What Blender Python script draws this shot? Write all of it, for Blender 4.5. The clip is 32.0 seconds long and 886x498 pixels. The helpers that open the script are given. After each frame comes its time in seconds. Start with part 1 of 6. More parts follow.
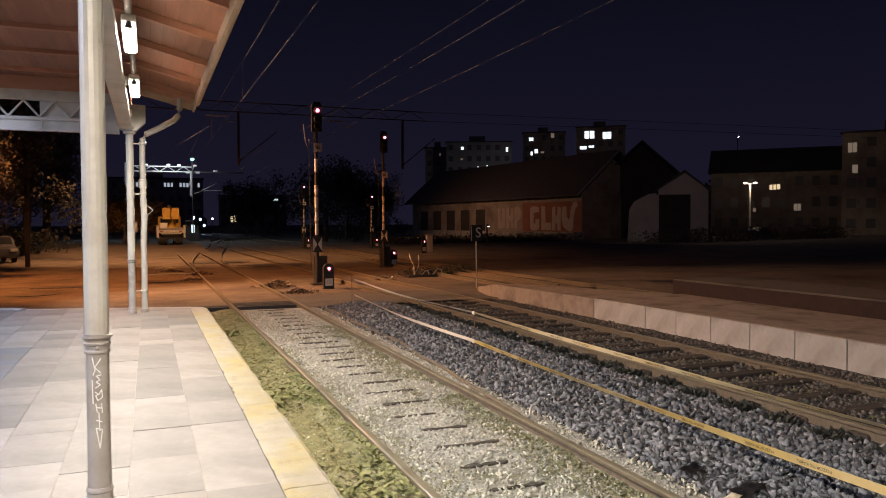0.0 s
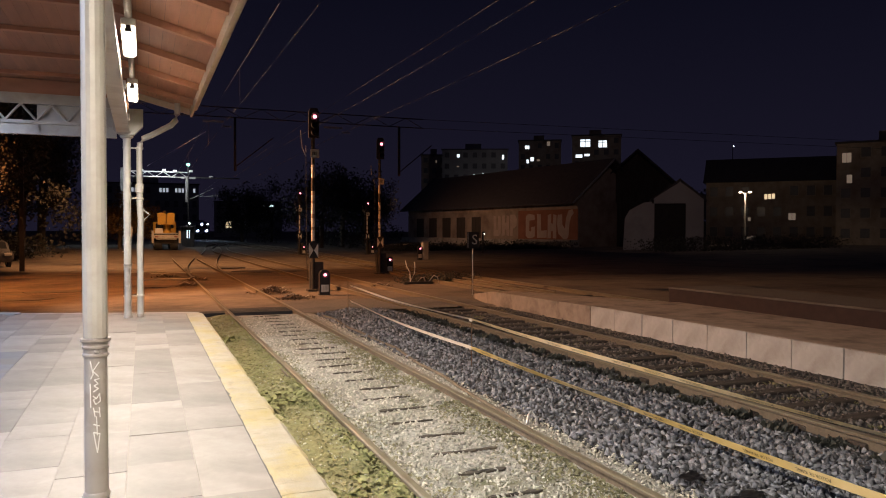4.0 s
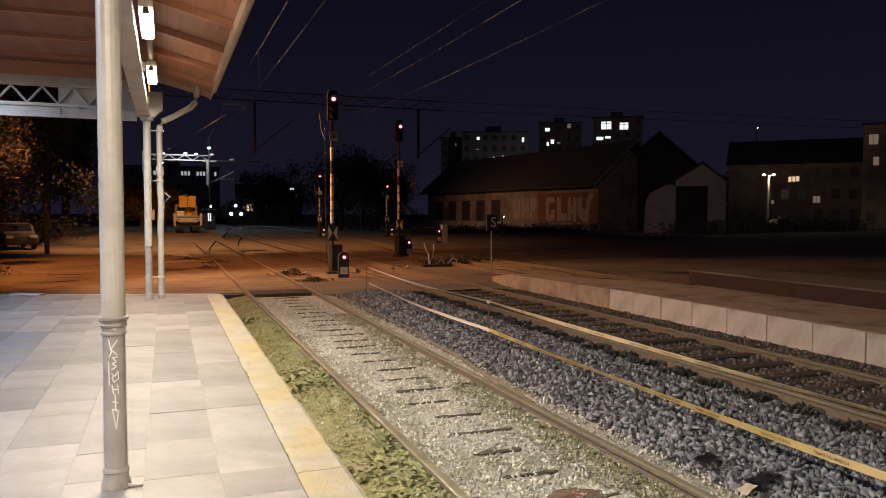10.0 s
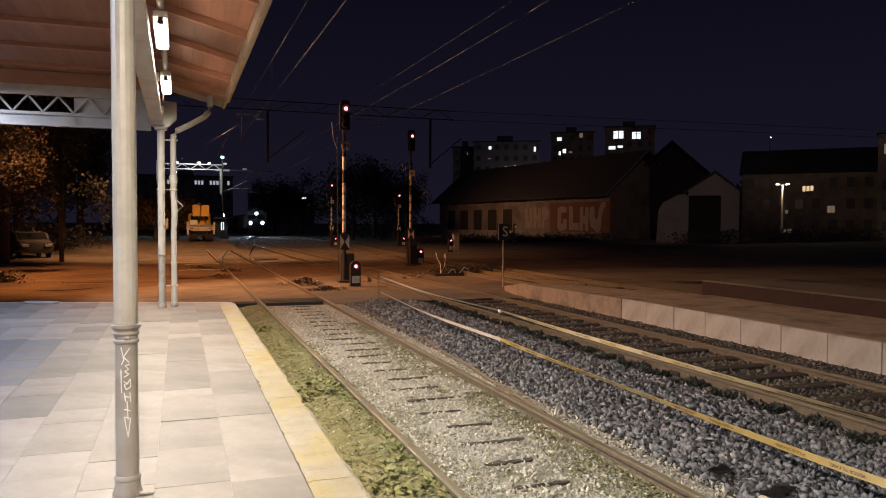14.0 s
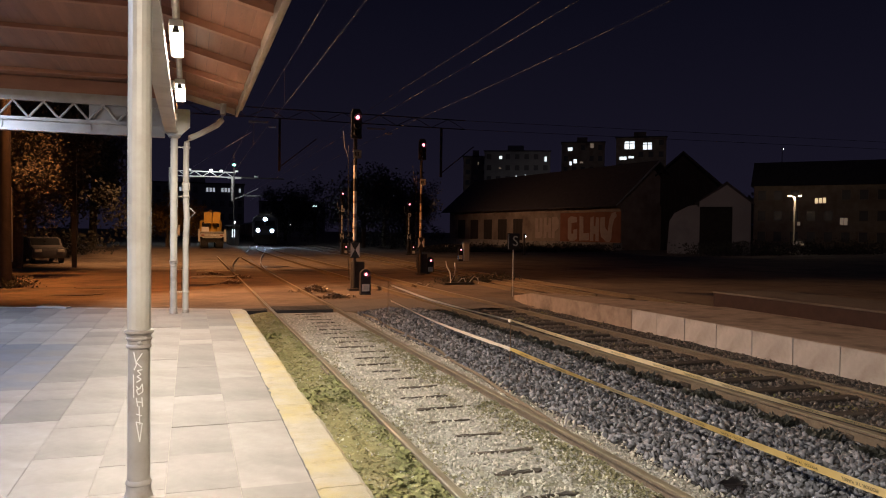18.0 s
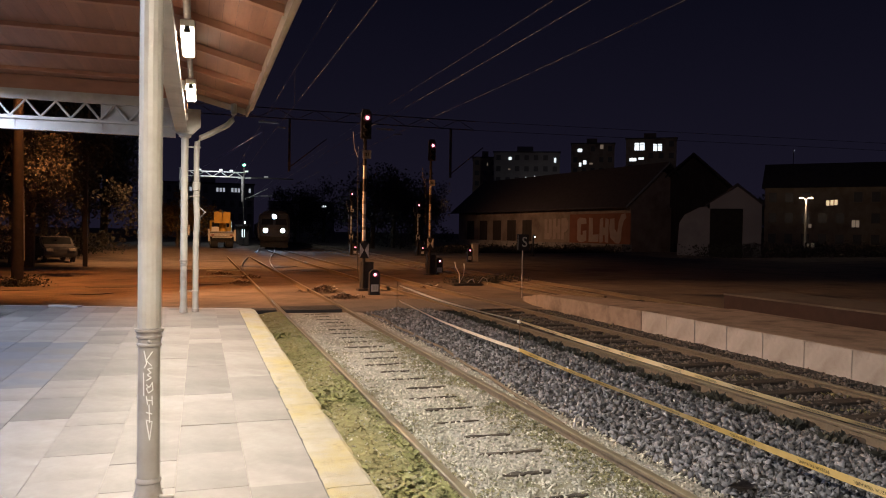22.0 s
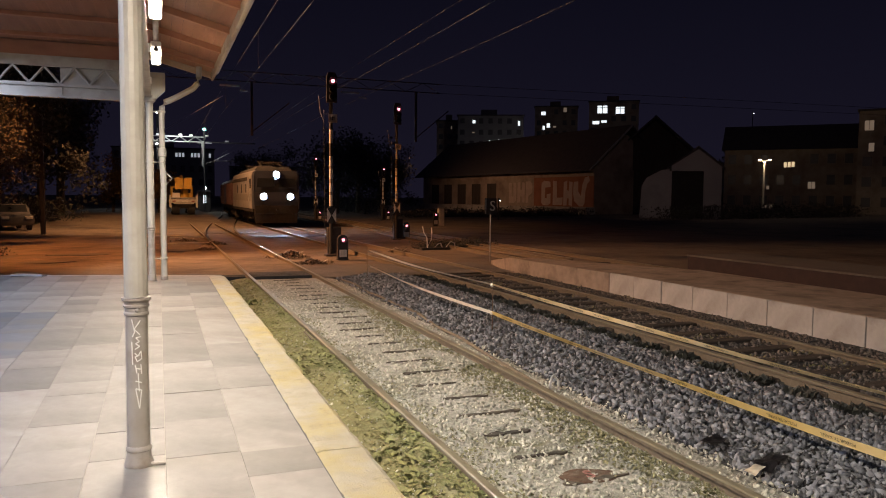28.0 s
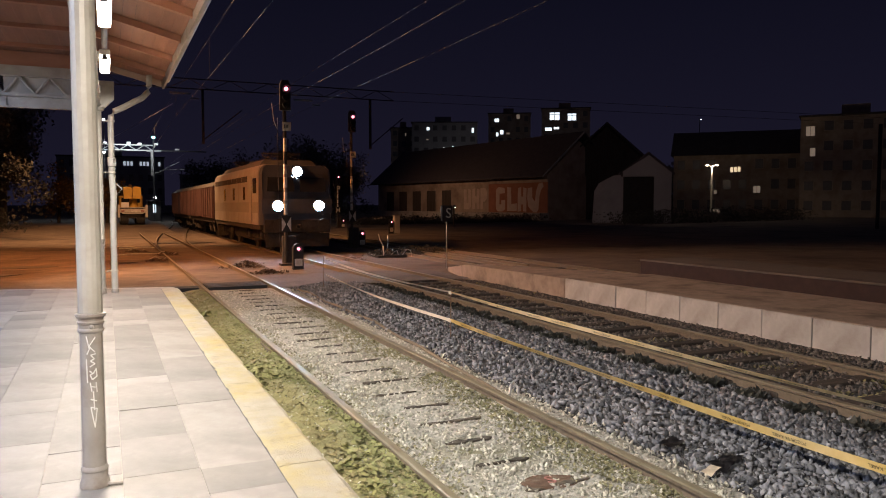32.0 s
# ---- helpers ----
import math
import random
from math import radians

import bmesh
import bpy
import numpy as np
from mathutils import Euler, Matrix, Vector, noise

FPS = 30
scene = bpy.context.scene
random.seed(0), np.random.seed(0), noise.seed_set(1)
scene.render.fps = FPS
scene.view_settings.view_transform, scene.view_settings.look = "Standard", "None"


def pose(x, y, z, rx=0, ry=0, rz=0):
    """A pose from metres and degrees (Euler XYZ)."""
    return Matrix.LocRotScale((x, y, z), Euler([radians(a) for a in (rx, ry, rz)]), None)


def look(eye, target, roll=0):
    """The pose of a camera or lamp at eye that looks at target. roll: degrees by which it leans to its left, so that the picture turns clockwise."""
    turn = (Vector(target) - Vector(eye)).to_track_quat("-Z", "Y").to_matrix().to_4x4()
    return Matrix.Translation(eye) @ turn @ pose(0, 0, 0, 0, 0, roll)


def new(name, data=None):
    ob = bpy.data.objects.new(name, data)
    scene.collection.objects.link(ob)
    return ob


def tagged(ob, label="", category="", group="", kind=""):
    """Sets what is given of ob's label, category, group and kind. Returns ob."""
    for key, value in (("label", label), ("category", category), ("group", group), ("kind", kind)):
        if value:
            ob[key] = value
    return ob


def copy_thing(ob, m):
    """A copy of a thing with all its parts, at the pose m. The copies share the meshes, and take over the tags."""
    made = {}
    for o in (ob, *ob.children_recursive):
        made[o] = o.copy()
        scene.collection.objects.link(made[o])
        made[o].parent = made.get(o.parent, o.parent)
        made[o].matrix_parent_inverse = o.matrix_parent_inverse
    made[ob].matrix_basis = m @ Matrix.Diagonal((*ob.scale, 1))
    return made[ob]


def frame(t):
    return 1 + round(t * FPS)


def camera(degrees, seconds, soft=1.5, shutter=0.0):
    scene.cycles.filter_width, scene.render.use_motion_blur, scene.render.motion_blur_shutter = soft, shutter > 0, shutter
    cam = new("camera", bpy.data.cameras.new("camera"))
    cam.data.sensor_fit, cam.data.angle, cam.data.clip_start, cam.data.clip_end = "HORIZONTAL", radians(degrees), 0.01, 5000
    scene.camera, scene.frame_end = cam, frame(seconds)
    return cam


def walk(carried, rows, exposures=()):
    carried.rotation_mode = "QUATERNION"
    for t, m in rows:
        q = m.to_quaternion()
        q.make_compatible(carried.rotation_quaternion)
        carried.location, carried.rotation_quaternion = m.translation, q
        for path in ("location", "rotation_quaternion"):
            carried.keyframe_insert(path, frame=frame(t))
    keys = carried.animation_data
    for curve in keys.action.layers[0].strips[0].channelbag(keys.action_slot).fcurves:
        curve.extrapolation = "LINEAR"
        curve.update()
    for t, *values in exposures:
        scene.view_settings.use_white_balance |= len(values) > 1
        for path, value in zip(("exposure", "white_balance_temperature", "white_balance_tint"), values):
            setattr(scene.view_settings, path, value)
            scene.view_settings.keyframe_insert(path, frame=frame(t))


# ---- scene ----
cam = camera(61.38, 32.0, soft=1.05)
PATH = [
    (0.0, look((-1.794, -0.028, 1.848), (1.879, 9.267, 1.515), -0.24)),
    (0.5, look((-1.796, -0.025, 1.846), (1.862, 9.277, 1.544), -0.10)),
    (1.0, look((-1.793, -0.026, 1.845), (1.845, 9.285, 1.571), -0.03)),
    (1.5, look((-1.797, -0.022, 1.845), (1.816, 9.298, 1.584), 0.08)),
    (2.0, look((-1.812, -0.011, 1.844), (1.778, 9.319, 1.603), 0.18)),
    (2.5, look((-1.857, -0.002, 1.842), (1.726, 9.332, 1.639), 0.19)),
    (3.0, look((-1.883, 0.014, 1.838), (1.773, 9.320, 1.638), 0.17)),
    (3.5, look((-1.842, 0.003, 1.838), (1.902, 9.273, 1.631), 0.19)),
    (5.5, look((-1.801, -0.023, 1.826), (1.842, 9.282, 1.455), -0.23)),
    (6.0, look((-1.803, -0.032, 1.825), (1.829, 9.277, 1.431), -0.19)),
    (6.5, look((-1.794, -0.019, 1.825), (1.779, 9.311, 1.395), -0.22)),
    (7.0, look((-1.792, -0.015, 1.825), (1.749, 9.327, 1.383), -0.23)),
    (7.5, look((-1.792, -0.023, 1.828), (1.720, 9.329, 1.384), -0.26)),
    (8.0, look((-1.792, -0.016, 1.823), (1.711, 9.340, 1.380), -0.24)),
    (8.5, look((-1.787, -0.019, 1.822), (1.706, 9.340, 1.369), -0.14)),
    (9.0, look((-1.790, -0.013, 1.822), (1.696, 9.348, 1.362), -0.04)),
    (9.5, look((-1.790, -0.014, 1.817), (1.693, 9.348, 1.354), 0.05)),
    (10.0, look((-1.788, -0.014, 1.821), (1.696, 9.348, 1.358), 0.15)),
    (10.5, look((-1.783, -0.010, 1.818), (1.686, 9.358, 1.361), 0.18)),
    (11.0, look((-1.785, -0.013, 1.818), (1.672, 9.360, 1.373), 0.20)),
    (11.5, look((-1.786, -0.012, 1.821), (1.664, 9.364, 1.395), 0.25)),
    (12.0, look((-1.792, -0.015, 1.819), (1.649, 9.366, 1.413), 0.31)),
    (12.5, look((-1.787, -0.011, 1.822), (1.630, 9.379, 1.431), 0.28)),
    (13.0, look((-1.783, -0.013, 1.820), (1.615, 9.385, 1.446), 0.28)),
    (13.5, look((-1.783, -0.002, 1.818), (1.581, 9.408, 1.463), 0.27)),
    (14.0, look((-1.785, -0.011, 1.819), (1.553, 9.409, 1.479), 0.23)),
    (14.5, look((-1.787, -0.013, 1.819), (1.541, 9.411, 1.500), 0.26)),
    (16.5, look((-1.791, -0.004, 1.818), (1.473, 9.445, 1.561), 0.52)),
    (17.0, look((-1.793, -0.015, 1.819), (1.453, 9.440, 1.577), 0.60)),
    (17.5, look((-1.796, -0.015, 1.816), (1.432, 9.447, 1.586), 0.68)),
    (18.0, look((-1.797, -0.018, 1.817), (1.417, 9.449, 1.597), 0.72)),
    (18.5, look((-1.798, -0.016, 1.819), (1.398, 9.457, 1.600), 0.74)),
    (19.0, look((-1.797, -0.002, 1.816), (1.381, 9.477, 1.601), 0.81)),
    (19.5, look((-1.802, -0.005, 1.818), (1.358, 9.480, 1.601), 0.80)),
    (20.0, look((-1.801, -0.004, 1.816), (1.346, 9.485, 1.609), 0.85)),
    (20.5, look((-1.806, -0.009, 1.815), (1.331, 9.484, 1.611), 0.93)),
    (21.0, look((-1.805, -0.005, 1.816), (1.316, 9.494, 1.613), 0.95)),
    (21.5, look((-1.792, -0.009, 1.813), (1.309, 9.496, 1.602), 0.95)),
    (22.0, look((-1.799, -0.008, 1.812), (1.301, 9.497, 1.601), 0.95)),
    (22.5, look((-1.794, -0.001, 1.812), (1.296, 9.507, 1.597), 0.96)),
    (23.0, look((-1.793, -0.008, 1.812), (1.290, 9.502, 1.590), 0.92)),
    (23.5, look((-1.801, -0.009, 1.814), (1.275, 9.504, 1.590), 0.91)),
    (24.0, look((-1.807, -0.011, 1.811), (1.268, 9.502, 1.566), 0.83)),
    (24.5, look((-1.824, -0.013, 1.811), (1.235, 9.503, 1.509), 0.84)),
    (25.0, look((-1.882, 0.028, 1.823), (1.175, 9.543, 1.471), 0.68)),
    (25.5, look((-1.952, 0.052, 1.813), (1.142, 9.553, 1.405), 0.44)),
    (27.5, look((-1.920, -0.021, 1.818), (1.543, 9.336, 1.147), 0.55)),
    (28.0, look((-1.927, 0.003, 1.818), (1.622, 9.327, 1.134), 0.51)),
    (28.5, look((-1.941, -0.004, 1.815), (1.622, 9.312, 1.106), 0.42)),
    (29.0, look((-1.944, -0.016, 1.815), (1.581, 9.314, 1.098), 0.22)),
    (29.5, look((-1.949, 0.010, 1.816), (1.539, 9.353, 1.081), 0.21)),
    (30.0, look((-1.945, -0.001, 1.818), (1.582, 9.328, 1.085), 0.11)),
    (30.5, look((-1.944, -0.008, 1.823), (1.917, 9.188, 1.100), 0.06)),
    (31.0, look((-1.950, -0.012, 1.838), (2.025, 9.138, 1.147), 0.01)),
    (31.5, look((-1.948, 0.004, 1.836), (2.115, 9.119, 1.197), -0.07)),
    (32.0, look((-1.959, 0.001, 1.839), (2.141, 9.102, 1.248), -0.02)),
]
# exposure steps of the hand-held camera as the scene's brightness changes
EXPOSURES = [(0.0, 0.17, 6150, 10), (3.5, 0.17, 6200, 10), (5.5, 0.05, 6450, 10), (9.0, 0.03, 6480, 10), (20.0, 0.03, 6420, 10), (25.5, 0.0, 6430, 10), (28.0, -0.08, 6480, 10), (30.5, -0.06, 6400, 10), (31.5, 0.1, 6150, 10), (32.0, 0.17, 6120, 10)]
walk(cam, PATH, EXPOSURES)

# ---- night sky ----
world = bpy.data.worlds.new("night_sky")
scene.world = world
world.use_nodes = True
wn = world.node_tree
for n in list(wn.nodes):
    wn.nodes.remove(n)
w_out = wn.nodes.new("ShaderNodeOutputWorld")
w_bg = wn.nodes.new("ShaderNodeBackground")
w_geo = wn.nodes.new("ShaderNodeTexCoord")
w_sep = wn.nodes.new("ShaderNodeSeparateXYZ")
w_ramp = wn.nodes.new("ShaderNodeValToRGB")
w_ramp.color_ramp.elements[0].position = 0.0
w_ramp.color_ramp.elements[0].color = (0.0095, 0.0080, 0.0168, 1)
w_ramp.color_ramp.elements[1].position = 0.36
w_ramp.color_ramp.elements[1].color = (0.0025, 0.0026, 0.0069, 1)
wn.links.new(w_geo.outputs["Generated"], w_sep.inputs[0])
wn.links.new(w_sep.outputs["Z"], w_ramp.inputs[0])
wn.links.new(w_ramp.outputs[0], w_bg.inputs["Color"])
w_bg.inputs["Strength"].default_value = 1.0
wn.links.new(w_bg.outputs[0], w_out.inputs[0])


# ---- lamps ----
def area_lamp(name, m, sx, sy, power, color):
    d = bpy.data.lights.new(name, "AREA")
    d.shape, d.size, d.size_y, d.energy, d.color = "RECTANGLE", sx, sy, power, color
    ob = new(name, d)
    ob.matrix_world = m
    return ob


def point_lamp(name, loc, power, color, radius=0.15):
    d = bpy.data.lights.new(name, "POINT")
    d.energy, d.color, d.shadow_soft_size = power, color, radius
    ob = new(name, d)
    ob.location = loc
    return ob


def spot_lamp(name, eye, target, power, color, angle, radius=0.2, blend=0.6):
    d = bpy.data.lights.new(name, "SPOT")
    d.energy, d.color, d.shadow_soft_size, d.spot_size, d.spot_blend = power, color, radius, radians(angle), blend
    ob = new(name, d)
    ob.matrix_world = look(eye, target)
    return ob


LAMP_X, LAMP_Z = -1.93, 3.73
LAMP_YS = [8.05, 11.0, 4.9, 1.7, -1.6, -4.9, -8.2]     # centres of the tube lights under the canopy
WARM = (1.0, 0.87, 0.71)
for ly in LAMP_YS:
    area_lamp("canopy_tube_light", pose(LAMP_X, ly, LAMP_Z - 0.09), 0.14, 1.0, 190, WARM)
# unseen inner row, set where the bluish light on the slabs implies one
for ly in (11.9, 4.6, -1.8):
    area_lamp("inner_tube_light", pose(-5.3, ly, 3.90), 0.16, 1.3, 240, (0.62, 0.72, 1.0))
# unseen yard floods, set where the orange light on the ground points
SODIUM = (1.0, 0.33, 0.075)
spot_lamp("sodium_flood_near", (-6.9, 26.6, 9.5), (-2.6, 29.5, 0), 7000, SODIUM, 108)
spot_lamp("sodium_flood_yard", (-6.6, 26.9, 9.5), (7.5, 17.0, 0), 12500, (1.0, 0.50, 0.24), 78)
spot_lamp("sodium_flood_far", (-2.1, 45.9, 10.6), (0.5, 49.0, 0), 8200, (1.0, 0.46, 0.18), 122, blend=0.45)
spot_lamp("gantry_lamp_light", (0.4, 92.5, 10.3), (0.4, 93.0, 0.0), 1500, (0.92, 0.97, 1.0), 160, blend=0.2)
# added lamps without fittings: brighten the shed wall and the gabled shed front
spot_lamp("shed_wall_fill", (30.0, 101.0, 8.0), (48.0, 102.0, 2.5), 2000, (1.0, 0.52, 0.28), 130)
spot_lamp("gabled_shed_fill", (36.0, 50.0, 9.0), (52.0, 66.0, 4.0), 700, (1.0, 0.66, 0.52), 70)
# added lamp, no fitting: lifts the apartment block fronts
point_lamp("estate_fill", (84.0, 160.0, 8.0), 650, (1.0, 0.92, 0.86))
point_lamp("street_lamp_light", (75.75, 80.55, 7.35), 850, (1.0, 0.72, 0.45))


# ---- materials ----
def mat_base(name):
    m = bpy.data.materials.new(name)
    m.use_nodes = True
    return m, m.node_tree, m.node_tree.nodes["Principled BSDF"]


def ramp_of(nt, fac, stops):
    r = nt.nodes.new("ShaderNodeValToRGB")
    e = r.color_ramp.elements
    while len(e) < len(stops):
        e.new(0.5)
    for k, (p, c) in enumerate(stops):
        e[k].position = p
        e[k].color = (*c, 1)
    nt.links.new(fac, r.inputs[0])
    return r.outputs[0]


def noise_of(nt, scale, detail=6.0, rough=0.6, stretch=None, coords="Object"):
    tc = nt.nodes.new("ShaderNodeTexCoord")
    n = nt.nodes.new("ShaderNodeTexNoise")
    n.inputs["Scale"].default_value, n.inputs["Detail"].default_value, n.inputs["Roughness"].default_value = scale, detail, rough
    src = tc.outputs[coords]
    if stretch:
        mp = nt.nodes.new("ShaderNodeMapping")
        mp.inputs["Scale"].default_value = stretch
        nt.links.new(src, mp.inputs[0])
        src = mp.outputs[0]
    nt.links.new(src, n.inputs["Vector"])
    return n.outputs["Fac"]


def mix_of(nt, fac, a, b, blend="MIX"):
    mx = nt.nodes.new("ShaderNodeMix")
    mx.data_type, mx.blend_type = "RGBA", blend
    if isinstance(fac, float):
        mx.inputs["Factor"].default_value = fac
    else:
        nt.links.new(fac, mx.inputs["Factor"])
    nt.links.new(a, mx.inputs["A"])
    if isinstance(b, tuple):
        mx.inputs["B"].default_value = (*b, 1)
    else:
        nt.links.new(b, mx.inputs["B"])
    return mx.outputs["Result"]


def bump_of(nt, bsdf, height, strength=0.3, distance=0.01):
    b = nt.nodes.new("ShaderNodeBump")
    b.inputs["Strength"].default_value, b.inputs["Distance"].default_value = strength, distance
    nt.links.new(height, b.inputs["Height"])
    nt.links.new(b.outputs[0], bsdf.inputs["Normal"])


def rough_mat(name, c1, c2, scale=6.0, rough=0.8, metal=0.0, stain=None, stain_scale=1.2, bump=0.3, bump_scale=40.0, vary=0.0, stretch=None,
              coords="Object", island=False, bump_dist=0.01, coat=0.0):
    """A surface with grain, larger stains, relief and a tint of its own on each piece."""
    m, nt, b = mat_base(name)
    col = ramp_of(nt, noise_of(nt, scale, stretch=stretch, coords=coords), [(0.3, c1), (0.7, c2)])
    if stain:
        f = ramp_of(nt, noise_of(nt, stain_scale, coords=coords), [(0.48, (0, 0, 0)), (0.68, (1, 1, 1))])
        col = mix_of(nt, f, col, stain)
    if vary:
        rnd = nt.nodes.new("ShaderNodeNewGeometry").outputs["Random Per Island"] if island else nt.nodes.new("ShaderNodeObjectInfo").outputs["Random"]
        tint = ramp_of(nt, rnd, [(0.0, (1 - vary,) * 3), (1.0, (1.0, 1.0, 1.0))])
        col = mix_of(nt, 1.0, col, tint, "MULTIPLY")
    nt.links.new(col, b.inputs["Base Color"])
    b.inputs["Roughness"].default_value, b.inputs["Metallic"].default_value = rough, metal
    b.inputs["Coat Weight"].default_value, b.inputs["Coat Roughness"].default_value = coat, 0.16
    if bump:
        bump_of(nt, b, noise_of(nt, bump_scale, stretch=stretch, coords=coords), bump, bump_dist)
    return m


def glow_mat(name, color, strength):
    m, nt, b = mat_base(name)
    b.inputs["Base Color"].default_value = (*color, 1)
    b.inputs["Emission Color"].default_value = (*color, 1)
    b.inputs["Emission Strength"].default_value = strength
    return m


M = {}
M["earth"] = rough_mat("packed_earth", (0.12, 0.095, 0.077), (0.21, 0.17, 0.13), 1.3, 0.95, stain=(0.075, 0.058, 0.047), stain_scale=0.33, bump=0.9, bump_scale=5, bump_dist=0.09)
M["asphalt"] = rough_mat("asphalt", (0.10, 0.09, 0.08), (0.17, 0.15, 0.13), 14, 0.85, stain=(0.07, 0.06, 0.055), stain_scale=0.5, bump=0.4, bump_scale=60)
SLAB_LOOK = dict(scale=5, rough=0.66, coat=0.10, stain=(0.185, 0.163, 0.14), stain_scale=1.6, bump=0.10, bump_scale=70, vary=0.38)
M["slab"] = rough_mat("stone_slab", (0.218, 0.194, 0.169), (0.283, 0.256, 0.225), **SLAB_LOOK)
M["slab_far"] = rough_mat("stone_slab_joined", (0.218, 0.194, 0.169), (0.283, 0.256, 0.225), island=True, **SLAB_LOOK)
M["slab_patch"] = rough_mat("darker_stone_slab", (0.135, 0.137, 0.15), (0.18, 0.18, 0.195), **SLAB_LOOK)
M["joint"] = rough_mat("mortar", (0.23, 0.20, 0.17), (0.30, 0.265, 0.23), 30, 0.9)
M["rail_web"] = rough_mat("rusty_rail", (0.11, 0.082, 0.052), (0.17, 0.13, 0.085), 25, 0.8, metal=0.0, bump=0.4, bump_scale=80)
M["rail_head"] = rough_mat("worn_rail_steel", (0.155, 0.13, 0.082), (0.215, 0.185, 0.125), 30, 0.36, metal=0.0, stain=(0.125, 0.095, 0.06), stain_scale=3.0, bump=0.06, stretch=(1, 0.05, 1))
M["sleeper"] = rough_mat("weathered_sleeper_wood", (0.032, 0.024, 0.018), (0.078, 0.06, 0.045), 8, 0.9, bump=0.7, bump_scale=30, vary=0.35, stretch=(0.2, 2, 1))
M["sleeper_worn"] = rough_mat("worn_buried_sleeper_wood", (0.07, 0.058, 0.042), (0.14, 0.115, 0.085), 9, 0.95, stain=(0.035, 0.028, 0.02), stain_scale=6, bump=0.8, bump_scale=30, vary=0.35, stretch=(0.3, 2, 1))
M["stone_dark"] = rough_mat("grey_ballast", (0.172, 0.172, 0.184), (0.372, 0.372, 0.39), 14, 0.8, bump=0.2, bump_scale=70, vary=0.85, island=True)
M["stone_brown"] = rough_mat("brown_grimy_ballast", (0.12, 0.10, 0.085), (0.26, 0.225, 0.195), 14, 0.85, bump=0.4, bump_scale=70, vary=0.6, island=True)
M["stone_light"] = rough_mat("pale_gravel", (0.44, 0.415, 0.335), (0.71, 0.68, 0.565), 18, 0.85, bump=0.4, bump_scale=70, vary=0.6, island=True)
M["bed_light"] = rough_mat("gravel_dust", (0.25, 0.235, 0.195), (0.48, 0.455, 0.40), 22, 0.95, stain=(0.17, 0.16, 0.09), stain_scale=1.1, bump=1.0, bump_scale=35, bump_dist=0.03)
# bed colour near black: the shade between the ballast stones is put into it
M["bed_gap_shade"] = rough_mat("ballast_gap_shade", (0.03, 0.028, 0.027), (0.07, 0.066, 0.062), 18, 0.95, bump=1.0, bump_scale=22, bump_dist=0.04)
M["soil"] = rough_mat("mossy_soil", (0.15, 0.145, 0.06), (0.25, 0.235, 0.11), 9, 0.95, stain=(0.30, 0.27, 0.17), stain_scale=1.7, bump=0.8, bump_scale=25, bump_dist=0.03)
M["weed"] = rough_mat("weed_leaves", (0.195, 0.20, 0.068), (0.31, 0.305, 0.13), 3, 0.8, bump=0, vary=0.40, island=True)
M["moss"] = rough_mat("dull_olive_moss", (0.19, 0.178, 0.088), (0.29, 0.27, 0.15), 3, 0.85, bump=0, vary=0.4, island=True)
M["weed_dry"] = rough_mat("dry_weeds", (0.22, 0.20, 0.08), (0.36, 0.32, 0.16), 3, 0.8, bump=0, vary=0.5, island=True)
M["iron_cream"] = rough_mat("cream_cast_iron_paint", (0.36, 0.335, 0.285), (0.43, 0.40, 0.345), 3, 0.42, stain=(0.30, 0.265, 0.22), stain_scale=2.5, bump=0.12, bump_scale=30)
M["iron_grey"] = rough_mat("grey_brown_iron_paint", (0.27, 0.24, 0.21), (0.34, 0.31, 0.27), 6, 0.45, stain=(0.2, 0.16, 0.13), stain_scale=4, bump=0.2, bump_scale=40)
M["pipe"] = rough_mat("painted_downpipe", (0.34, 0.32, 0.285), (0.43, 0.40, 0.355), 5, 0.35, bump=0.1)
M["wood_ceiling"] = rough_mat("varnished_ceiling_boards", (0.215, 0.088, 0.047), (0.32, 0.138, 0.078), 3, 0.5, bump=0.3, bump_scale=20, vary=0.22, stretch=(3, 0.3, 1), island=True)
M["wood_rafter"] = rough_mat("brown_rafters", (0.27, 0.118, 0.066), (0.37, 0.17, 0.10), 5, 0.55, bump=0.3, stretch=(0.4, 4, 1))
M["fascia"] = rough_mat("painted_fascia", (0.36, 0.27, 0.20), (0.45, 0.34, 0.26), 4, 0.5, stain=(0.28, 0.19, 0.13), stain_scale=2, bump=0.2)
M["tube"] = glow_mat("lit_tube", (1.0, 0.88, 0.70), 9.0)
M["white_plastic"] = rough_mat("white_plastic", (0.72, 0.70, 0.66), (0.80, 0.78, 0.74), 4, 0.4, bump=0)
M["steel_dark"] = rough_mat("dark_steel", (0.035, 0.032, 0.03), (0.06, 0.055, 0.05), 8, 0.55, metal=0.3)
M["black"] = rough_mat("black_enamel", (0.014, 0.012, 0.014), (0.026, 0.023, 0.026), 8, 0.5)
M["white_paint"] = rough_mat("chipped_white_paint", (0.60, 0.58, 0.54), (0.75, 0.73, 0.70), 7, 0.5, stain=(0.35, 0.31, 0.27), stain_scale=5)
M["red_paint"] = rough_mat("faded_red_paint", (0.26, 0.10, 0.08), (0.36, 0.16, 0.13), 7, 0.5)
M["plate"] = rough_mat("grey_sign_plate", (0.48, 0.46, 0.42), (0.58, 0.56, 0.52), 9, 0.5)
M["red_glow"] = glow_mat("red_signal_lens", (1.0, 0.22, 0.30), 6.0)
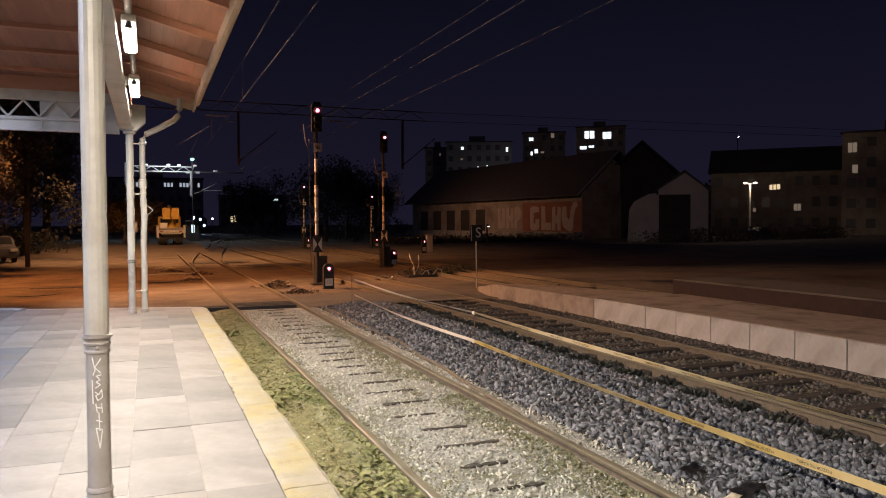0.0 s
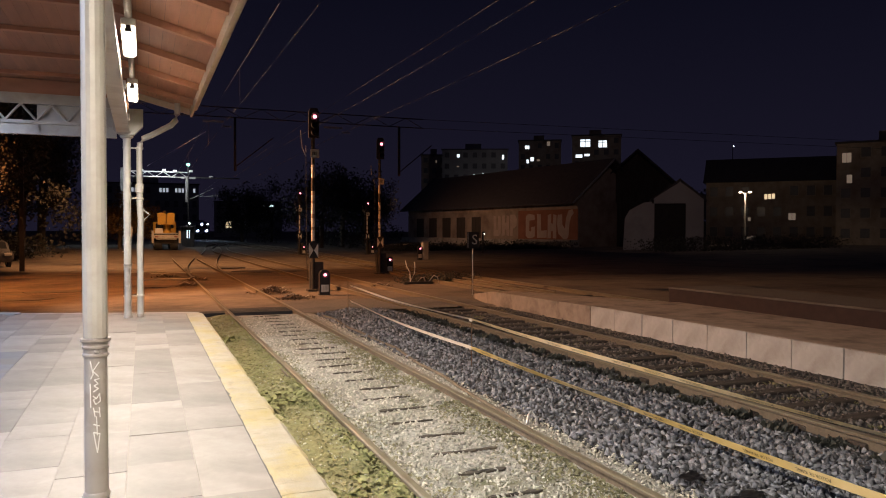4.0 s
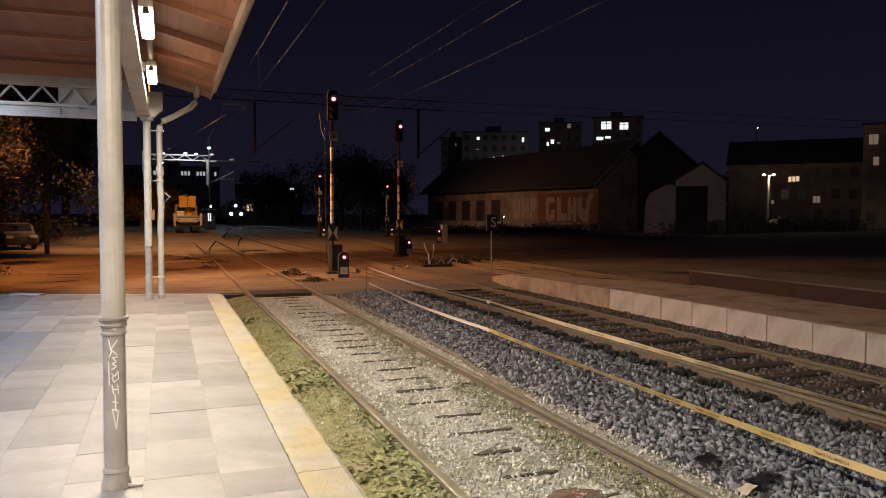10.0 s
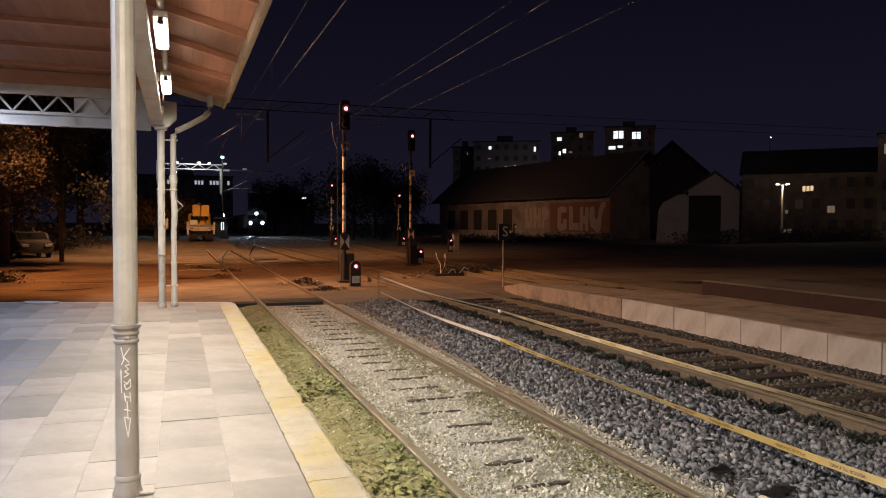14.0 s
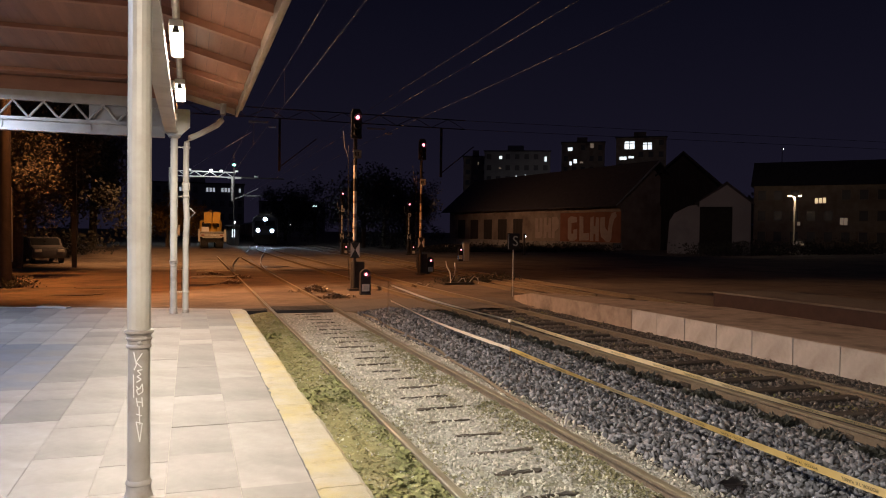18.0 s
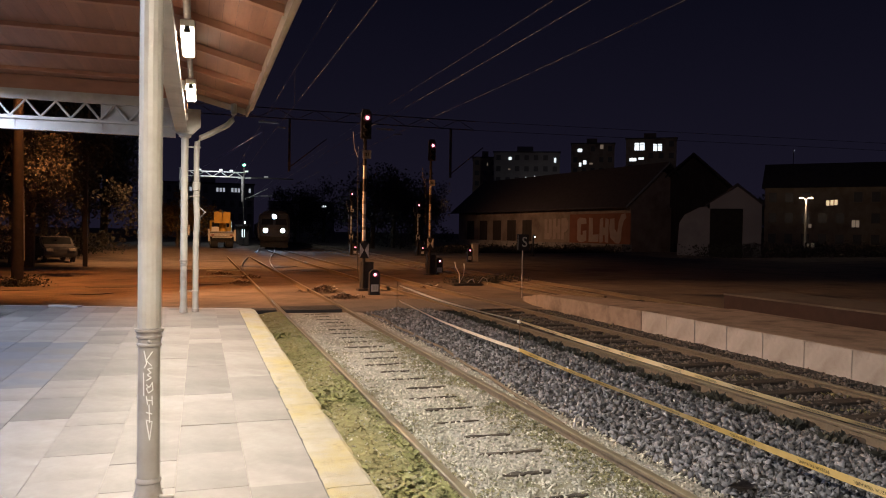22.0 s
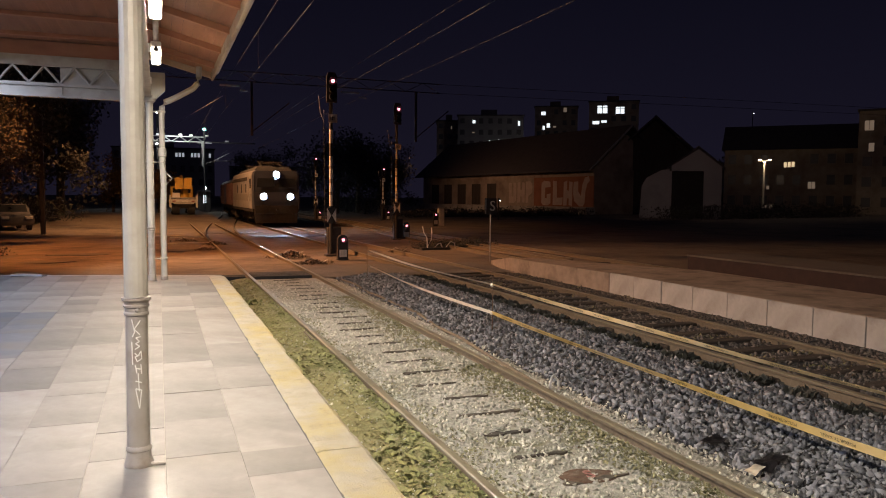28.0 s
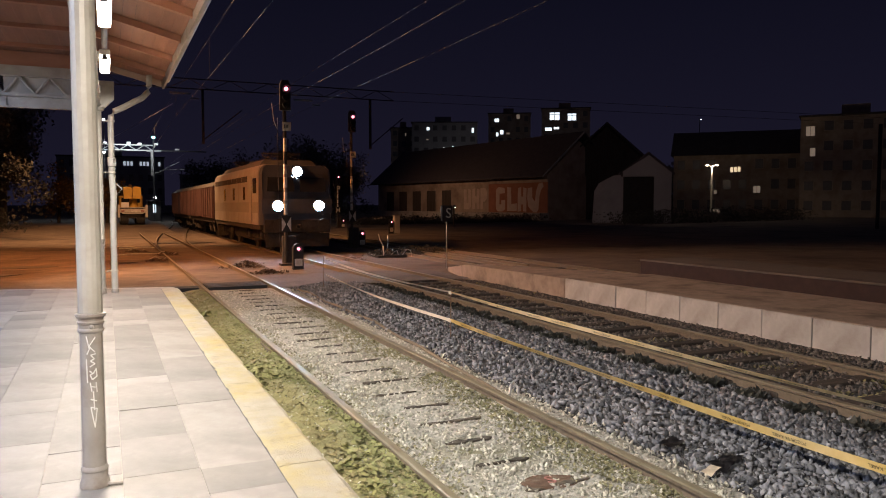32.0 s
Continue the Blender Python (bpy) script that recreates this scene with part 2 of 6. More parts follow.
M["concrete"] = rough_mat("platform_concrete", (0.33, 0.30, 0.27), (0.45, 0.42, 0.38), 7, 0.85, stain=(0.25, 0.22, 0.19), stain_scale=1.0, bump=0.3)
M["panel"] = rough_mat("precast_panel", (0.42, 0.39, 0.355), (0.54, 0.505, 0.465), 6, 0.8, stain=(0.34, 0.305, 0.265), stain_scale=2.5, bump=0.2, vary=0.16)
M["brown_pave"] = rough_mat("brown_paving", (0.25, 0.195, 0.155), (0.35, 0.28, 0.225), 5, 0.85, stain=(0.13, 0.10, 0.08), stain_scale=1.5)
M["plaster"] = rough_mat("old_plaster", (0.30, 0.24, 0.19), (0.44, 0.36, 0.29), 0.8, 0.9, stain=(0.2, 0.15, 0.12), stain_scale=0.3, bump=0.2, bump_scale=8)
M["plaster_grey"] = rough_mat("grey_render", (0.30, 0.29, 0.29), (0.42, 0.41, 0.41), 0.6, 0.9, stain=(0.24, 0.23, 0.23), stain_scale=0.15, bump=0)
M["roof_dark"] = rough_mat("dark_roof_tiles", (0.05, 0.044, 0.046), (0.085, 0.075, 0.075), 2, 0.8, bump=0.4, bump_scale=6, bump_dist=0.05)
M["dry_stalk"] = rough_mat("dry_brown_stalks", (0.10, 0.072, 0.048), (0.17, 0.125, 0.085), 3, 0.9, bump=0, vary=0.5, island=True)
M["dark_boards"] = rough_mat("dark_weathered_boards", (0.045, 0.035, 0.03), (0.08, 0.065, 0.055), 2, 0.9, stretch=(2, 1, 0.2))
M["doorway_shade"] = rough_mat("doorway_shade_panel", (0.02, 0.018, 0.016), (0.035, 0.03, 0.028), 2, 0.9, bump=0)
M["window_warm"] = glow_mat("lit_window_warm", (1.0, 0.72, 0.42), 0.8)
M["window_white"] = glow_mat("lit_window_white", (0.86, 0.95, 1.0), 1.25)
M["window_dim"] = glow_mat("dim_window", (1.0, 0.75, 0.55), 0.12)
M["window_faint"] = glow_mat("faint_cool_window", (0.85, 0.9, 1.0), 0.42)
M["window_off"] = rough_mat("unlit_curtained_glass", (0.09, 0.09, 0.10), (0.15, 0.145, 0.15), 1, 0.3, bump=0)
M["lamp_glow"] = glow_mat("street_lamp_glow", (1.0, 0.80, 0.58), 7.0)
M["flood_glow"] = glow_mat("bright_flood_glass", (1.0, 0.80, 0.62), 160.0)
M["far_white"] = glow_mat("far_white_lamp", (0.9, 0.95, 1.0), 9.0)
M["far_green"] = glow_mat("far_green_lamp", (0.35, 1.0, 0.8), 6.0)
M["head"] = glow_mat("headlamp_lens", (0.55, 0.74, 1.0), 270.0)
M["loco_body"] = rough_mat("cream_loco_paint", (0.29, 0.275, 0.26), (0.37, 0.355, 0.335), 1.5, 0.42, stain=(0.25, 0.205, 0.165), stain_scale=0.8, bump=0.05)
M["loco_band"] = rough_mat("grey_blue_loco_band", (0.06, 0.065, 0.082), (0.09, 0.097, 0.115), 2, 0.45, bump=0.05)
M["loco_side"] = rough_mat("tan_loco_band", (0.22, 0.20, 0.18), (0.28, 0.26, 0.23), 1.5, 0.45, bump=0.05)
# cab front and its band are coloured much darker than the body shell
M["loco_front"] = rough_mat("dark_blue_grey_cab_front", (0.045, 0.052, 0.072), (0.07, 0.08, 0.105), 1.5, 0.5, stain=(0.045, 0.044, 0.046), stain_scale=0.9, bump=0.05)
M["loco_roof"] = rough_mat("loco_roof_grey", (0.09, 0.09, 0.09), (0.15, 0.15, 0.15), 2, 0.7)
M["loco_under"] = rough_mat("grimy_underframe", (0.03, 0.026, 0.022), (0.07, 0.06, 0.05), 5, 0.8, metal=0.2)
M["glass"] = rough_mat("dark_cab_glass", (0.02, 0.022, 0.025), (0.03, 0.032, 0.036), 1, 0.08, bump=0)
M["wagon"] = rough_mat("faded_red_wagon_paint", (0.09, 0.044, 0.04), (0.135, 0.068, 0.062), 1.2, 0.75, stain=(0.07, 0.036, 0.032), stain_scale=0.7, bump=0.1)
M["yellow"] = rough_mat("yellow_machine_paint", (0.60, 0.35, 0.03), (0.72, 0.44, 0.05), 2, 0.45, stain=(0.4, 0.25, 0.06), stain_scale=2)
M["tyre"] = rough_mat("rubber", (0.02, 0.02, 0.02), (0.035, 0.035, 0.035), 10, 0.85)
M["tape"] = rough_mat("yellow_warning_tape", (0.58, 0.39, 0.10), (0.70, 0.50, 0.19), 3, 0.35, stain=(0.74, 0.58, 0.34), stain_scale=0.8, bump=0.2, bump_scale=18)
M["tape_pale"] = rough_mat("pale_cream", (0.72, 0.62, 0.48), (0.84, 0.75, 0.62), 9, 0.4, bump=0.2, bump_scale=18)
# maroon taken down to near black, painting in the shadow on this face
M["face_shade"] = rough_mat("maroon_kerb_face_shade", (0.026, 0.014, 0.014), (0.045, 0.024, 0.022), 4, 0.85)
M["tape_worn"] = rough_mat("worn_pale_yellow_tape", (0.72, 0.52, 0.24), (0.82, 0.64, 0.38), 3, 0.4, stain=(0.74, 0.60, 0.42), stain_scale=1.3, bump=0.2, bump_scale=18)
M["tape_ink"] = rough_mat("dark_tape_print", (0.02, 0.016, 0.01), (0.035, 0.028, 0.015), 9, 0.5, bump=0)
M["mud"] = rough_mat("damp_dark_mud", (0.025, 0.02, 0.017), (0.06, 0.048, 0.04), 3, 0.6, bump=0.3, bump_scale=20)
M["bark"] = rough_mat("bark", (0.07, 0.055, 0.04), (0.14, 0.11, 0.085), 6, 0.95, bump=0.8, bump_scale=20)
M["leaf"] = rough_mat("dark_foliage", (0.040, 0.042, 0.034), (0.07, 0.07, 0.056), 1.5, 0.75, bump=0, vary=0.5, island=True)
M["leaf_brown"] = rough_mat("brownish_foliage", (0.042, 0.043, 0.046), (0.066, 0.066, 0.068), 1.0, 0.8, bump=0, vary=0.35, island=True)
M["leaf_autumn"] = rough_mat("orange_autumn_leaves", (0.20, 0.11, 0.03), (0.32, 0.19, 0.05), 1.5, 0.7, bump=0, vary=0.5, island=True)
M["rust_dark"] = rough_mat("dark_rusty_steel", (0.036, 0.029, 0.03), (0.06, 0.046, 0.046), 6, 0.8, stain=(0.03, 0.024, 0.024), stain_scale=2.0, bump=0.3)
M["gantry"] = rough_mat("weathered_gantry_steel", (0.034, 0.032, 0.036), (0.055, 0.05, 0.054), 3, 0.85, stain=(0.03, 0.026, 0.028), stain_scale=1.0)
M["rust"] = rough_mat("rusty_plate", (0.07, 0.04, 0.024), (0.13, 0.075, 0.046), 14, 0.9, stain=(0.17, 0.13, 0.09), stain_scale=9, bump=0.6)
M["wire"] = rough_mat("dull_wire", (0.04, 0.04, 0.04), (0.07, 0.07, 0.07), 5, 0.7, bump=0)
M["galv"] = rough_mat("galvanised_steel", (0.36, 0.35, 0.33), (0.47, 0.46, 0.44), 7, 0.45, metal=0.4)
M["tag_ink"] = rough_mat("chalk_marker", (0.62, 0.60, 0.56), (0.72, 0.70, 0.66), 20, 0.7, bump=0)
# plank colour carries the shadow of the boards' front edge
M["plank"] = rough_mat("crossing_planks_shade", (0.018, 0.015, 0.013), (0.035, 0.03, 0.026), 7, 0.85, bump=0.5, vary=0.3, stretch=(0.3, 3, 1))
M["graffiti"] = rough_mat("pale_graffiti_paint", (0.46, 0.36, 0.30), (0.58, 0.47, 0.40), 1.0, 0.8, bump=0)
M["graffiti_rust"] = rough_mat("rust_red_wall_paint", (0.26, 0.10, 0.06), (0.36, 0.15, 0.09), 0.7, 0.85, bump=0)
M["car_paint"] = rough_mat("grey_car_paint", (0.10, 0.10, 0.11), (0.14, 0.14, 0.15), 2, 0.25, bump=0)


def coping_material():
    """Yellow safety paint, worn through to the pale stone in long patches."""
    m, nt, b = mat_base("worn_yellow_coping")
    stone = ramp_of(nt, noise_of(nt, 6), [(0.3, (0.27, 0.235, 0.165)), (0.7, (0.35, 0.31, 0.235))])
    paint = ramp_of(nt, noise_of(nt, 4), [(0.3, (0.30, 0.235, 0.085)), (0.7, (0.37, 0.30, 0.135))])
    wear = ramp_of(nt, noise_of(nt, 0.85, 10, 0.72), [(0.45, (0, 0, 0)), (0.60, (1, 1, 1))])
    dirt = ramp_of(nt, noise_of(nt, 5, 9, 0.75), [(0.56, (0, 0, 0)), (0.70, (0.75, 0.75, 0.75))])
    col = mix_of(nt, wear, stone, paint)
    nt.links.new(mix_of(nt, dirt, col, (0.16, 0.125, 0.075)), b.inputs["Base Color"])
    b.inputs["Roughness"].default_value = 0.7
    bump_of(nt, b, noise_of(nt, 22, 9, 0.78), 0.9, 0.02)
    return m


M["coping"] = coping_material()


# ---- mesh tools ----
def box(bm, x0, x1, y0, y1, z0, z1, bevel=0.0):
    r = bmesh.ops.create_cube(bm, size=1.0, matrix=Matrix.Translation(((x0 + x1) / 2, (y0 + y1) / 2, (z0 + z1) / 2)) @ Matrix.Diagonal((abs(x1 - x0), abs(y1 - y0), abs(z1 - z0), 1)))
    if bevel:
        edges = {e for v in r["verts"] for e in v.link_edges}
        bmesh.ops.bevel(bm, geom=list(edges), offset=bevel, segments=2, affect="EDGES", profile=0.6)
    return bm


def boxm(*a, bevel=0.0):
    return box(bmesh.new(), *a, bevel=bevel)


def cyl(bm, p0, p1, r0, r1=None, seg=12, caps=True):
    p0, p1 = Vector(p0), Vector(p1)
    d = p1 - p0
    m = Matrix.Translation((p0 + p1) / 2) @ d.to_track_quat("Z", "Y").to_matrix().to_4x4()
    bmesh.ops.create_cone(bm, cap_ends=caps, segments=seg, radius1=r0, radius2=r0 if r1 is None else r1, depth=d.length, matrix=m)
    return bm


def cylm(*a, **k):
    return cyl(bmesh.new(), *a, **k)


def lathe(profile, seg=24):
    """A turned shape about z from (radius, height) pairs."""
    bm = bmesh.new()
    rings = []
    for r, z in profile:
        rings.append([bm.verts.new((r * math.cos(2 * math.pi * k / seg), r * math.sin(2 * math.pi * k / seg), z)) for k in range(seg)])
    for a, b in zip(rings, rings[1:]):
        for k in range(seg):
            bm.faces.new((a[k], a[(k + 1) % seg], b[(k + 1) % seg], b[k]))
    bm.faces.new(rings[0][::-1])
    bm.faces.new(rings[-1])
    return bm


def sweep(pts, radius, seg=10, bm=None):
    """A round tube along points."""
    bm = bm or bmesh.new()
    pts = [Vector(p) for p in pts]
    rings = []
    for k, p in enumerate(pts):
        d = (pts[min(k + 1, len(pts) - 1)] - pts[max(k - 1, 0)]).normalized()
        a = d.cross(Vector((0, 0, 1)) if abs(d.z) < 0.95 else Vector((1, 0, 0))).normalized()
        b = d.cross(a)
        rings.append([bm.verts.new(p + radius * (a * math.cos(2 * math.pi * j / seg) + b * math.sin(2 * math.pi * j / seg))) for j in range(seg)])
    for r, s in zip(rings, rings[1:]):
        for j in range(seg):
            bm.faces.new((r[j], r[(j + 1) % seg], s[(j + 1) % seg], s[j]))
    bm.faces.new(rings[0][::-1])
    bm.faces.new(rings[-1])
    bmesh.ops.recalc_face_normals(bm, faces=bm.faces)
    return bm


def prism(pts, depth, axis="y"):
    """A flat outline (pairs) pushed through depth along one axis."""
    bm = bmesh.new()

    def at(p, d):
        return {"y": (p[0], d, p[1]), "x": (d, p[0], p[1]), "z": (p[0], p[1], d)}[axis]
    a = [bm.verts.new(at(p, 0)) for p in pts]
    b = [bm.verts.new(at(p, depth)) for p in pts]
    bm.faces.new(a[::-1])
    bm.faces.new(b)
    for k in range(len(pts)):
        j = (k + 1) % len(pts)
        bm.faces.new((a[k], a[j], b[j], b[k]))
    bmesh.ops.recalc_face_normals(bm, faces=bm.faces)
    return bm


def to_mesh(name, bm, material, smooth=False):
    me = bpy.data.meshes.new(name)
    bm.to_mesh(me)
    bm.free()
    me.materials.append(material)
    if smooth:
        me.shade_smooth()
        me.set_sharp_from_angle(angle=radians(38))
    return me


def part(name, bm, material, parent=None, label="", smooth=False, at=None):
    ob = new(name, to_mesh(name, bm, material, smooth))
    ob.parent = parent
    if at is not None:
        ob.matrix_basis = at
    return tagged(ob, label) if label else ob


def piece(name, me, parent, m):
    ob = new(name, me)
    ob.parent = parent
    ob.matrix_basis = m
    return ob


def thing(name, m, label, category, group="", kind=""):
    ob = new(name)
    ob.empty_display_size = 0.2
    ob.matrix_basis = m
    return tagged(ob, label, category, group, kind)


def structure(name, bm, material, label="", category="", smooth=False):
    ob = part(name, bm, material, None, label, smooth)
    return tagged(ob, label, category, kind="structure")


def text_mesh(words, size, material, extrude=0.0):
    cu = bpy.data.curves.new("lettering", "FONT")
    cu.body, cu.size, cu.extrude, cu.align_x, cu.align_y = words, size, extrude, "CENTER", "CENTER"
    cu.resolution_u = 3
    ob = bpy.data.objects.new("lettering", cu)
    scene.collection.objects.link(ob)
    me = bpy.data.meshes.new_from_object(ob.evaluated_get(bpy.context.evaluated_depsgraph_get()))
    bpy.data.objects.remove(ob)
    me.materials.clear()
    me.materials.append(material)
    return me


def scatter_mesh(name, verts, faces, places, material):
    """One mesh of many copies of the base shapes: places is a list of (shape index, 3x3 array, offset array)."""
    vs, fs, base = [], [], 0
    for k, rot, off in places:
        v = verts[k] @ rot.T + off
        vs.append(v)
        fs.append(faces[k] + base)
        base += len(v)
    vs, fs = np.concatenate(vs), np.concatenate(fs)
    me = bpy.data.meshes.new(name)
    me.vertices.add(len(vs))
    me.vertices.foreach_set("co", vs.astype(np.float32).ravel())
    n = fs.shape[1]
    me.loops.add(fs.size)
    me.loops.foreach_set("vertex_index", fs.astype(np.int32).ravel())
    me.polygons.add(len(fs))
    me.polygons.foreach_set("loop_start", (np.arange(len(fs)) * n).astype(np.int32))
    me.polygons.foreach_set("loop_total", np.full(len(fs), n, np.int32))
    me.update(calc_edges=True)
    me.validate()
    me.materials.append(material)
    return me


def rand_rot(rng, k=None):
    q = rng.normal(size=4)
    q /= np.linalg.norm(q)
    w, x, y, z = q
    return np.array([[1 - 2 * (y * y + z * z), 2 * (x * y - z * w), 2 * (x * z + y * w)], [2 * (x * y + z * w), 1 - 2 * (x * x + z * z), 2 * (y * z - x * w)],
                     [2 * (x * z - y * w), 2 * (y * z + x * w), 1 - 2 * (x * x + y * y)]])


def rock_shapes(rng, count=8):
    """A few angular broken stones of unit size."""
    vs, fs = [], []
    for _ in range(count):
        bm = bmesh.new()
        for _k in range(7):
            d = rng.normal(size=3)
            bm.verts.new(Vector(d / np.linalg.norm(d)) * (0.40 + 0.22 * rng.random()))
        hull = bmesh.ops.convex_hull(bm, input=bm.verts[:])
        loose = [v for v in bm.verts if not v.link_faces]
        bmesh.ops.delete(bm, geom=loose, context="VERTS")
        bmesh.ops.triangulate(bm, faces=bm.faces[:])
        bm.verts.ensure_lookup_table()
        bm.verts.index_update()
        vs.append(np.array([v.co for v in bm.verts]) * np.array([1.25, 0.95, 0.70]))
        fs.append(np.array([[v.index for v in f.verts] for f in bm.faces]))
        bm.free()
    return vs, fs


RNG = np.random.default_rng(11)
ROCKS = rock_shapes(RNG)


def stones(name, x0, x1, y0, y1, height, count, size, material, label, keep=None, bias=0.0, lift=0.12):
    """Loose stones on a bed; more of them towards y0 when bias is set."""
    places = []
    while len(places) < count:
        x = RNG.uniform(x0, x1)
        y = y0 + (y1 - y0) * RNG.random() ** (1 + bias)
        if keep and not keep(x, y):
            continue
        s = size * (0.45 + 1.1 * RNG.random() ** 1.4)
        places.append((RNG.integers(0, 8), rand_rot(RNG) * s, np.array([x, y, height(x, y) + s * lift])))
    return tagged(new(name, scatter_mesh(name, *ROCKS, places, material)), label, "stones", kind="stuff")


def leaves_mesh(name, places, material):
    """Small folded leaves: places is a list of (size, 3x3 array, offset array)."""
    v = [np.array([[0, 0, 0], [0.28, 0.5, 0.06], [0, 1.0, -0.04], [-0.28, 0.5, 0.06]])]
    f = [np.array([[0, 1, 2], [0, 2, 3]])]
    return scatter_mesh(name, v, f, [(0, r * s, o) for s, r, o in places], material)


# ---- ground ----
def smooth01(t):
    t = max(0.0, min(1.0, t))
    return t * t * (3 - 2 * t)


def bed_height(x, y):
    """Height of the ballast across the two tracks."""
    n = 0.018 * noise.noise((x * 2.1, y * 2.1, 0)) + 0.012 * noise.noise((x * 6, y * 6, 3))
    if x < 0.0:
        return -0.105 + 0.05 * smooth01((x + 0.55) / 0.5) + n
    if x < 1.9:
        return -0.092 + 0.4 * n
    if x < 4.25:
        return -0.11 + 0.10 * math.sin(min(1.0, (x - 1.9) / 2.1) * math.pi) - 0.035 * smooth01((x - 3.4) / 0.6) + n
    return -0.112 + n


def grid_sheet(x0, x1, y0, y1, nx, ny, height):
    bm = bmesh.new()
    rows = [[bm.verts.new((x0 + (x1 - x0) * i / nx, y0 + (y1 - y0) * j / ny, height(x0 + (x1 - x0) * i / nx, y0 + (y1 - y0) * j / ny))) for i in range(nx + 1)] for j in range(ny + 1)]
    for a, b in zip(rows, rows[1:]):
        for i in range(nx):
            bm.faces.new((a[i], a[i + 1], b[i + 1], b[i]))
    return bm


def rings_sheet():
    """One sheet of earth, fine near the station and coarse out to the horizon."""
    xs = [-4000, -900, -300, -120, -60, -40] + [-30 + 1.5 * k for k in range(54)] + [60, 90, 150, 300, 900, 4000]
    ys = [-4000, -900, -200, -60, -20] + [-10 + 1.5 * k for k in range(74)] + [115, 140, 180, 260, 500, 1200, 4000]
    bm = bmesh.new()
    rows = []
    for y in ys:
        row = []
        for x in xs:
            n = 0.06 * noise.noise((x * 0.25, y * 0.25, 0)) + 0.04 * noise.noise((x * 0.7, y * 0.7, 5))
            low = -0.13 if y > 17.5 or x < -6 else -0.30
            row.append(bm.verts.new((x, y, low + (n if abs(x) < 80 and -20 < y < 110 else 0))))
        rows.append(row)
    for a, b in zip(rows, rows[1:]):
        for i in range(len(xs) - 1):
            bm.faces.new((a[i], a[i + 1], b[i + 1], b[i]))
    return bm


structure("ground", rings_sheet(), M["earth"], "bare packed earth of the railway yard", "ground", smooth=True)
structure("trackbed_grass_strip", grid_sheet(-0.92, 0.03, -9, 17.4, 8, 160, bed_height), M["soil"], "mossy soil between platform edge and rail", "ground", smooth=True)
structure("trackbed_pale_gravel", grid_sheet(0.03, 1.9, -9, 17.4, 14, 190, bed_height), M["bed_light"], "pale gravel between the rails of the near track", "ground", smooth=True)
structure("trackbed_dark_ballast", grid_sheet(1.9, 6.78, -9, 17.4, 30, 160, bed_height), M["bed_gap_shade"], "ballast bed coloured near black for the shade between the stones", "ground", smooth=True)


# ---- tracks ----
def rail_profile_sweep(pts, s=1.0):
    """Web and foot of a rail along plan points."""
    prof = [(-0.062, -0.165), (0.062, -0.165), (0.062, -0.15), (0.012, -0.13), (0.010, -0.045), (0.034, -0.034), (0.034, -0.014), (-0.034, -0.014), (-0.034, -0.034), (-0.010, -0.045), (-0.012, -0.13), (-0.062, -0.15)]
    head = [(-0.034, -0.0138), (0.034, -0.0138), (0.034, -0.006), (0.026, 0.0), (-0.026, 0.0), (-0.034, -0.006)]
    out = []
    for pr in (prof, head):
        bm = bmesh.new()
        rings = []
        for k, (x, y) in enumerate(pts):
            a, b = pts[max(k - 1, 0)], pts[min(k + 1, len(pts) - 1)]
            d = Vector((b[0] - a[0], b[1] - a[1])).normalized()
            nx, ny = d.y, -d.x
            rings.append([bm.verts.new((x + nx * u, y + ny * u, w)) for u, w in pr])
        n = len(pr)
        for r, q in zip(rings, rings[1:]):
            for j in range(n):
                bm.faces.new((r[j], q[j], q[(j + 1) % n], r[(j + 1) % n]))
        bm.faces.new(rings[0])
        bm.faces.new(rings[-1][::-1])
        bmesh.ops.recalc_face_normals(bm, faces=bm.faces)
        out.append(bm)
    return out


def track_two(y):
    """Centre line of the track that the train comes in on."""
    return 5.02 - 0.17 * smooth01((y - 14) / 30) + 4.35 * smooth01((y - 66) / 56)


def track_cross(y):
    """Centre line of the crossover from the near track to the second one."""
    c = 0.753 + 4.25 * smooth01((y - 31) / 57)
    return c + (track_two(y) - c) * smooth01((y - 70) / 48)


def line_points(center, off, y0, y1, step):
    n = max(2, int((y1 - y0) / step) + 1)
    ys = [y0 + (y1 - y0) * k / (n - 1) for k in range(n)]
    return [(center(y) + off, y) for y in ys]


SLEEPER = to_mesh("sleeper", boxm(-1.25, 1.25, -0.12, 0.12, -0.16, 0, bevel=0.02), M["sleeper"])


SLEEPER_BURIED = to_mesh("sleeper", boxm(-0.80, 0.80, -0.11, 0.11, -0.16, 0, bevel=0.03), M["sleeper"])


def track(name, label, center, y0, y1, sleepers, step=2.0, depth=-0.085, sleeper=None):
    t = thing(name, pose(0, 0, 0), label, "railway track")
    for off in (-0.7525, 0.7525):
        web, head = rail_profile_sweep(line_points(center, off, y0, y1, step))
        r = part("rail", web, M["rail_web"], t, "rusty steel rail")
        part("rail_head", head, M["rail_head"], r, "worn bright running surface")
    for y in sleepers:
        m = pose(center(y) + RNG.normal() * 0.015, y + RNG.normal() * 0.02, depth + RNG.normal() * 0.006, 0, 0, RNG.normal() * 0.8)
        piece("sleeper", sleeper or SLEEPER, t, m)
    return t


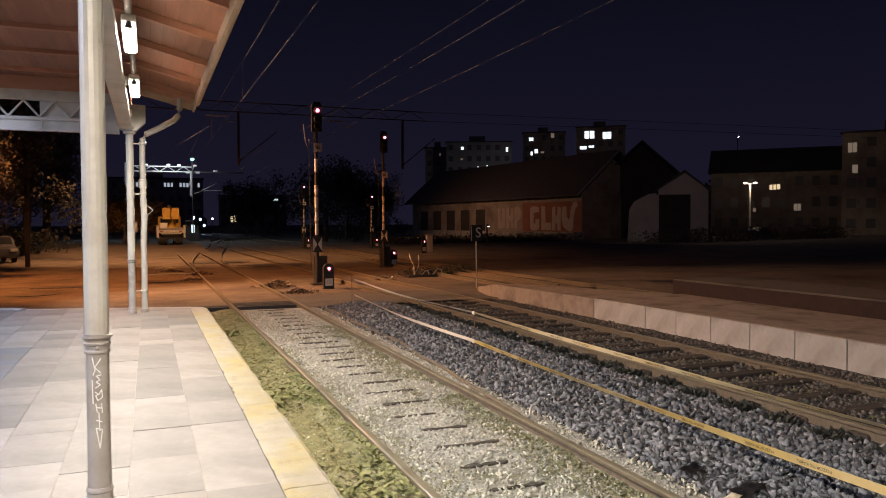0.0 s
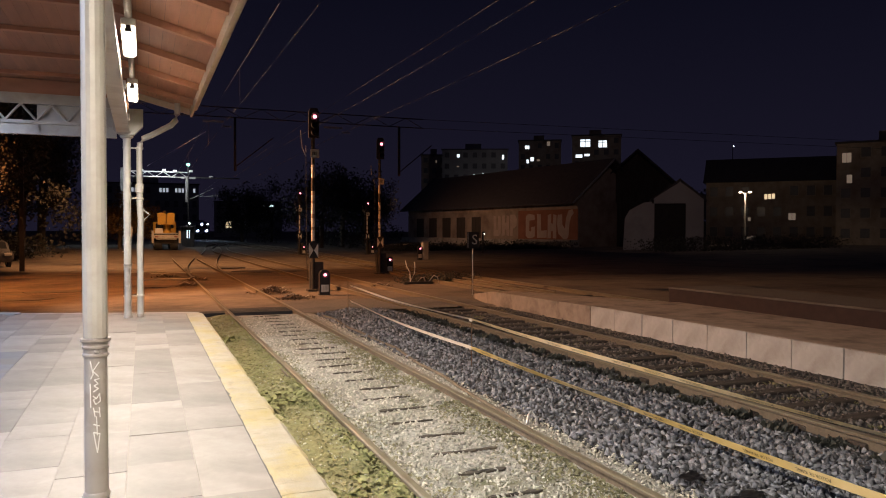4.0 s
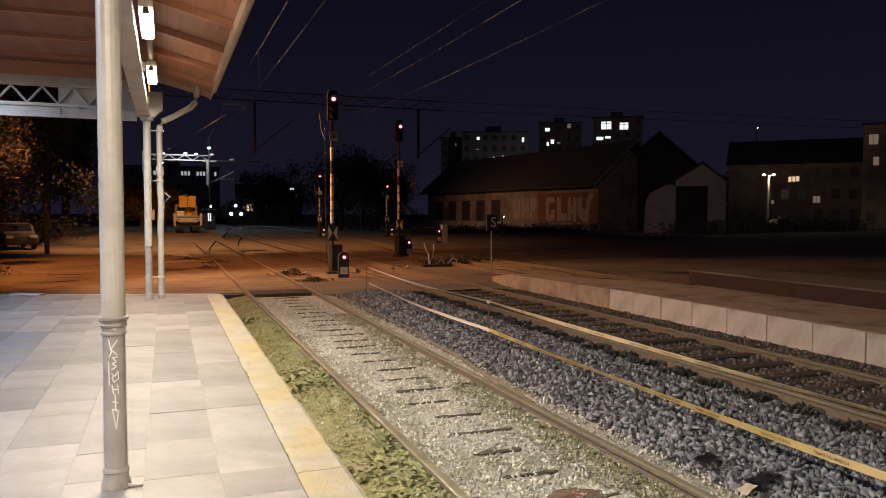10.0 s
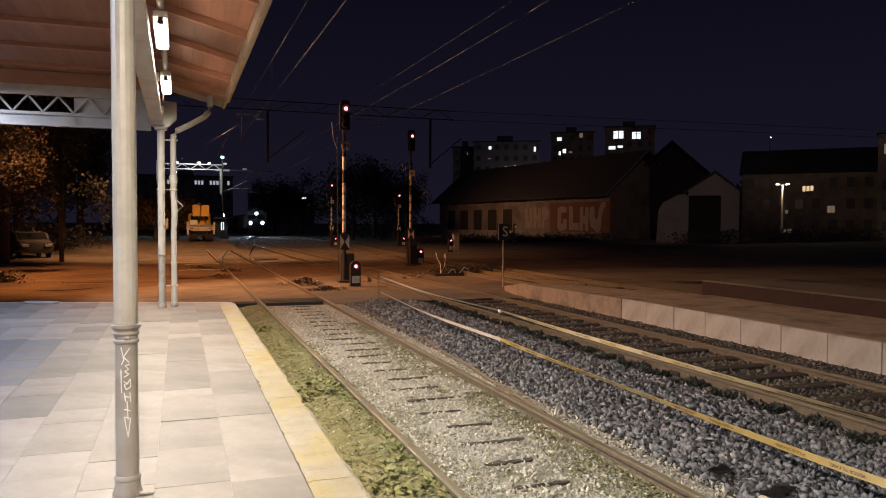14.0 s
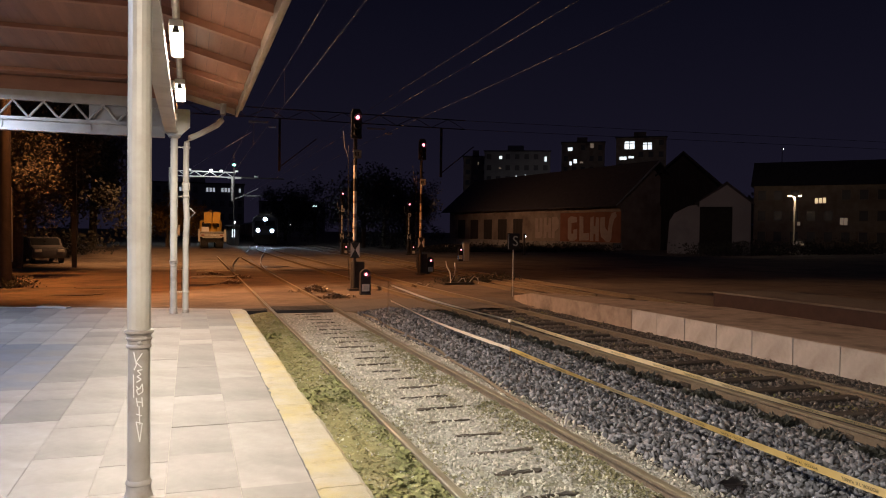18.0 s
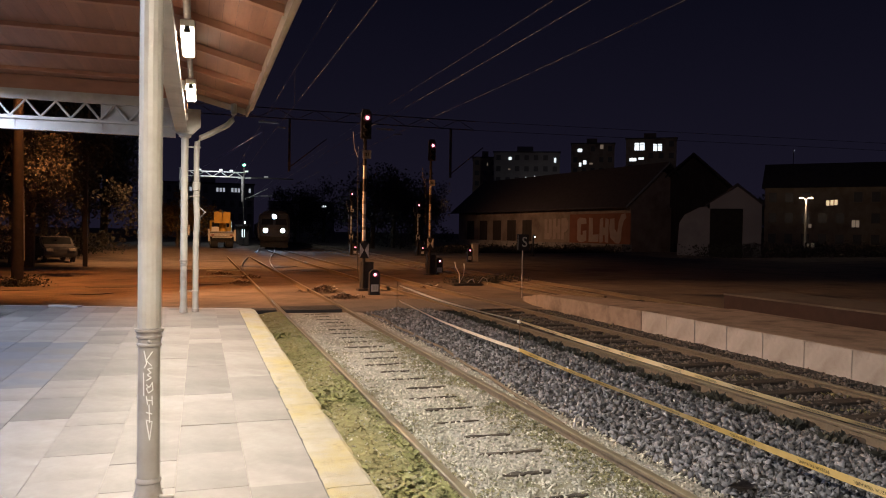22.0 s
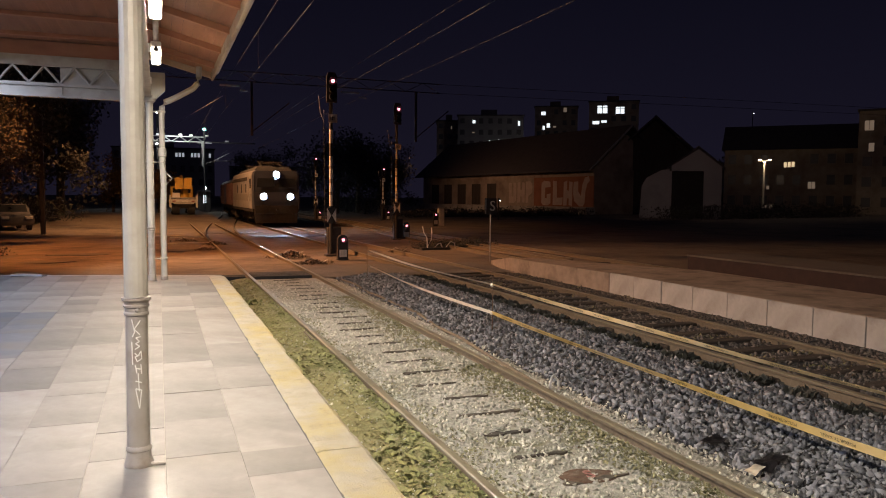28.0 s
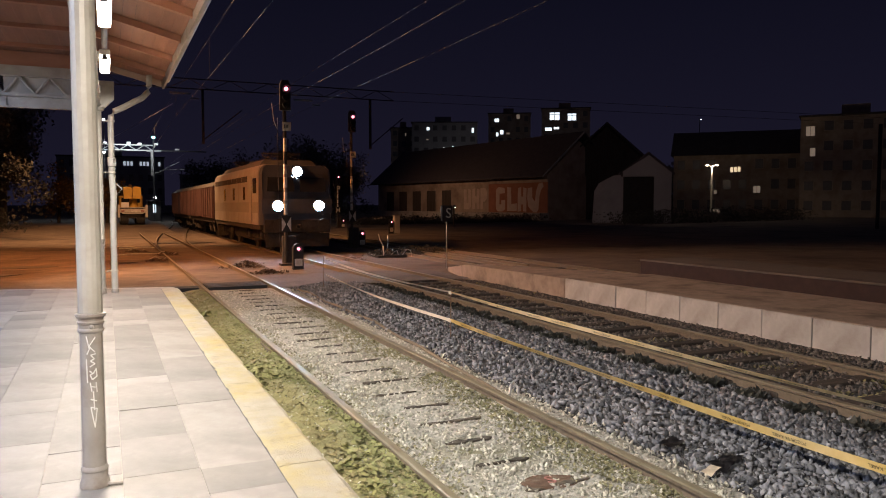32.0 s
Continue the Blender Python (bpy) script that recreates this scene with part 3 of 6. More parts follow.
near_track = track("near_track", "straight near railway track with rusty rails half buried in gravel", lambda y: 0.7525, -9, 60.4, [], 8.0)
for y in np.arange(-1.86, 17.2, 0.557):
    # buried sleepers: only a short worn ridge of each shows through the gravel
    a, b, w = RNG.uniform(-0.30, -0.12), RNG.uniform(0.15, 0.42), RNG.uniform(0.028, 0.056)
    bm = boxm(-1.25, 1.25, -0.12, 0.12, -0.28, -0.13)
    n = 9
    rows = []
    for k in range(n + 1):
        x = a + (b - a) * k / n
        h = w * (0.25 + 1.0 * RNG.random()) if 0 < k < n else 0.006
        rows.append([bm.verts.new(p) for p in ((x, -h, -0.13), (x, -h * 0.8, -0.082 + 0.008 * RNG.random()), (x, h * 0.8, -0.082 + 0.008 * RNG.random()), (x, h, -0.13))])
    for p, q in zip(rows, rows[1:]):
        for i in range(3):
            bm.faces.new((p[i], p[i + 1], q[i + 1], q[i]))
    part("sleeper", bm, M["sleeper_worn"], near_track, at=pose(0.7525, y, 0, 0, 0, RNG.normal() * 1.0))
second_track = track("second_track", "second railway track on dark ballast with timber sleepers", track_two, -9, 190, np.arange(0, 17.2, 0.62), 2.5, -0.078, SLEEPER_BURIED)
track("crossover_track", "curved crossover track linking two lines", track_cross, 31.5, 116, [], 1.5, -0.11)
track("third_track", "rusty track beyond the second platform", lambda y: 10.2, -9, 120, np.arange(2, 20, 0.65), 8.0, -0.1)
track("far_siding", "far siding running between the signals", lambda y: 9.2 + 3.0 * smooth01((y - 20) / 60), 20, 190, [], 4.0, -0.1)

# joint bars, clips and the cable beside the near track
for y, x in ((6.5, 1.585), (9.9, -0.08)):
    j = thing("rail_joint", pose(x, y, -0.07), "bolted rusty joint bar on the rail", "rail joint")
    part("fishplate", boxm(-0.012, 0.012, -0.3, 0.3, -0.04, 0.04, bevel=0.005), M["rail_web"], j)
    for k in (-0.22, -0.08, 0.08, 0.22):
        part("bolt", cylm((-0.03, k, 0), (0.03, k, 0), 0.016, seg=6), M["steel_dark"], j)
tagged(part("wire_loop", sweep([(1.66, 6.42, -0.05), (1.72, 6.5, 0.02), (1.79, 6.58, 0.03), (1.82, 6.52, -0.03), (1.76, 6.42, -0.06)], 0.014), M["galv"]), "pale loop of wire beside the rail", "wire")
tagged(part("cable", sweep([(1.98 - 0.33 * smooth01((12 - y) / 6) + 0.02 * math.sin(y * 1.7), y, -0.07 + 0.012 * math.sin(y * 2.9)) for y in np.arange(6.6, 17, 0.35)], 0.022, 8), M["rail_web"], smooth=True), "old rusty cable lying along the rail", "cable")

# timber crossing behind the platform end
cross = thing("pedestrian_crossing", pose(0, 0, 0), "timber crossing between the rails, coloured dark like its shadowed edge", "crossing")
for x0, x1, name in ((0.08, 1.42, "between"), (-0.95, -0.09, "outer")):
    me = to_mesh("plank", boxm(-(x1 - x0) / 2, (x1 - x0) / 2, -0.11, 0.11, -0.12, 0.0, bevel=0.012), M["plank"])
    for k in range(4 if name == "between" else 2):
        piece("plank", me, cross, pose((x0 + x1) / 2 + RNG.normal() * 0.01, 17.55 + 0.235 * k, -0.012 + RNG.normal() * 0.004))
structure("crossing_path", grid_sheet(1.62, 6.7, 17.4, 20.4, 16, 10, lambda x, y: -0.075 + 0.012 * noise.noise((x, y, 2))), M["asphalt"], "trodden dirt path across the tracks", "path", smooth=True)

# ---- loose stones and weeds ----
stones("dark_ballast_stones", 1.92, 4.2, 2.6, 17.2, bed_height, 21500, 0.060, M["stone_dark"], "coarse blue-grey ballast stones heaped between the tracks", bias=0.75, lift=0.22)
stones("second_track_stones", 4.32, 6.7, 3.2, 17.2, bed_height, 9500, 0.052, M["stone_brown"], "dark ballast stones between the sleepers", bias=0.6, lift=0.2)


def between_sleepers(x, y):
    k = (y + 1.86) / 0.557
    return abs(k - round(k)) > 0.075 or abs(x - 0.8) > 0.30 or noise.noise((x * 9, y * 3, 7)) > 0.12


stones("pale_gravel_stones", 0.06, 1.44, 2.4, 17.0, bed_height, 13000, 0.036, M["stone_light"], "small pale gravel between the rails", keep=between_sleepers, bias=0.7)
stones("grey_gravel_edge", 1.58, 2.0, 2.6, 17.0, bed_height, 2200, 0.036, M["stone_light"], "pale gravel spilling beside the rail", bias=0.6)
stones("grass_strip_stones", -0.83, -0.05, 2.6, 17.0, bed_height, 900, 0.026, M["stone_light"], "pebbles among the weeds", bias=0.5, keep=lambda x, y: noise.noise((x * 1.3, y * 0.55, 8)) < 0.12)


def weeds(name, x0, x1, y0, y1, count, size, material, label, keep=None, bias=0.6, flat=0.45):
    places = []
    while len(places) < count:
        x, y = RNG.uniform(x0, x1), y0 + (y1 - y0) * RNG.random() ** (1 + bias)
        if keep and not keep(x, y):
            continue
        for _ in range(4):
            a, e = RNG.uniform(0, 2 * math.pi), RNG.uniform(0.1, 1.25) * (1 - flat) + 0.15
            r = np.array(Euler((e, RNG.normal() * 0.3, a)).to_matrix())
            s = size * (0.5 + RNG.random())
            places.append((s, r, np.array([x + RNG.normal() * 0.02, y + RNG.normal() * 0.02, bed_height(x, y) + 0.005])))
    return tagged(new(name, leaves_mesh(name, places, material)), label, "weeds", kind="stuff")


def patchy(x, y):
    return noise.noise((x * 1.6, y * 1.0, 21)) > -0.05 + 0.2 * noise.noise((x * 7, y * 5, 3))


def lush(x, y):
    """Where the strip is green: by the camera and towards the far end, with a bare dry stretch between."""
    return noise.noise((x * 1.3, y * 0.55, 8)) + 0.45 * noise.noise((x * 6, y * 5, 3)) > 0.36 * math.exp(-((y - 6.8) / 1.3) ** 2) - 0.34


weeds("green_weeds", -0.84, -0.03, 2.5, 17.2, 17000, 0.030, M["weed"], "low green weeds along the platform edge", keep=lush, flat=0.72)
weeds("broad_weeds", -0.82, -0.04, 2.5, 9.0, 2600, 0.056, M["weed"], "broad-leaved weeds along the platform edge", keep=lambda x, y: lush(x, y) and patchy(x, y), flat=0.6)
weeds("dry_weeds", -0.84, -0.03, 2.5, 17.2, 15000, 0.030, M["weed_dry"], "dry yellowish weeds along the platform edge", flat=0.7)
weeds("rail_foot_weeds", -0.16, -0.03, 2.5, 17.0, 4200, 0.030, M["weed"], "low weeds crowding against the near rail", keep=lambda x, y: noise.noise((x * 3, y * 2.2, 14)) > -0.1)
weeds("rail_side_weeds", 0.05, 0.42, 2.5, 12.0, 2600, 0.030, M["moss"], "sparse moss beside the near rail", keep=lambda x, y: RNG.random() > (x / 0.42))
weeds("inner_rail_weeds", 0.88, 1.46, 2.5, 14.0, 11000, 0.030, M["moss"], "moss creeping beside the far rail", keep=lambda x, y: RNG.random() < ((x - 0.82) / 0.6) ** 2 and noise.noise((x * 2, y * 1.2, 4)) > -0.22)
weeds("ballast_weeds", 4.3, 6.7, 5.0, 17.0, 900, 0.05, M["weed_dry"], "dark weeds between the sleepers", keep=lambda x, y: noise.noise((x * 1.5, y * 1.5, 33)) > 0.25)
for y in np.arange(2.48, 17, 0.62):
    # dark tufts at the ends of the second track's sleepers
    weeds("sleeper_tuft", 3.86, 4.18, y - 0.12, y + 0.12, 260, 0.085, M["leaf"], "dark tuft of weeds at a sleeper end", bias=0, flat=0.0)
for y in np.arange(2.48, 15, 0.62):
    weeds("sleeper_tuft", 5.80, 6.05, y - 0.09, y + 0.09, 90, 0.07, M["leaf"], "dark tuft of weeds beside the far rail", bias=0, flat=0.1)
weeds("end_plant", -0.55, -0.25, 13.2, 13.6, 60, 0.09, M["weed"], "leafy plant growing at the platform end", flat=0.0)

# ---- near platform ----
PZ = 0.40


def far_edge(x):
    """The platform's slanted far end."""
    return 13.72 - 0.30 * (x + 0.86)


plat = structure("platform_near", prism([(-7.2, -14.0), (-0.90, -14.0), (-0.90, far_edge(-0.9)), (-7.2, far_edge(-7.2))], 1.0, "z"), M["joint"], "raised station platform body of old concrete", "platform")
plat.location = (0, 0, PZ - 1.005)
SLAB_COLS = [-1.135, -1.525, -1.915, -2.30, -2.70, -3.10, -3.50, -3.90, -4.30, -4.70, -5.10, -5.50, -5.90, -6.30, -6.70, -7.10]
slab_cache = {}


def slab_mesh(w, length, grey=False):
    key = (round(w, 3), round(length, 2), grey)
    if key not in slab_cache:
        slab_cache[key] = to_mesh("slab", boxm(-w / 2 + 0.0018, w / 2 - 0.0018, -length / 2 + 0.0006, length / 2 - 0.0006, -0.04, 0.0, bevel=0.0014), M["slab_patch"] if grey else M["slab"])
    return slab_cache[key]


paving = thing("platform_paving", pose(0, 0, PZ), "large pale stone slabs paving the platform", "paving", kind="structure")
rest = bmesh.new()
JOINTS = {0: [2.6, 3.80, 4.18, 5.63, 6.34, 7.38, 8.93], 1: [2.6, 3.45, 4.21, 4.90, 5.62, 6.38, 6.67, 8.05, 9.65]}   # cross joints of the two rows by the edge
for c in range(len(SLAB_COLS) - 1):
    xa, xb = SLAB_COLS[c + 1], SLAB_COLS[c]
    end = far_edge((xa + xb) / 2) - 0.05
    cuts = list(JOINTS.get(c, [2.55]))
    if c > 1:
        cuts.append(2.6 + (c * 0.37) % 0.8)
    while cuts[-1] < end - 0.1:
        nxt = round(cuts[-1] + (1.15, 0.75, 0.5, 0.95, 0.38)[int(RNG.integers(0, 5))], 2)
        cuts.append(end if nxt > end - 0.2 else nxt)
    for ya, yb in zip(cuts, cuts[1:]):
        mid = (ya + yb) / 2
        # a darker, bluer patch is put into the slab colours on the left
        grey = xb < -3.0 and 7.2 + 0.5 * RNG.random() < mid < 10.2
        if c < 11:
            piece("slab", slab_mesh(xb - xa, yb - ya, grey), paving, pose((xa + xb) / 2, mid, RNG.normal() * 0.0010, RNG.normal() * 0.05, RNG.normal() * 0.07, 0))
        else:
            box(rest, xa + 0.003, xb - 0.003, ya + 0.003, yb - 0.003, -0.04, 0.0)
    y = -13.9
    while y < 2.5:
        box(rest, xa + 0.003, xb - 0.003, y + 0.003, y + 0.9, -0.04, 0.0)
        y += 0.905
tagged(part("slabs_behind", rest, M["slab_far"], paving), kind="stuff")
coping = thing("platform_coping", pose(0, 0, PZ), "worn yellow painted stone edge of the platform", "platform edge", kind="structure")
y = -9.25
while y < 13.6:
    length = 1.9 if y < 3 else (2.05 if y < 10 else min(2.0, 13.66 - y))
    if length < 0.3:
        break
    bm = bmesh.new()
    n = 30
    rows = []
    for j in range(n + 1):
        yy = y + 0.005 + (length - 0.010) * j / n
        chip = 0.022 * abs(noise.noise((yy * 4, 0, 9))) + 0.05 * max(0, noise.noise((yy * 2.3, 2, 1)) - 0.2)
        rows.append([bm.verts.new(p) for p in ((-1.12, yy, -0.16), (-1.133 + 1.1 * chip * RNG.random(), yy, -0.004), (-1.095, yy, 0.003), (-0.875, yy, 0.002), (-0.843 - chip, yy, -0.012), (-0.838 - chip, yy, -0.17))])
    for a, b in zip(rows, rows[1:]):
        for i in range(5):
            bm.faces.new((a[i], a[i + 1], b[i + 1], b[i]))
        bm.faces.new((a[5], a[0], b[0], b[5]))
    bm.faces.new(rows[0])
    bm.faces.new(rows[-1][::-1])
    bmesh.ops.recalc_face_normals(bm, faces=bm.faces)
    part("coping_stone", bm, M["coping"], coping)
    y += length
structure("coping_joint_dirt", boxm(-1.165, -1.075, -9, 13.6, PZ - 0.012, PZ - 0.0035), M["mud"], "dark dirt in the joint behind the coping stones", "joint")
structure("platform_end_kerb", prism([(-0.90, far_edge(-0.9) - 0.02), (-7.1, far_edge(-7.1) - 0.02), (-7.1, far_edge(-7.1) + 0.12), (-0.90, far_edge(-0.9) + 0.12)], PZ + 0.2, "z"), M["concrete"], "pale kerb closing the platform end", "kerb").location = (0, 0, -0.2 - 0.004)


# ---- canopy ----
def iron_column(x, y):
    t = thing("canopy_column", pose(x, y, PZ), "cream painted cast iron canopy column with ringed base", "column", "canopy columns")
    part("plinth", lathe([(0.074, 0.0), (0.074, 0.014), (0.071, 0.024), (0.067, 0.036), (0.064, 0.046), (0.061, 0.072), (0.061, 0.080), (0.066, 0.086), (0.066, 0.096), (0.058, 0.108)], 20), M["iron_grey"], t, "grey-brown ringed base", smooth=True)
    part("lower_shaft", lathe([(0.057, 0.10), (0.054, 0.815)], 16), M["iron_grey"], t, "grey-brown lower shaft", smooth=True)
    part("collar", lathe([(0.054, 0.795), (0.062, 0.799), (0.064, 0.806), (0.062, 0.813), (0.057, 0.817), (0.058, 0.836), (0.065, 0.842), (0.066, 0.850), (0.060, 0.856), (0.061, 0.866), (0.074, 0.878), (0.073, 0.89), (0.054, 0.895)], 20), M["iron_grey"], t, "moulded ring collar", smooth=True)
    bm = bmesh.new()
    z0, z1 = 0.89, 3.02
    rings = []
    for z in (z0, z1):
        rings.append([bm.verts.new(((0.0592 if k % 2 else 0.0578) * math.cos(2 * math.pi * k / 32), (0.0592 if k % 2 else 0.0578) * math.sin(2 * math.pi * k / 32), z)) for k in range(32)])
    for k in range(32):
        bm.faces.new((rings[0][k], rings[0][(k + 1) % 32], rings[1][(k + 1) % 32], rings[1][k]))
    part("upper_shaft", bm, M["iron_cream"], t, "cream fluted upper shaft")
    part("capital", lathe([(0.07, 2.94), (0.10, 2.96), (0.10, 2.99), (0.075, 3.0), (0.12, 3.05)], 20), M["iron_cream"], t, smooth=True)
    part("bracket_box", prism([(-0.11, 3.0), (0.11, 3.0), (0.25, 3.14), (0.25, 3.42), (-0.2, 3.42), (-0.2, 3.06)], 0.16, "y"), M["iron_cream"], t, "cream capital box", at=pose(0, -0.08, 0))
    return t


column_near = iron_column(-2.045, 4.17)
column_far = iron_column(-2.05, 13.30)
iron_column(-2.05, -4.95)
# marker tag on the near column
tag = bmesh.new()
TAG = [[(-0.028, 0.665), (-0.012, 0.60), (-0.026, 0.575)], [(0.022, 0.66), (-0.014, 0.615), (0.018, 0.585)], [(0.022, 0.575), (-0.006, 0.57), (0.014, 0.55), (-0.008, 0.54), (0.016, 0.525), (-0.012, 0.51)], [(-0.03, 0.55), (-0.027, 0.43)],
       [(-0.014, 0.49), (0.004, 0.475), (0.022, 0.50), (0.026, 0.46), (0.0, 0.445), (-0.012, 0.47), (0.012, 0.48)], [(-0.012, 0.43), (-0.004, 0.385)], [(0.02, 0.43), (0.024, 0.38)], [(-0.01, 0.41), (0.022, 0.405)],
       [(0.004, 0.385), (0.008, 0.29)], [(-0.012, 0.345), (0.022, 0.335)], [(-0.012, 0.305), (0.022, 0.295), (0.008, 0.20), (-0.012, 0.305)]]
for stroke in TAG:
    pts = []
    for (u0, w0), (u1, w1) in zip(stroke, stroke[1:]):
        for q in (0, 0.5, 1):
            a = -math.pi / 2 + (u0 + (u1 - u0) * q) / 0.066 + 0.02
            pts.append((0.0562 * math.cos(a), 0.0562 * math.sin(a), w0 + (w1 - w0) * q + 0.115))
    sweep(pts, 0.003, 5, tag)
part("collar_bolt", lathe([(0.012, 0.0), (0.011, 0.006), (0.006, 0.011), (0.001, 0.012)], 10), M["iron_grey"], column_near, at=pose(0.005, -0.057, 0.827, 90, 0, 0), smooth=True)
part("cable_stub", sweep([(0.04, -0.03, 0.012), (0.09, -0.05, 0.012), (0.13, -0.045, 0.010)], 0.010, 8), M["iron_grey"], column_near, "short capped conduit end", smooth=True)
part("marker_scrawl", tag, M["tag_ink"], column_near, "white marker scrawl")

beam = thing("canopy_beam", pose(0, 0, 0), "cream painted iron beam along the canopy columns", "beam", kind="structure")
part("beam_web", boxm(-2.17, -2.045, -13, 13.42, 3.46, 3.80, bevel=0.006), M["iron_cream"], beam)
part("beam_flange", boxm(-2.20, -2.01, -13, 13.42, 3.43, 3.459), M["iron_cream"], beam)


def roof_z(x):
    return 3.93 + 0.26 * min(-1.02 - x, 1.08)


def lattice(name, y, label):
    """Cross girder of the canopy: a lattice above a plate."""
    t = thing(name, pose(0, y, 0), label, "girder", "canopy girders", kind="structure")
    part("bottom_chord", boxm(-7.0, -2.2, -0.06, 0.06, 3.34, 3.37), M["iron_cream"], t)
    part("lower_plate", boxm(-7.0, -2.2, -0.012, 0.012, 3.37, 3.51), M["iron_cream"], t)
    part("middle_chord", boxm(-7.0, -2.2, -0.055, 0.055, 3.51, 3.56), M["iron_cream"], t)
    part("top_chord", boxm(-7.0, -2.2, -0.04, 0.04, 3.82, 3.98), M["iron_cream"], t)
    x, up = -2.49, True
    while x > -6.8:
        a, b = ((x, 0.0, 3.56), (x - 0.216, 0.0, 3.82)) if up else ((x, 0.0, 3.82), (x - 0.216, 0.0, 3.56))
        part("lattice_bar", cylm(a, b, 0.02, seg=6), M["iron_cream"], t)
        x, up = x - 0.216, not up
    part("gusset_plate", boxm(-3.35, -2.2, 0.03, 0.045, 3.562, 3.818), M["iron_cream"], t, "cream gusset plate behind the lattice")
    for x in (-3.34, -4.6, -5.9):
        part("stiffener", boxm(x - 0.02, x + 0.02, -0.03, 0.03, 3.372, 3.508), M["iron_cream"], t)
    return t


lattice("canopy_girder", 13.30, "cream lattice girder across the canopy end")
structure("canopy_wall_plate", boxm(-7.1, -2.21, 13.27, 13.35, 3.982, 4.20), M["wood_rafter"], "brown timber wall plate above the end girder", "wall plate")

roof = bmesh.new()
ROOF_Y1 = 13.62
xb = -1.04
while xb > -7.15:
    # boards laid along the canopy, butted at random places over the rafters
    xa = xb - 0.138
    if xb > -2.103 > xa:
        xa = -2.103
    yb = -13.0
    while yb < ROOF_Y1 - 0.01:
        ye = min(yb + 1.36 * int(RNG.integers(2, 5)), ROOF_Y1)
        z0, z1 = roof_z(xb), roof_z(xa + 0.005)
        vs = [roof.verts.new(p) for p in ((xb, yb, z0), (xa + 0.0025, yb, z1), (xa + 0.0025, ye - 0.004, z1), (xb, ye - 0.004, z0), (xb, yb, z0 + 0.02), (xa + 0.005, yb, z1 + 0.02), (xa + 0.005, ye - 0.004, z1 + 0.02), (xb, ye - 0.004, z0 + 0.02))]
        for f in ((0, 1, 2, 3), (7, 6, 5, 4), (0, 4, 5, 1), (2, 6, 7, 3), (1, 5, 6, 2), (0, 3, 7, 4)):
            roof.faces.new([vs[k] for k in f])
        yb = ye
    xb = xa
bmesh.ops.recalc_face_normals(roof, faces=roof.faces)
structure("ceiling_canopy", roof, M["wood_ceiling"], "varnished brown board ceiling of the canopy", "ceiling")
cover = prism([(-1.03, roof_z(-1.03) + 0.03), (-2.1, roof_z(-2.1) + 0.03), (-7.2, roof_z(-7.2) + 0.03), (-7.2, roof_z(-7.2) + 0.06), (-2.1, roof_z(-2.1) + 0.06), (-1.03, roof_z(-1.03) + 0.06)], ROOF_Y1 + 13.0, "y")
structure("canopy_roof_sheet", cover, M["roof_dark"], "dark sheet covering on the canopy roof", "roof").location = (0, -13, 0)
RAFTER = to_mesh("rafter", prism([(-1.06, roof_z(-1.06) - 0.085), (-2.1, roof_z(-2.1) - 0.085), (-2.3, roof_z(-2.3) - 0.055), (-7.1, roof_z(-7.1) - 0.055), (-7.1, roof_z(-7.1) - 0.002), (-2.1, roof_z(-2.1) - 0.002), (-1.06, roof_z(-1.06) - 0.002)], 0.09, "y"), M["wood_rafter"])
for k, y in enumerate(np.arange(-12.2, 13.6, 1.36)):
    ob = new("rafter", RAFTER)
    ob.location = (0, y + 0.35, 0)
    tagged(ob, "brown timber rafter under the canopy boards", "rafter", "canopy rafters")
structure("canopy_fascia", boxm(-1.045, -1.012, -13, ROOF_Y1 + 0.02, 3.80, 3.99, bevel=0.004), M["fascia"], "pale painted fascia board along the eave", "fascia")
structure("canopy_end_board", prism([(-1.05, roof_z(-1.05) - 0.10), (-2.1, roof_z(-2.1) - 0.10), (-7.2, roof_z(-7.2) - 0.10), (-7.2, roof_z(-7.2) + 0.05), (-2.1, roof_z(-2.1) + 0.05), (-1.05, roof_z(-1.05) + 0.05)], 0.03, "y"), M["fascia"], "board closing the end of the canopy", "fascia").location = (0, ROOF_Y1 + 0.022, 0)
gut = bmesh.new()
prof = [(0.045 * math.cos(a) - 0.965, 3.95 + 0.045 * math.sin(a)) for a in np.linspace(math.pi, 2 * math.pi, 9)]
prof += [(0.040 * math.cos(a) - 0.965, 3.95 + 0.040 * math.sin(a)) for a in np.linspace(2 * math.pi, math.pi, 9)]
tagged(part("gutter", prism(prof, ROOF_Y1 + 13, "y"), M["fascia"], at=pose(0, -13, 0)), "half-round gutter along the canopy eave", "gutter")

# downpipe beside the far column
dp = thing("downpipe", pose(-1.86, 13.36, PZ), "pale painted rain downpipe with swan neck and clamps", "downpipe")
part("upper_pipe", sweep([(0.60, 0.02, 3.58), (0.60, 0.02, 3.48), (0.595, 0.02, 3.40), (0.575, 0.02, 3.30), (0.50, 0.02, 3.21), (0.20, 0.0, 3.03), (0.06, 0.0, 2.96), (0.01, 0.0, 2.88), (0.0, 0.0, 2.75), (0, 0, 2.1)], 0.048, 14), M["pipe"], dp, smooth=True)
part("sleeve", lathe([(0.052, 2.06), (0.066, 2.07), (0.066, 2.2), (0.052, 2.21)], 16), M["pipe"], dp, smooth=True)
part("lower_pipe", sweep([(0, 0, 2.1), (0.0, 0, 1.9), (0.015, -0.01, 1.6), (0.0, 0, 1.2), (0.0, 0, 0.0)], 0.052, 14), M["pipe"], dp, smooth=True)
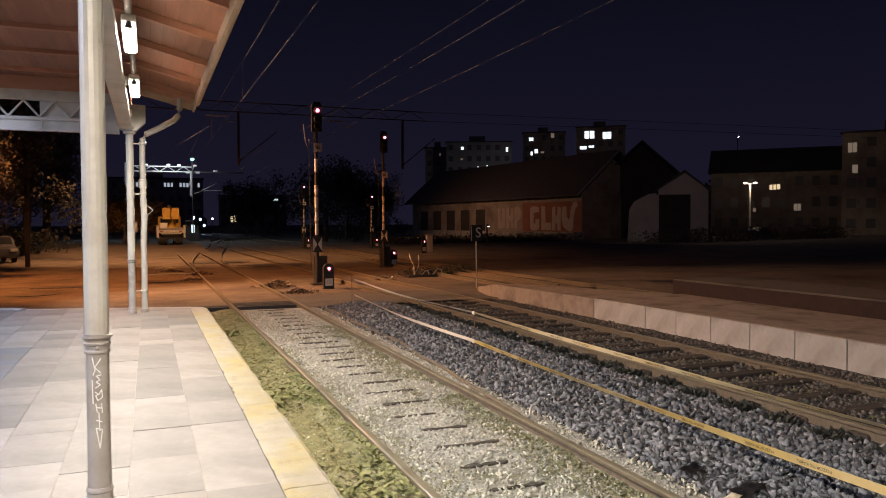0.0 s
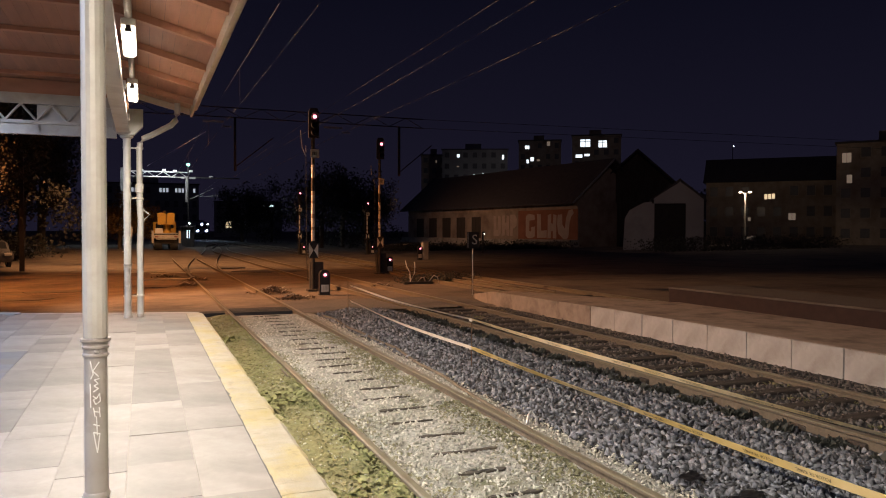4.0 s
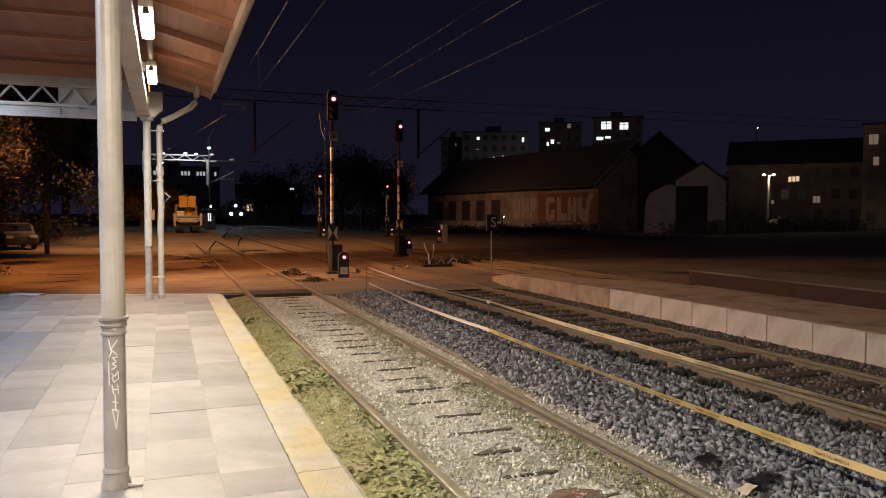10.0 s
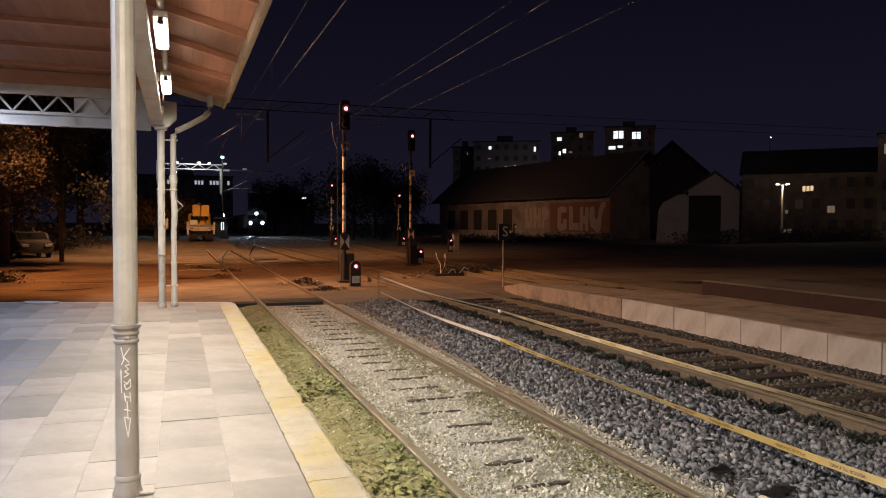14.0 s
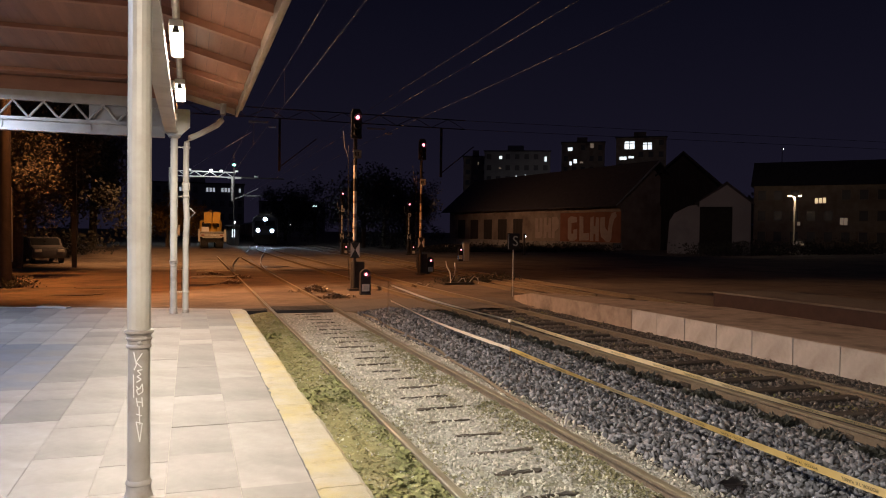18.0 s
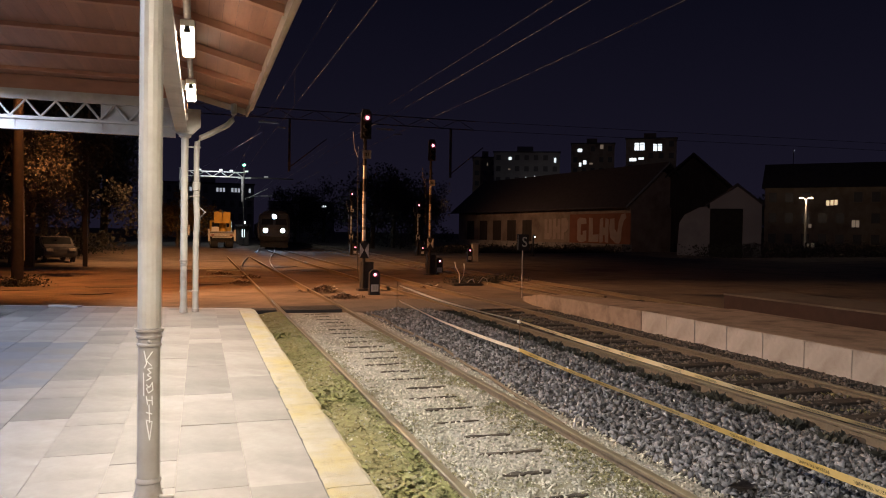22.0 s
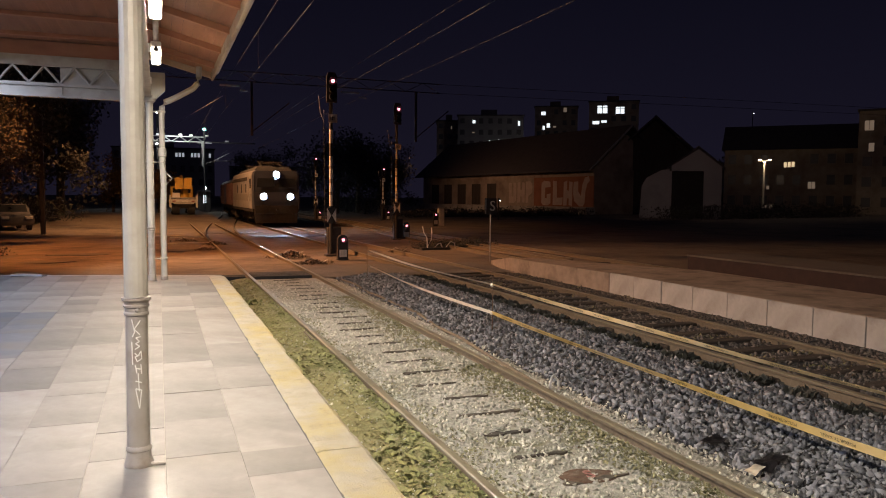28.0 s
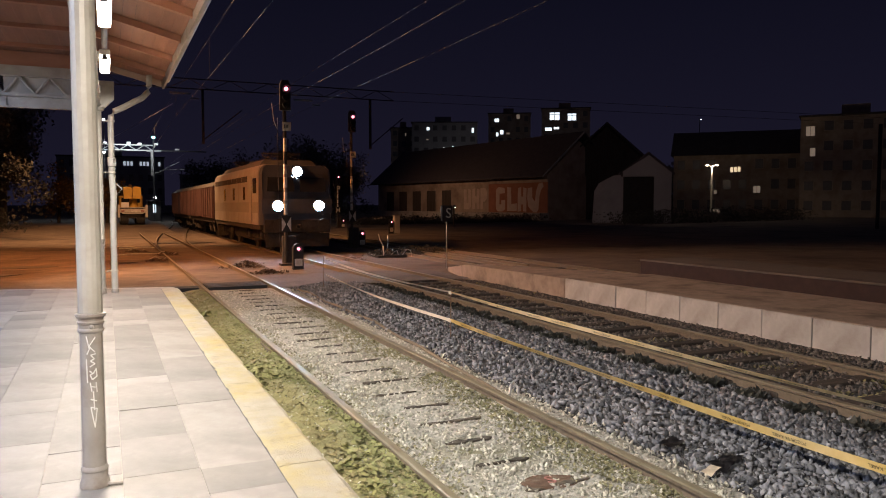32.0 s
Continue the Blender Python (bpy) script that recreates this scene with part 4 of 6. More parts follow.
for z in (0.34, 1.95, 2.78):
    part("clamp", lathe([(0.054, z), (0.064, z + 0.006), (0.064, z + 0.03), (0.054, z + 0.036)], 16), M["iron_cream"], dp, smooth=True)
    part("clamp_bar", boxm(-0.26, -0.05, -0.01, 0.01, z + 0.01, z + 0.028), M["iron_cream"], dp)
part("bracket_rod", sweep([(0.04, 0, 1.80), (0.15, -0.02, 1.70), (0.05, 0, 1.60)], 0.012, 6), M["pipe"], dp)
part("outlet", lathe([(0.056, 0.0), (0.062, 0.005), (0.062, 0.05), (0.054, 0.06)], 16), M["iron_grey"], dp, smooth=True)


def tube_light(y):
    t = thing("tube_light", pose(LAMP_X, y, LAMP_Z), "lit fluorescent tube light with white diffuser under the canopy", "light", "canopy tube lights")
    part("housing", boxm(-0.066, 0.066, -0.55, 0.55, 0.0, 0.07, bevel=0.02), M["white_plastic"], t)
    part("diffuser", boxm(-0.063, 0.063, -0.54, 0.54, -0.065, -0.001, bevel=0.03), M["tube"], t, "glowing diffuser")
    part("end_cap", prism([(-0.035, -0.04), (0.035, -0.04), (0.02, 0.02), (-0.02, 0.02)], 0.02, "y"), M["steel_dark"], t, "dark end clip", at=pose(0, -0.562, -0.02))
    for k in (-0.5, 0.5):
        part("hanger", cylm((0, k, 0.07), (0, k, 0.40), 0.012, seg=8), M["iron_grey"], t)
    return t


for ly in LAMP_YS:
    tube_light(ly)
# fittings for the unseen inner row
for ly in (11.9, 4.6, -1.8):
    tube_light(ly).location = (-5.3, ly, 3.98)
tagged(part("light_trunking", sweep([(LAMP_X, y, LAMP_Z + 0.105) for y in np.arange(-12, 12.1, 2.0)], 0.034, 10), M["iron_grey"], smooth=True), "grey steel pipe carrying the tube lights", "pipe")
tagged(part("conduit", sweep([(-2.03, y, 3.60 + 0.01 * math.sin(y * 3)) for y in np.arange(-12, 13.3, 0.6)], 0.009, 6), M["iron_grey"]), "pale cable conduit along the beam", "conduit")
for y in (5.6, 9.9, 12.7):
    j = tagged(part("junction_box", boxm(-2.043, -1.995, y - 0.05, y + 0.05, 3.56, 3.66, bevel=0.008), M["white_plastic"]), "small cable junction box on the beam", "junction box")
# wall out of view, added to close the left side and bounce light
structure("wall_station", boxm(-7.6, -7.25, -14, 11.0, -0.2, 5.9), M["plaster"], "unseen plastered wall added to close the platform's left side", "wall")

pil = thing("stone_pillar", pose(-5.58, 14.68, PZ), "pale coursed stone pillar at the platform end", "pillar", kind="structure")
BLOCK = to_mesh("block", boxm(-0.22, 0.22, -0.2, 0.2, 0.0, 0.36, bevel=0.012), M["concrete"])
for k in range(8):
    piece("block", BLOCK, pil, pose(0.008 * (k % 2), 0, 0.34 + 0.364 * k))
part("plinth", boxm(-0.27, 0.27, -0.25, 0.25, 0.0, 0.30, bevel=0.015), M["concrete"], pil, "wider plinth block")
part("ledge", boxm(-0.30, 0.30, -0.28, 0.28, 0.301, 0.339, bevel=0.008), M["white_paint"], pil, "pale ledge")
bench = thing("platform_bench", pose(-5.6, 13.05, PZ), "slatted bench with cast iron ends", "bench")
for bx in (-0.75, 0.75):
    part("iron_end", sweep([(bx + 0.06, -0.22, 0.02), (bx, -0.2, 0.10), (bx, -0.16, 0.40), (bx, 0.2, 0.44), (bx, 0.26, 0.82)], 0.022, 8), M["rust_dark"], bench, "dark cast iron end", smooth=True)
    part("rear_leg", sweep([(bx, 0.2, 0.44), (bx, 0.24, 0.1), (bx + 0.05, 0.28, 0.02)], 0.022, 8), M["rust_dark"], bench, smooth=True)
for k in range(4):
    part("seat_slat", boxm(-0.8, 0.8, -0.2 + 0.1 * k, -0.12 + 0.1 * k, 0.455, 0.485, bevel=0.006), M["wood_rafter"], bench)
for k in range(2):
    part("back_slat", boxm(-0.8, 0.8, 0.215, 0.24, 0.56 + 0.14 * k, 0.65 + 0.14 * k, bevel=0.006), M["wood_rafter"], bench)
bm = boxm(-0.26, 0.26, -0.10, 0.10, 0, 0.03, bevel=0.01)
tagged(part("loose_kerb_stone", bm, M["concrete"], at=pose(-4.05, 14.58, PZ + 0.002, 0, 1.5, -17)), "loose pale kerb stone at the platform end", "stone")

# ---- second platform and beyond ----
P2X, P2Z = 6.80, 0.31
p2 = structure("platform_second", boxm(P2X + 0.03, 9.0, -12, 13.16, -0.4, P2Z - 0.02), M["brown_pave"], "low second platform with brown paved top", "platform")
PANEL = to_mesh("panel", boxm(-0.025, 0.025, -0.421, 0.421, -0.25, 0.168, bevel=0.008), M["panel"])
y = 13.16
facing = thing("platform_facing", pose(P2X, 0, 0.13), "row of pale precast panels facing the second platform", "platform edge", kind="structure")
while y > -6:
    piece("panel", PANEL, facing, pose(RNG.normal() * 0.004, y - 0.43, RNG.normal() * 0.003))
    y -= 0.86
structure("platform_second_top", prism([(P2X + 0.032, -12), (9.02, -12), (9.02, 13.15), (P2X + 0.032, 13.15)], 0.012, "z"), M["brown_pave"], "brown paving of the second platform", "paving").location = (0, 0, P2Z - 0.018)
ramp = bmesh.new()
vs = [ramp.verts.new(p) for p in ((6.77, 13.165, 0.295), (9.0, 13.165, 0.295), (8.9, 20.8, -0.02), (7.3, 20.2, -0.02), (6.77, 17.9, 0.24), (6.77, 13.165, -0.3), (9.0, 13.165, -0.3), (8.9, 20.8, -0.3), (7.3, 20.2, -0.3), (6.77, 17.9, -0.3))]
for f in ((0, 1, 2, 3, 4), (0, 4, 9, 5), (4, 3, 8, 9), (3, 2, 7, 8), (2, 1, 6, 7), (0, 5, 6, 1)):
    ramp.faces.new([vs[k] for k in f])
bmesh.ops.recalc_face_normals(ramp, faces=ramp.faces)
structure("platform_second_ramp", ramp, M["brown_pave"], "rough brown ramp at the end of the second platform", "ramp")
structure("platform_third", boxm(11.45, 14.0, -12, 16.5, -0.4, 0.30, bevel=0.02), M["face_shade"], "third low platform with maroon face darkened as in shadow", "platform")
structure("platform_third_edge", boxm(11.42, 13.5, -12, 16.5, 0.301, 0.345, bevel=0.008), M["asphalt"], "dusty edge stones of the third platform", "platform edge")


# ---- warning tape ----
def tape_line(z_end, z_mid):
    t = thing("warning_tape", pose(0, 0, 0), "yellow printed warning tape strung low between the tracks", "tape", "warning tapes")
    pts = []
    for y in np.arange(-0.5, 16.5, 0.25):
        a = smooth01((9.5 - y) / 9) if y < 9.5 else 0
        sag = -0.05 * math.sin(max(0, min(1, (y - 9.5) / 7)) * math.pi) if y > 9.5 else -0.04 * math.sin(max(0, min(1, (9.5 - y) / 8.0)) * math.pi)
        pts.append((2.49 - 0.05 * smooth01((16.5 - y) / 7) + 0.012 * math.sin(y * 1.3), y, z_end + (z_mid - z_end) * smooth01((16.5 - y) / 7) + sag))
    bm = bmesh.new()
    rows = []
    for k, (x, y, z) in enumerate(pts):
        lean = (0.72 if z_end > 0.5 else 0.45) + 0.25 * math.sin(y * 0.8 + z_end * 9)
        hw = (0.029 if z_end > 0.5 else 0.034) if y < 9.5 else 0.026
        c, s = math.cos(lean), math.sin(lean)
        rows.append([bm.verts.new((x - s * hw, y, z + c * hw)), bm.verts.new((x + s * hw, y, z - c * hw)), bm.verts.new((x + s * hw + 0.002, y, z - c * hw)), bm.verts.new((x - s * hw + 0.002, y, z + c * hw))])
    for a, b in zip(rows, rows[1:]):
        for i in range(4):
            bm.faces.new((a[i], a[(i + 1) % 4], b[(i + 1) % 4], b[i]))
    bmesh.ops.recalc_face_normals(bm, faces=bm.faces)
    # past the knot the ribbon switches to the paler colour
    for f in bm.faces:
        if f.calc_center_median().y > 9.55:
            f.material_index = 1
    part("ribbon", bm, M["tape_worn"] if z_end > 0.5 else M["tape"], t).data.materials.append(M["tape_pale"])
    knot = bmesh.new()
    bmesh.ops.create_icosphere(knot, subdivisions=1, radius=0.03)
    part("knot", knot, M["tape_pale"], t, "pale knot", at=pose(2.44, 9.52, z_mid - 0.01))
    for y in np.arange(2.6, 9.4, 0.60):
        k = int((y + 0.5) / 0.25)
        (x, yy, z) = pts[k]
        lean = (0.72 if z_end > 0.5 else 0.45) + 0.25 * math.sin(yy * 0.8 + z_end * 9)
        slope = math.atan2(pts[k + 1][2] - pts[k][2], 0.25)
        piece("print", WORDS, t, Matrix.Translation((x - 0.004 * math.cos(lean), yy, z)) @ Euler((slope, 0, 0)).to_matrix().to_4x4() @ Euler((0, -lean, 0)).to_matrix().to_4x4() @ Euler((radians(90), 0, radians(-90))).to_matrix().to_4x4() @ Euler((0, 0, math.pi)).to_matrix().to_4x4())
    return t


WORDS = text_mesh("POZOR TK KABEL", 0.036, M["tape_ink"])
tape_line(0.62, 0.61)
tape_line(0.27, 0.21)
for y in (16.5, 9.52, 2.0):
    tagged(part("tape_stake", cylm((2.50 if y > 10 else 2.45, y, -0.2), (2.50 if y > 10 else 2.45, y, 0.68), 0.008, seg=8), M["rust"]), "thin steel stake holding the warning tape", "stake", "tape stakes")


# ---- signals ----
def lens_disc(r):
    bm = bmesh.new()
    bmesh.ops.create_uvsphere(bm, u_segments=14, v_segments=8, radius=r, matrix=Matrix.Diagonal((1, 0.45, 1, 1)))
    return bm


def signal_head(t, z, h=0.95, w=0.34):
    part("backboard", prism([(-w / 2, z - h * 0.7), (w / 2, z - h * 0.7), (w / 2, z + 0.16), (w / 3, z + 0.30), (-w / 3, z + 0.30), (-w / 2, z + 0.16)], 0.10, "y"), M["black"], t, "black signal backboard", at=pose(0, -0.16, 0))
    for k, dz in enumerate((0.0, -0.26, -0.50)):
        hood = part("hood", cylm((0, -0.36, z + dz), (0, -0.16, z + dz), 0.12, 0.10, seg=14, caps=False), M["black"], t)
        part("lens", lens_disc(0.062), M["red_glow"] if k == 0 else M["glass"], t, "glowing red lens" if k == 0 else "dark lens", at=pose(0, -0.19 if k else -0.3, z + dz))


def mast_signal(x, y, top, plate_z, board_z, label, number=True):
    t = thing("mast_signal", pose(x, y, -0.1), label, "signal", "mast signals")
    zb = 0.1
    part("footing", boxm(-0.2, 0.2, -0.2, 0.2, -0.3, 0.04, bevel=0.03), M["mud"], t)
    cb = part("cabinet", boxm(-0.08, 0.36, 0.07, 0.30, 0.02, 0.92, bevel=0.02), M["steel_dark"], t, "dark relay cabinet")
    part("cabinet_door", boxm(-0.05, 0.33, 0.055, 0.0695, 0.08, 0.86, bevel=0.004), M["rust_dark"], cb, "dull brown door")
    bands = [(0.0, 0.9, "steel_dark"), (0.9, 1.62, "steel_dark"), (1.62, 1.98, "white_paint"), (1.98, 2.08, "iron_grey"), (2.08, 2.36, "white_paint"), (2.36, 2.50, "iron_grey"), (2.50, 2.84, "white_paint"), (2.84, 2.93, "iron_grey"), (2.93, 3.24, "white_paint"), (3.24, 3.66, "steel_dark"), (3.66, 4.1, "white_paint"), (4.1, top - 0.1, "steel_dark")]
    for a, b, mt in bands:
        part("mast_band", cylm((0, 0, a), (0, 0, min(b, top - 0.3)), 0.062, seg=12, caps=True), M[mt], t, smooth=True)
    bz = board_z + zb
    b = part("board", boxm(-0.155, 0.155, -0.10, -0.085, bz - 0.26, bz + 0.26), M["black"], t, "black board with two white triangles")
    for s in (-1, 1):
        part("triangle", prism([(s * 0.15, bz - 0.24), (s * 0.15, bz + 0.24), (s * 0.012, bz)], 0.006, "y"), M["white_paint"], b, at=pose(0, -0.107, 0))
    pz = plate_z + zb
    p = part("number_plate", boxm(-0.10, 0.18, -0.12, -0.105, pz - 0.14, pz + 0.14, bevel=0.004), M["plate"], t, "square grey plate")
    for k in range(3):
        part("plate_bar", boxm(-0.04 + 0.05 * k, -0.01 + 0.05 * k, -0.126, -0.1215, pz - 0.06, pz + 0.06), M["steel_dark"], p)
    signal_head(t, top + zb)
    part("ladder_rail", sweep([(-0.40, 0.05, pz + 0.75), (-0.34, 0.05, pz + 0.2), (-0.22, 0.05, pz - 0.12), (-0.22, 0.05, pz + 0.28)], 0.014, 6), M["galv"], t)
    part("ladder_stay", sweep([(-0.22, 0.05, pz - 0.12), (-0.2, 0.05, 1.0), (-0.16, 0.05, 0.3)], 0.012, 6), M["steel_dark"], t)
    return t


def dwarf_signal(x, y, label, scale=1.0):
    t = thing("dwarf_signal", pose(x, y, -0.12), label, "signal", "dwarf signals")
    s = scale
    part("base", boxm(-0.17, 0.17, -0.10, 0.12, -0.1, 0.05, bevel=0.02), M["steel_dark"], t)
    part("case", prism([(-0.155, 0.04 * s), (0.155, 0.04 * s), (0.155, 0.66 * s), (0.11, 0.74 * s), (0.05, 0.78 * s), (-0.05, 0.78 * s), (-0.11, 0.74 * s), (-0.155, 0.66 * s)], 0.2, "y"), M["black"], t, "black signal case", at=pose(0, -0.08, 0))
    part("hood", cylm((0, -0.20, 0.63 * s), (0, -0.08, 0.63 * s), 0.085, 0.075, seg=14, caps=False), M["black"], t)
    part("lens", lens_disc(0.045), M["red_glow"], t, "glowing pinkish lens", at=pose(0, -0.12, 0.63 * s))
    p = part("plate", boxm(-0.115, 0.115, -0.10, -0.082, 0.11 * s, 0.33 * s), M["white_paint"], t, "white number plate")
    for k in (-0.045, 0.0, 0.045):
        part("plate_bar", boxm(k - 0.012, k + 0.012, -0.105, -0.1015, 0.16 * s, 0.28 * s), M["plate"], p)
    return t


mast_signal(3.36, 24.27, 5.53, 4.36, 1.21, "tall banded mast signal showing red beside the track")
mast_signal(8.24, 32.77, 5.78, 4.11, 1.33, "second tall banded mast signal showing red")
mast_signal(10.28, 62.0, 4.95, 3.6, 1.4, "distant mast signal showing red")
mast_signal(16.1, 62.0, 4.2, 3.3, 1.4, "dark distant mast signal")
dwarf_signal(3.31, 22.42, "small dwarf signal with white plate on the ground")
dwarf_signal(8.85, 33.2, "small dwarf signal with white plate in the yard")
dwarf_signal(10.62, 62.0, "distant dwarf signal with pink lamp")
dwarf_signal(16.43, 61.6, "distant dwarf signal with pink lamp")
dwarf_signal(15.7, 47.8, "distant dwarf signal beside a cabinet", 1.25)
cab = thing("relay_cabinet", pose(16.12, 47.9, -0.1), "pale metal relay cabinet in the yard", "cabinet")
part("body", boxm(-0.2, 0.2, -0.18, 0.18, 0, 1.18, bevel=0.02), M["plate"], cab)
part("lid", boxm(-0.23, 0.23, -0.21, 0.21, 1.18, 1.25, bevel=0.015), M["galv"], cab)
part("door", boxm(-0.17, 0.17, -0.195, -0.182, 0.1, 1.1), M["plate"], cab)

# S marker board at the end of the second platform
sb = thing("marker_board", pose(7.62, 21.0, -0.1), "dark marker board with a grey letter S on a thin post", "sign")
part("post", cylm((0, 0, -0.2), (0, 0, 1.5), 0.018, seg=8), M["galv"], sb)
bd = part("board", boxm(-0.21, 0.19, -0.035, -0.02, 1.42, 1.92, bevel=0.004), M["black"], sb, "black board")
piece("letter", text_mesh("S", 0.44, M["plate"], 0.002), bd, pose(0.05, -0.040, 1.67, 90, 0, 0))
part("edge_bar", boxm(-0.185, -0.165, -0.042, -0.036, 1.44, 1.90), M["plate"], bd)

# point levers in the yard
lv = thing("point_lever", pose(7.4, 26.2, -0.1), "bent white point lever with rods", "point lever")
part("base", boxm(-0.25, 0.9, -0.12, 0.12, -0.1, 0.06, bevel=0.02), M["steel_dark"], lv)
for pts in ([(-0.18, 0, 0.85), (-0.12, 0, 0.62), (0.0, 0, 0.42), (0.02, 0, 0.05)], [(0.18, 0, 0.80), (0.20, 0, 0.62), (0.17, 0, 0.35), (0.04, 0, 0.12)],
            [(0.3, 0, 0.05), (0.45, 0, 0.2), (0.55, 0, 0.22), (0.62, 0, 0.05)], [(0.75, 0, 0.05), (0.95, 0, 0.28), (1.1, 0, 0.22), (1.15, 0, 0.0)]):
    part("rod", sweep(pts, 0.02, 6), M["white_paint"], lv)
for x, y, s in ((1.9, 23.5, 1.0), (2.15, 24.6, 0.7), (0.1, 30.5, 0.8), (-0.4, 27.5, 0.6), (-0.9, 33.0, 0.7), (5.9, 25.0, 0.6), (2.2, 21.2, 0.8)):
    r = thing("debris_heap", pose(x, y, -0.12), "low heap of dry brown stalks and scrap beside the track", "debris", "debris heaps")
    places = []
    for k in range(int(330 * s)):
        off = np.array([RNG.normal() * 0.28 * s, RNG.normal() * 0.2 * s, 0.0])
        e = Euler((RNG.uniform(0.1, 1.3), RNG.normal() * 0.3, RNG.uniform(0, 6.28))).to_matrix()
        off[2] = 0.01 + 0.16 * s * RNG.random() * math.exp(-(off[0] ** 2 + off[1] ** 2) / (0.12 * s * s))
        places.append((RNG.uniform(0.05, 0.13) * (0.5 + 0.5 * s), np.array(e), off))
    ob = new("dry_brush", leaves_mesh("dry_stalk_heap", places, M["dry_stalk"]))
    ob.parent = r
    tagged(ob, kind="stuff")
    part("bent_strip", sweep([(-0.4 * s, 0, 0.1), (-0.1 * s, 0.1, 0.18), (0.3 * s, 0, 0.06), (0.45 * s, -0.1, 0.14)], 0.014, 6), M["galv"], r)
# low point rods between the rails on the left
for x, y in ((-0.9, 30.8), (-1.6, 36.5), (-0.6, 35.2)):
    tagged(part("point_rod", sweep([(x - 0.9, y, -0.06), (x, y + 0.05, -0.03), (x + 0.8, y, -0.05)], 0.025, 6), M["galv"]), "pale steel rod lying on the ground", "rod", "point rods")

# rubbish on the near track
rp = thing("rusty_plate", pose(0.81, 4.33, -0.094, 1.5, 2, -6), "rusty oval plate with a faded red letter lying between the rails", "plate")
bm = lathe([(0.21, 0.0), (0.22, 0.008), (0.21, 0.018)], 28)
for v in bm.verts:
    v.co.x *= 1 + 0.05 * noise.noise((v.co.x * 9, v.co.y * 9, 1))
    v.co.y *= 1 + 0.08 * noise.noise((v.co.x * 8, v.co.y * 8, 5))
    v.co.z += 0.008 * noise.noise((v.co.x * 6, v.co.y * 6, 2))
part("plate", bm, M["rust"], rp, at=Matrix.Diagonal((1, 0.52, 1, 1)))
piece("letter", text_mesh("S", 0.17, M["red_paint"], 0.002), rp, pose(0.0, 0, 0.024))
for name, x, y, sx, mt, label in (("plastic_sheet", 2.03, 4.5, 0.11, "black", "crumpled black plastic sheet on the ballast"), ("plastic_sheet", 2.08, 4.0, 0.14, "black", "crumpled black plastic sheet on the ballast"), ("paper_rag", 1.85, 3.9, 0.075, "tape_pale", "crumpled cream paper beside the rail")):
    bm = grid_sheet(-sx, sx, -sx * 0.55, sx * 0.55, 12, 8, lambda u, v: 0.05 + 0.30 * sx * noise.noise((u * 7 + x, v * 7 + y, 2)) + 0.1 * sx * noise.noise((u * 19, v * 19, x)))
    bmesh.ops.solidify(bm, geom=bm.faces[:], thickness=0.004)
    tagged(part(name, bm, M[mt], at=pose(x, y, -0.06, 4, -6, 20)), label, "rubbish")


# ---- overhead line ----
def lattice_beam(t, x0, x1, y, z0, z1, mat, step=0.8, r=0.04):
    for z in (z0, z1):
        part("chord", boxm(x0, x1, y - r, y + r, z - r, z + r), mat, t)
    x, up = x0, True
    while x < x1 - 0.1:
        xe = min(x + step, x1)
        part("diagonal", cylm((x, y, z0 if up else z1), (xe, y, z1 if up else z0), r * 0.7, seg=6), mat, t)
        x, up = xe, not up


def drop_arm(t, x, y, z, reach=1.9):
    part("drop_post", boxm(x - 0.16, x + 0.16, y - 0.1, y + 0.1, z - 2.9, z), M["galv"], t)
    part("head_plate", boxm(x - 0.6, x + 1.0, y - 0.08, y + 0.08, z - 0.1, z + 0.12), M["galv"], t)
    part("arm", cylm((x, y, z - 2.8), (x + reach * 1.6, y, z - 1.2), 0.05, seg=6), M["galv"], t)
    part("steady_arm", cylm((x + 1.2, y, z - 2.2), (x + 3.6, y, z - 2.1), 0.04, seg=6), M["galv"], t)
    part("insulator", cylm((x + 0.3, y, z - 2.6), (x + 0.75, y, z - 2.4), 0.1, seg=8), M["steel_dark"], t)


g1 = thing("overhead_gantry", pose(0, 0, -0.1), "lit steel lattice gantry across the far tracks", "gantry", "overhead gantries")
lattice_beam(g1, -4.0, 3.5, 95.0, 8.35, 8.95, M["galv"], 0.9, 0.06)
part("chord", boxm(3.5, 9.3, 94.93, 95.07, 8.28, 8.42), M["steel_dark"], g1)
part("insulator", boxm(5.7, 6.2, 94.9, 95.1, 8.44, 8.62, bevel=0.03), M["white_plastic"], g1)
part("leg", boxm(-4.2, -3.8, 94.8, 95.2, 0, 9.3), M["galv"], g1)
drop_arm(g1, 3.15, 95.0, 8.3)
for x, z in ((-1.9, 8.95), (0.6, 9.0), (1.8, 8.95), (3.6, 8.95)):
    part("lamp_case", boxm(x - 0.2, x + 0.2, 94.7, 95.0, z + 0.05, z + 0.25, bevel=0.03), M["white_plastic"], g1)
g2 = thing("overhead_gantry", pose(0, 0, -0.1), "dull rusty lattice gantry between the signals", "gantry", "overhead gantries")
lattice_beam(g2, -7.0, 13.0, 40.0, 7.8, 8.3, M["gantry"], 1.0, 0.026)
for z in (7.8, 8.3):
    part("span_wire", cylm((13.0, 40.0, z), (54.0, 40.0, z + 0.5), 0.012, seg=6), M["wire"], g2)
for x in (-7.1, 54.0):
    part("leg", boxm(x - 0.1, x + 0.1, 39.9, 40.1, 0, 8.3), M["gantry"], g2)
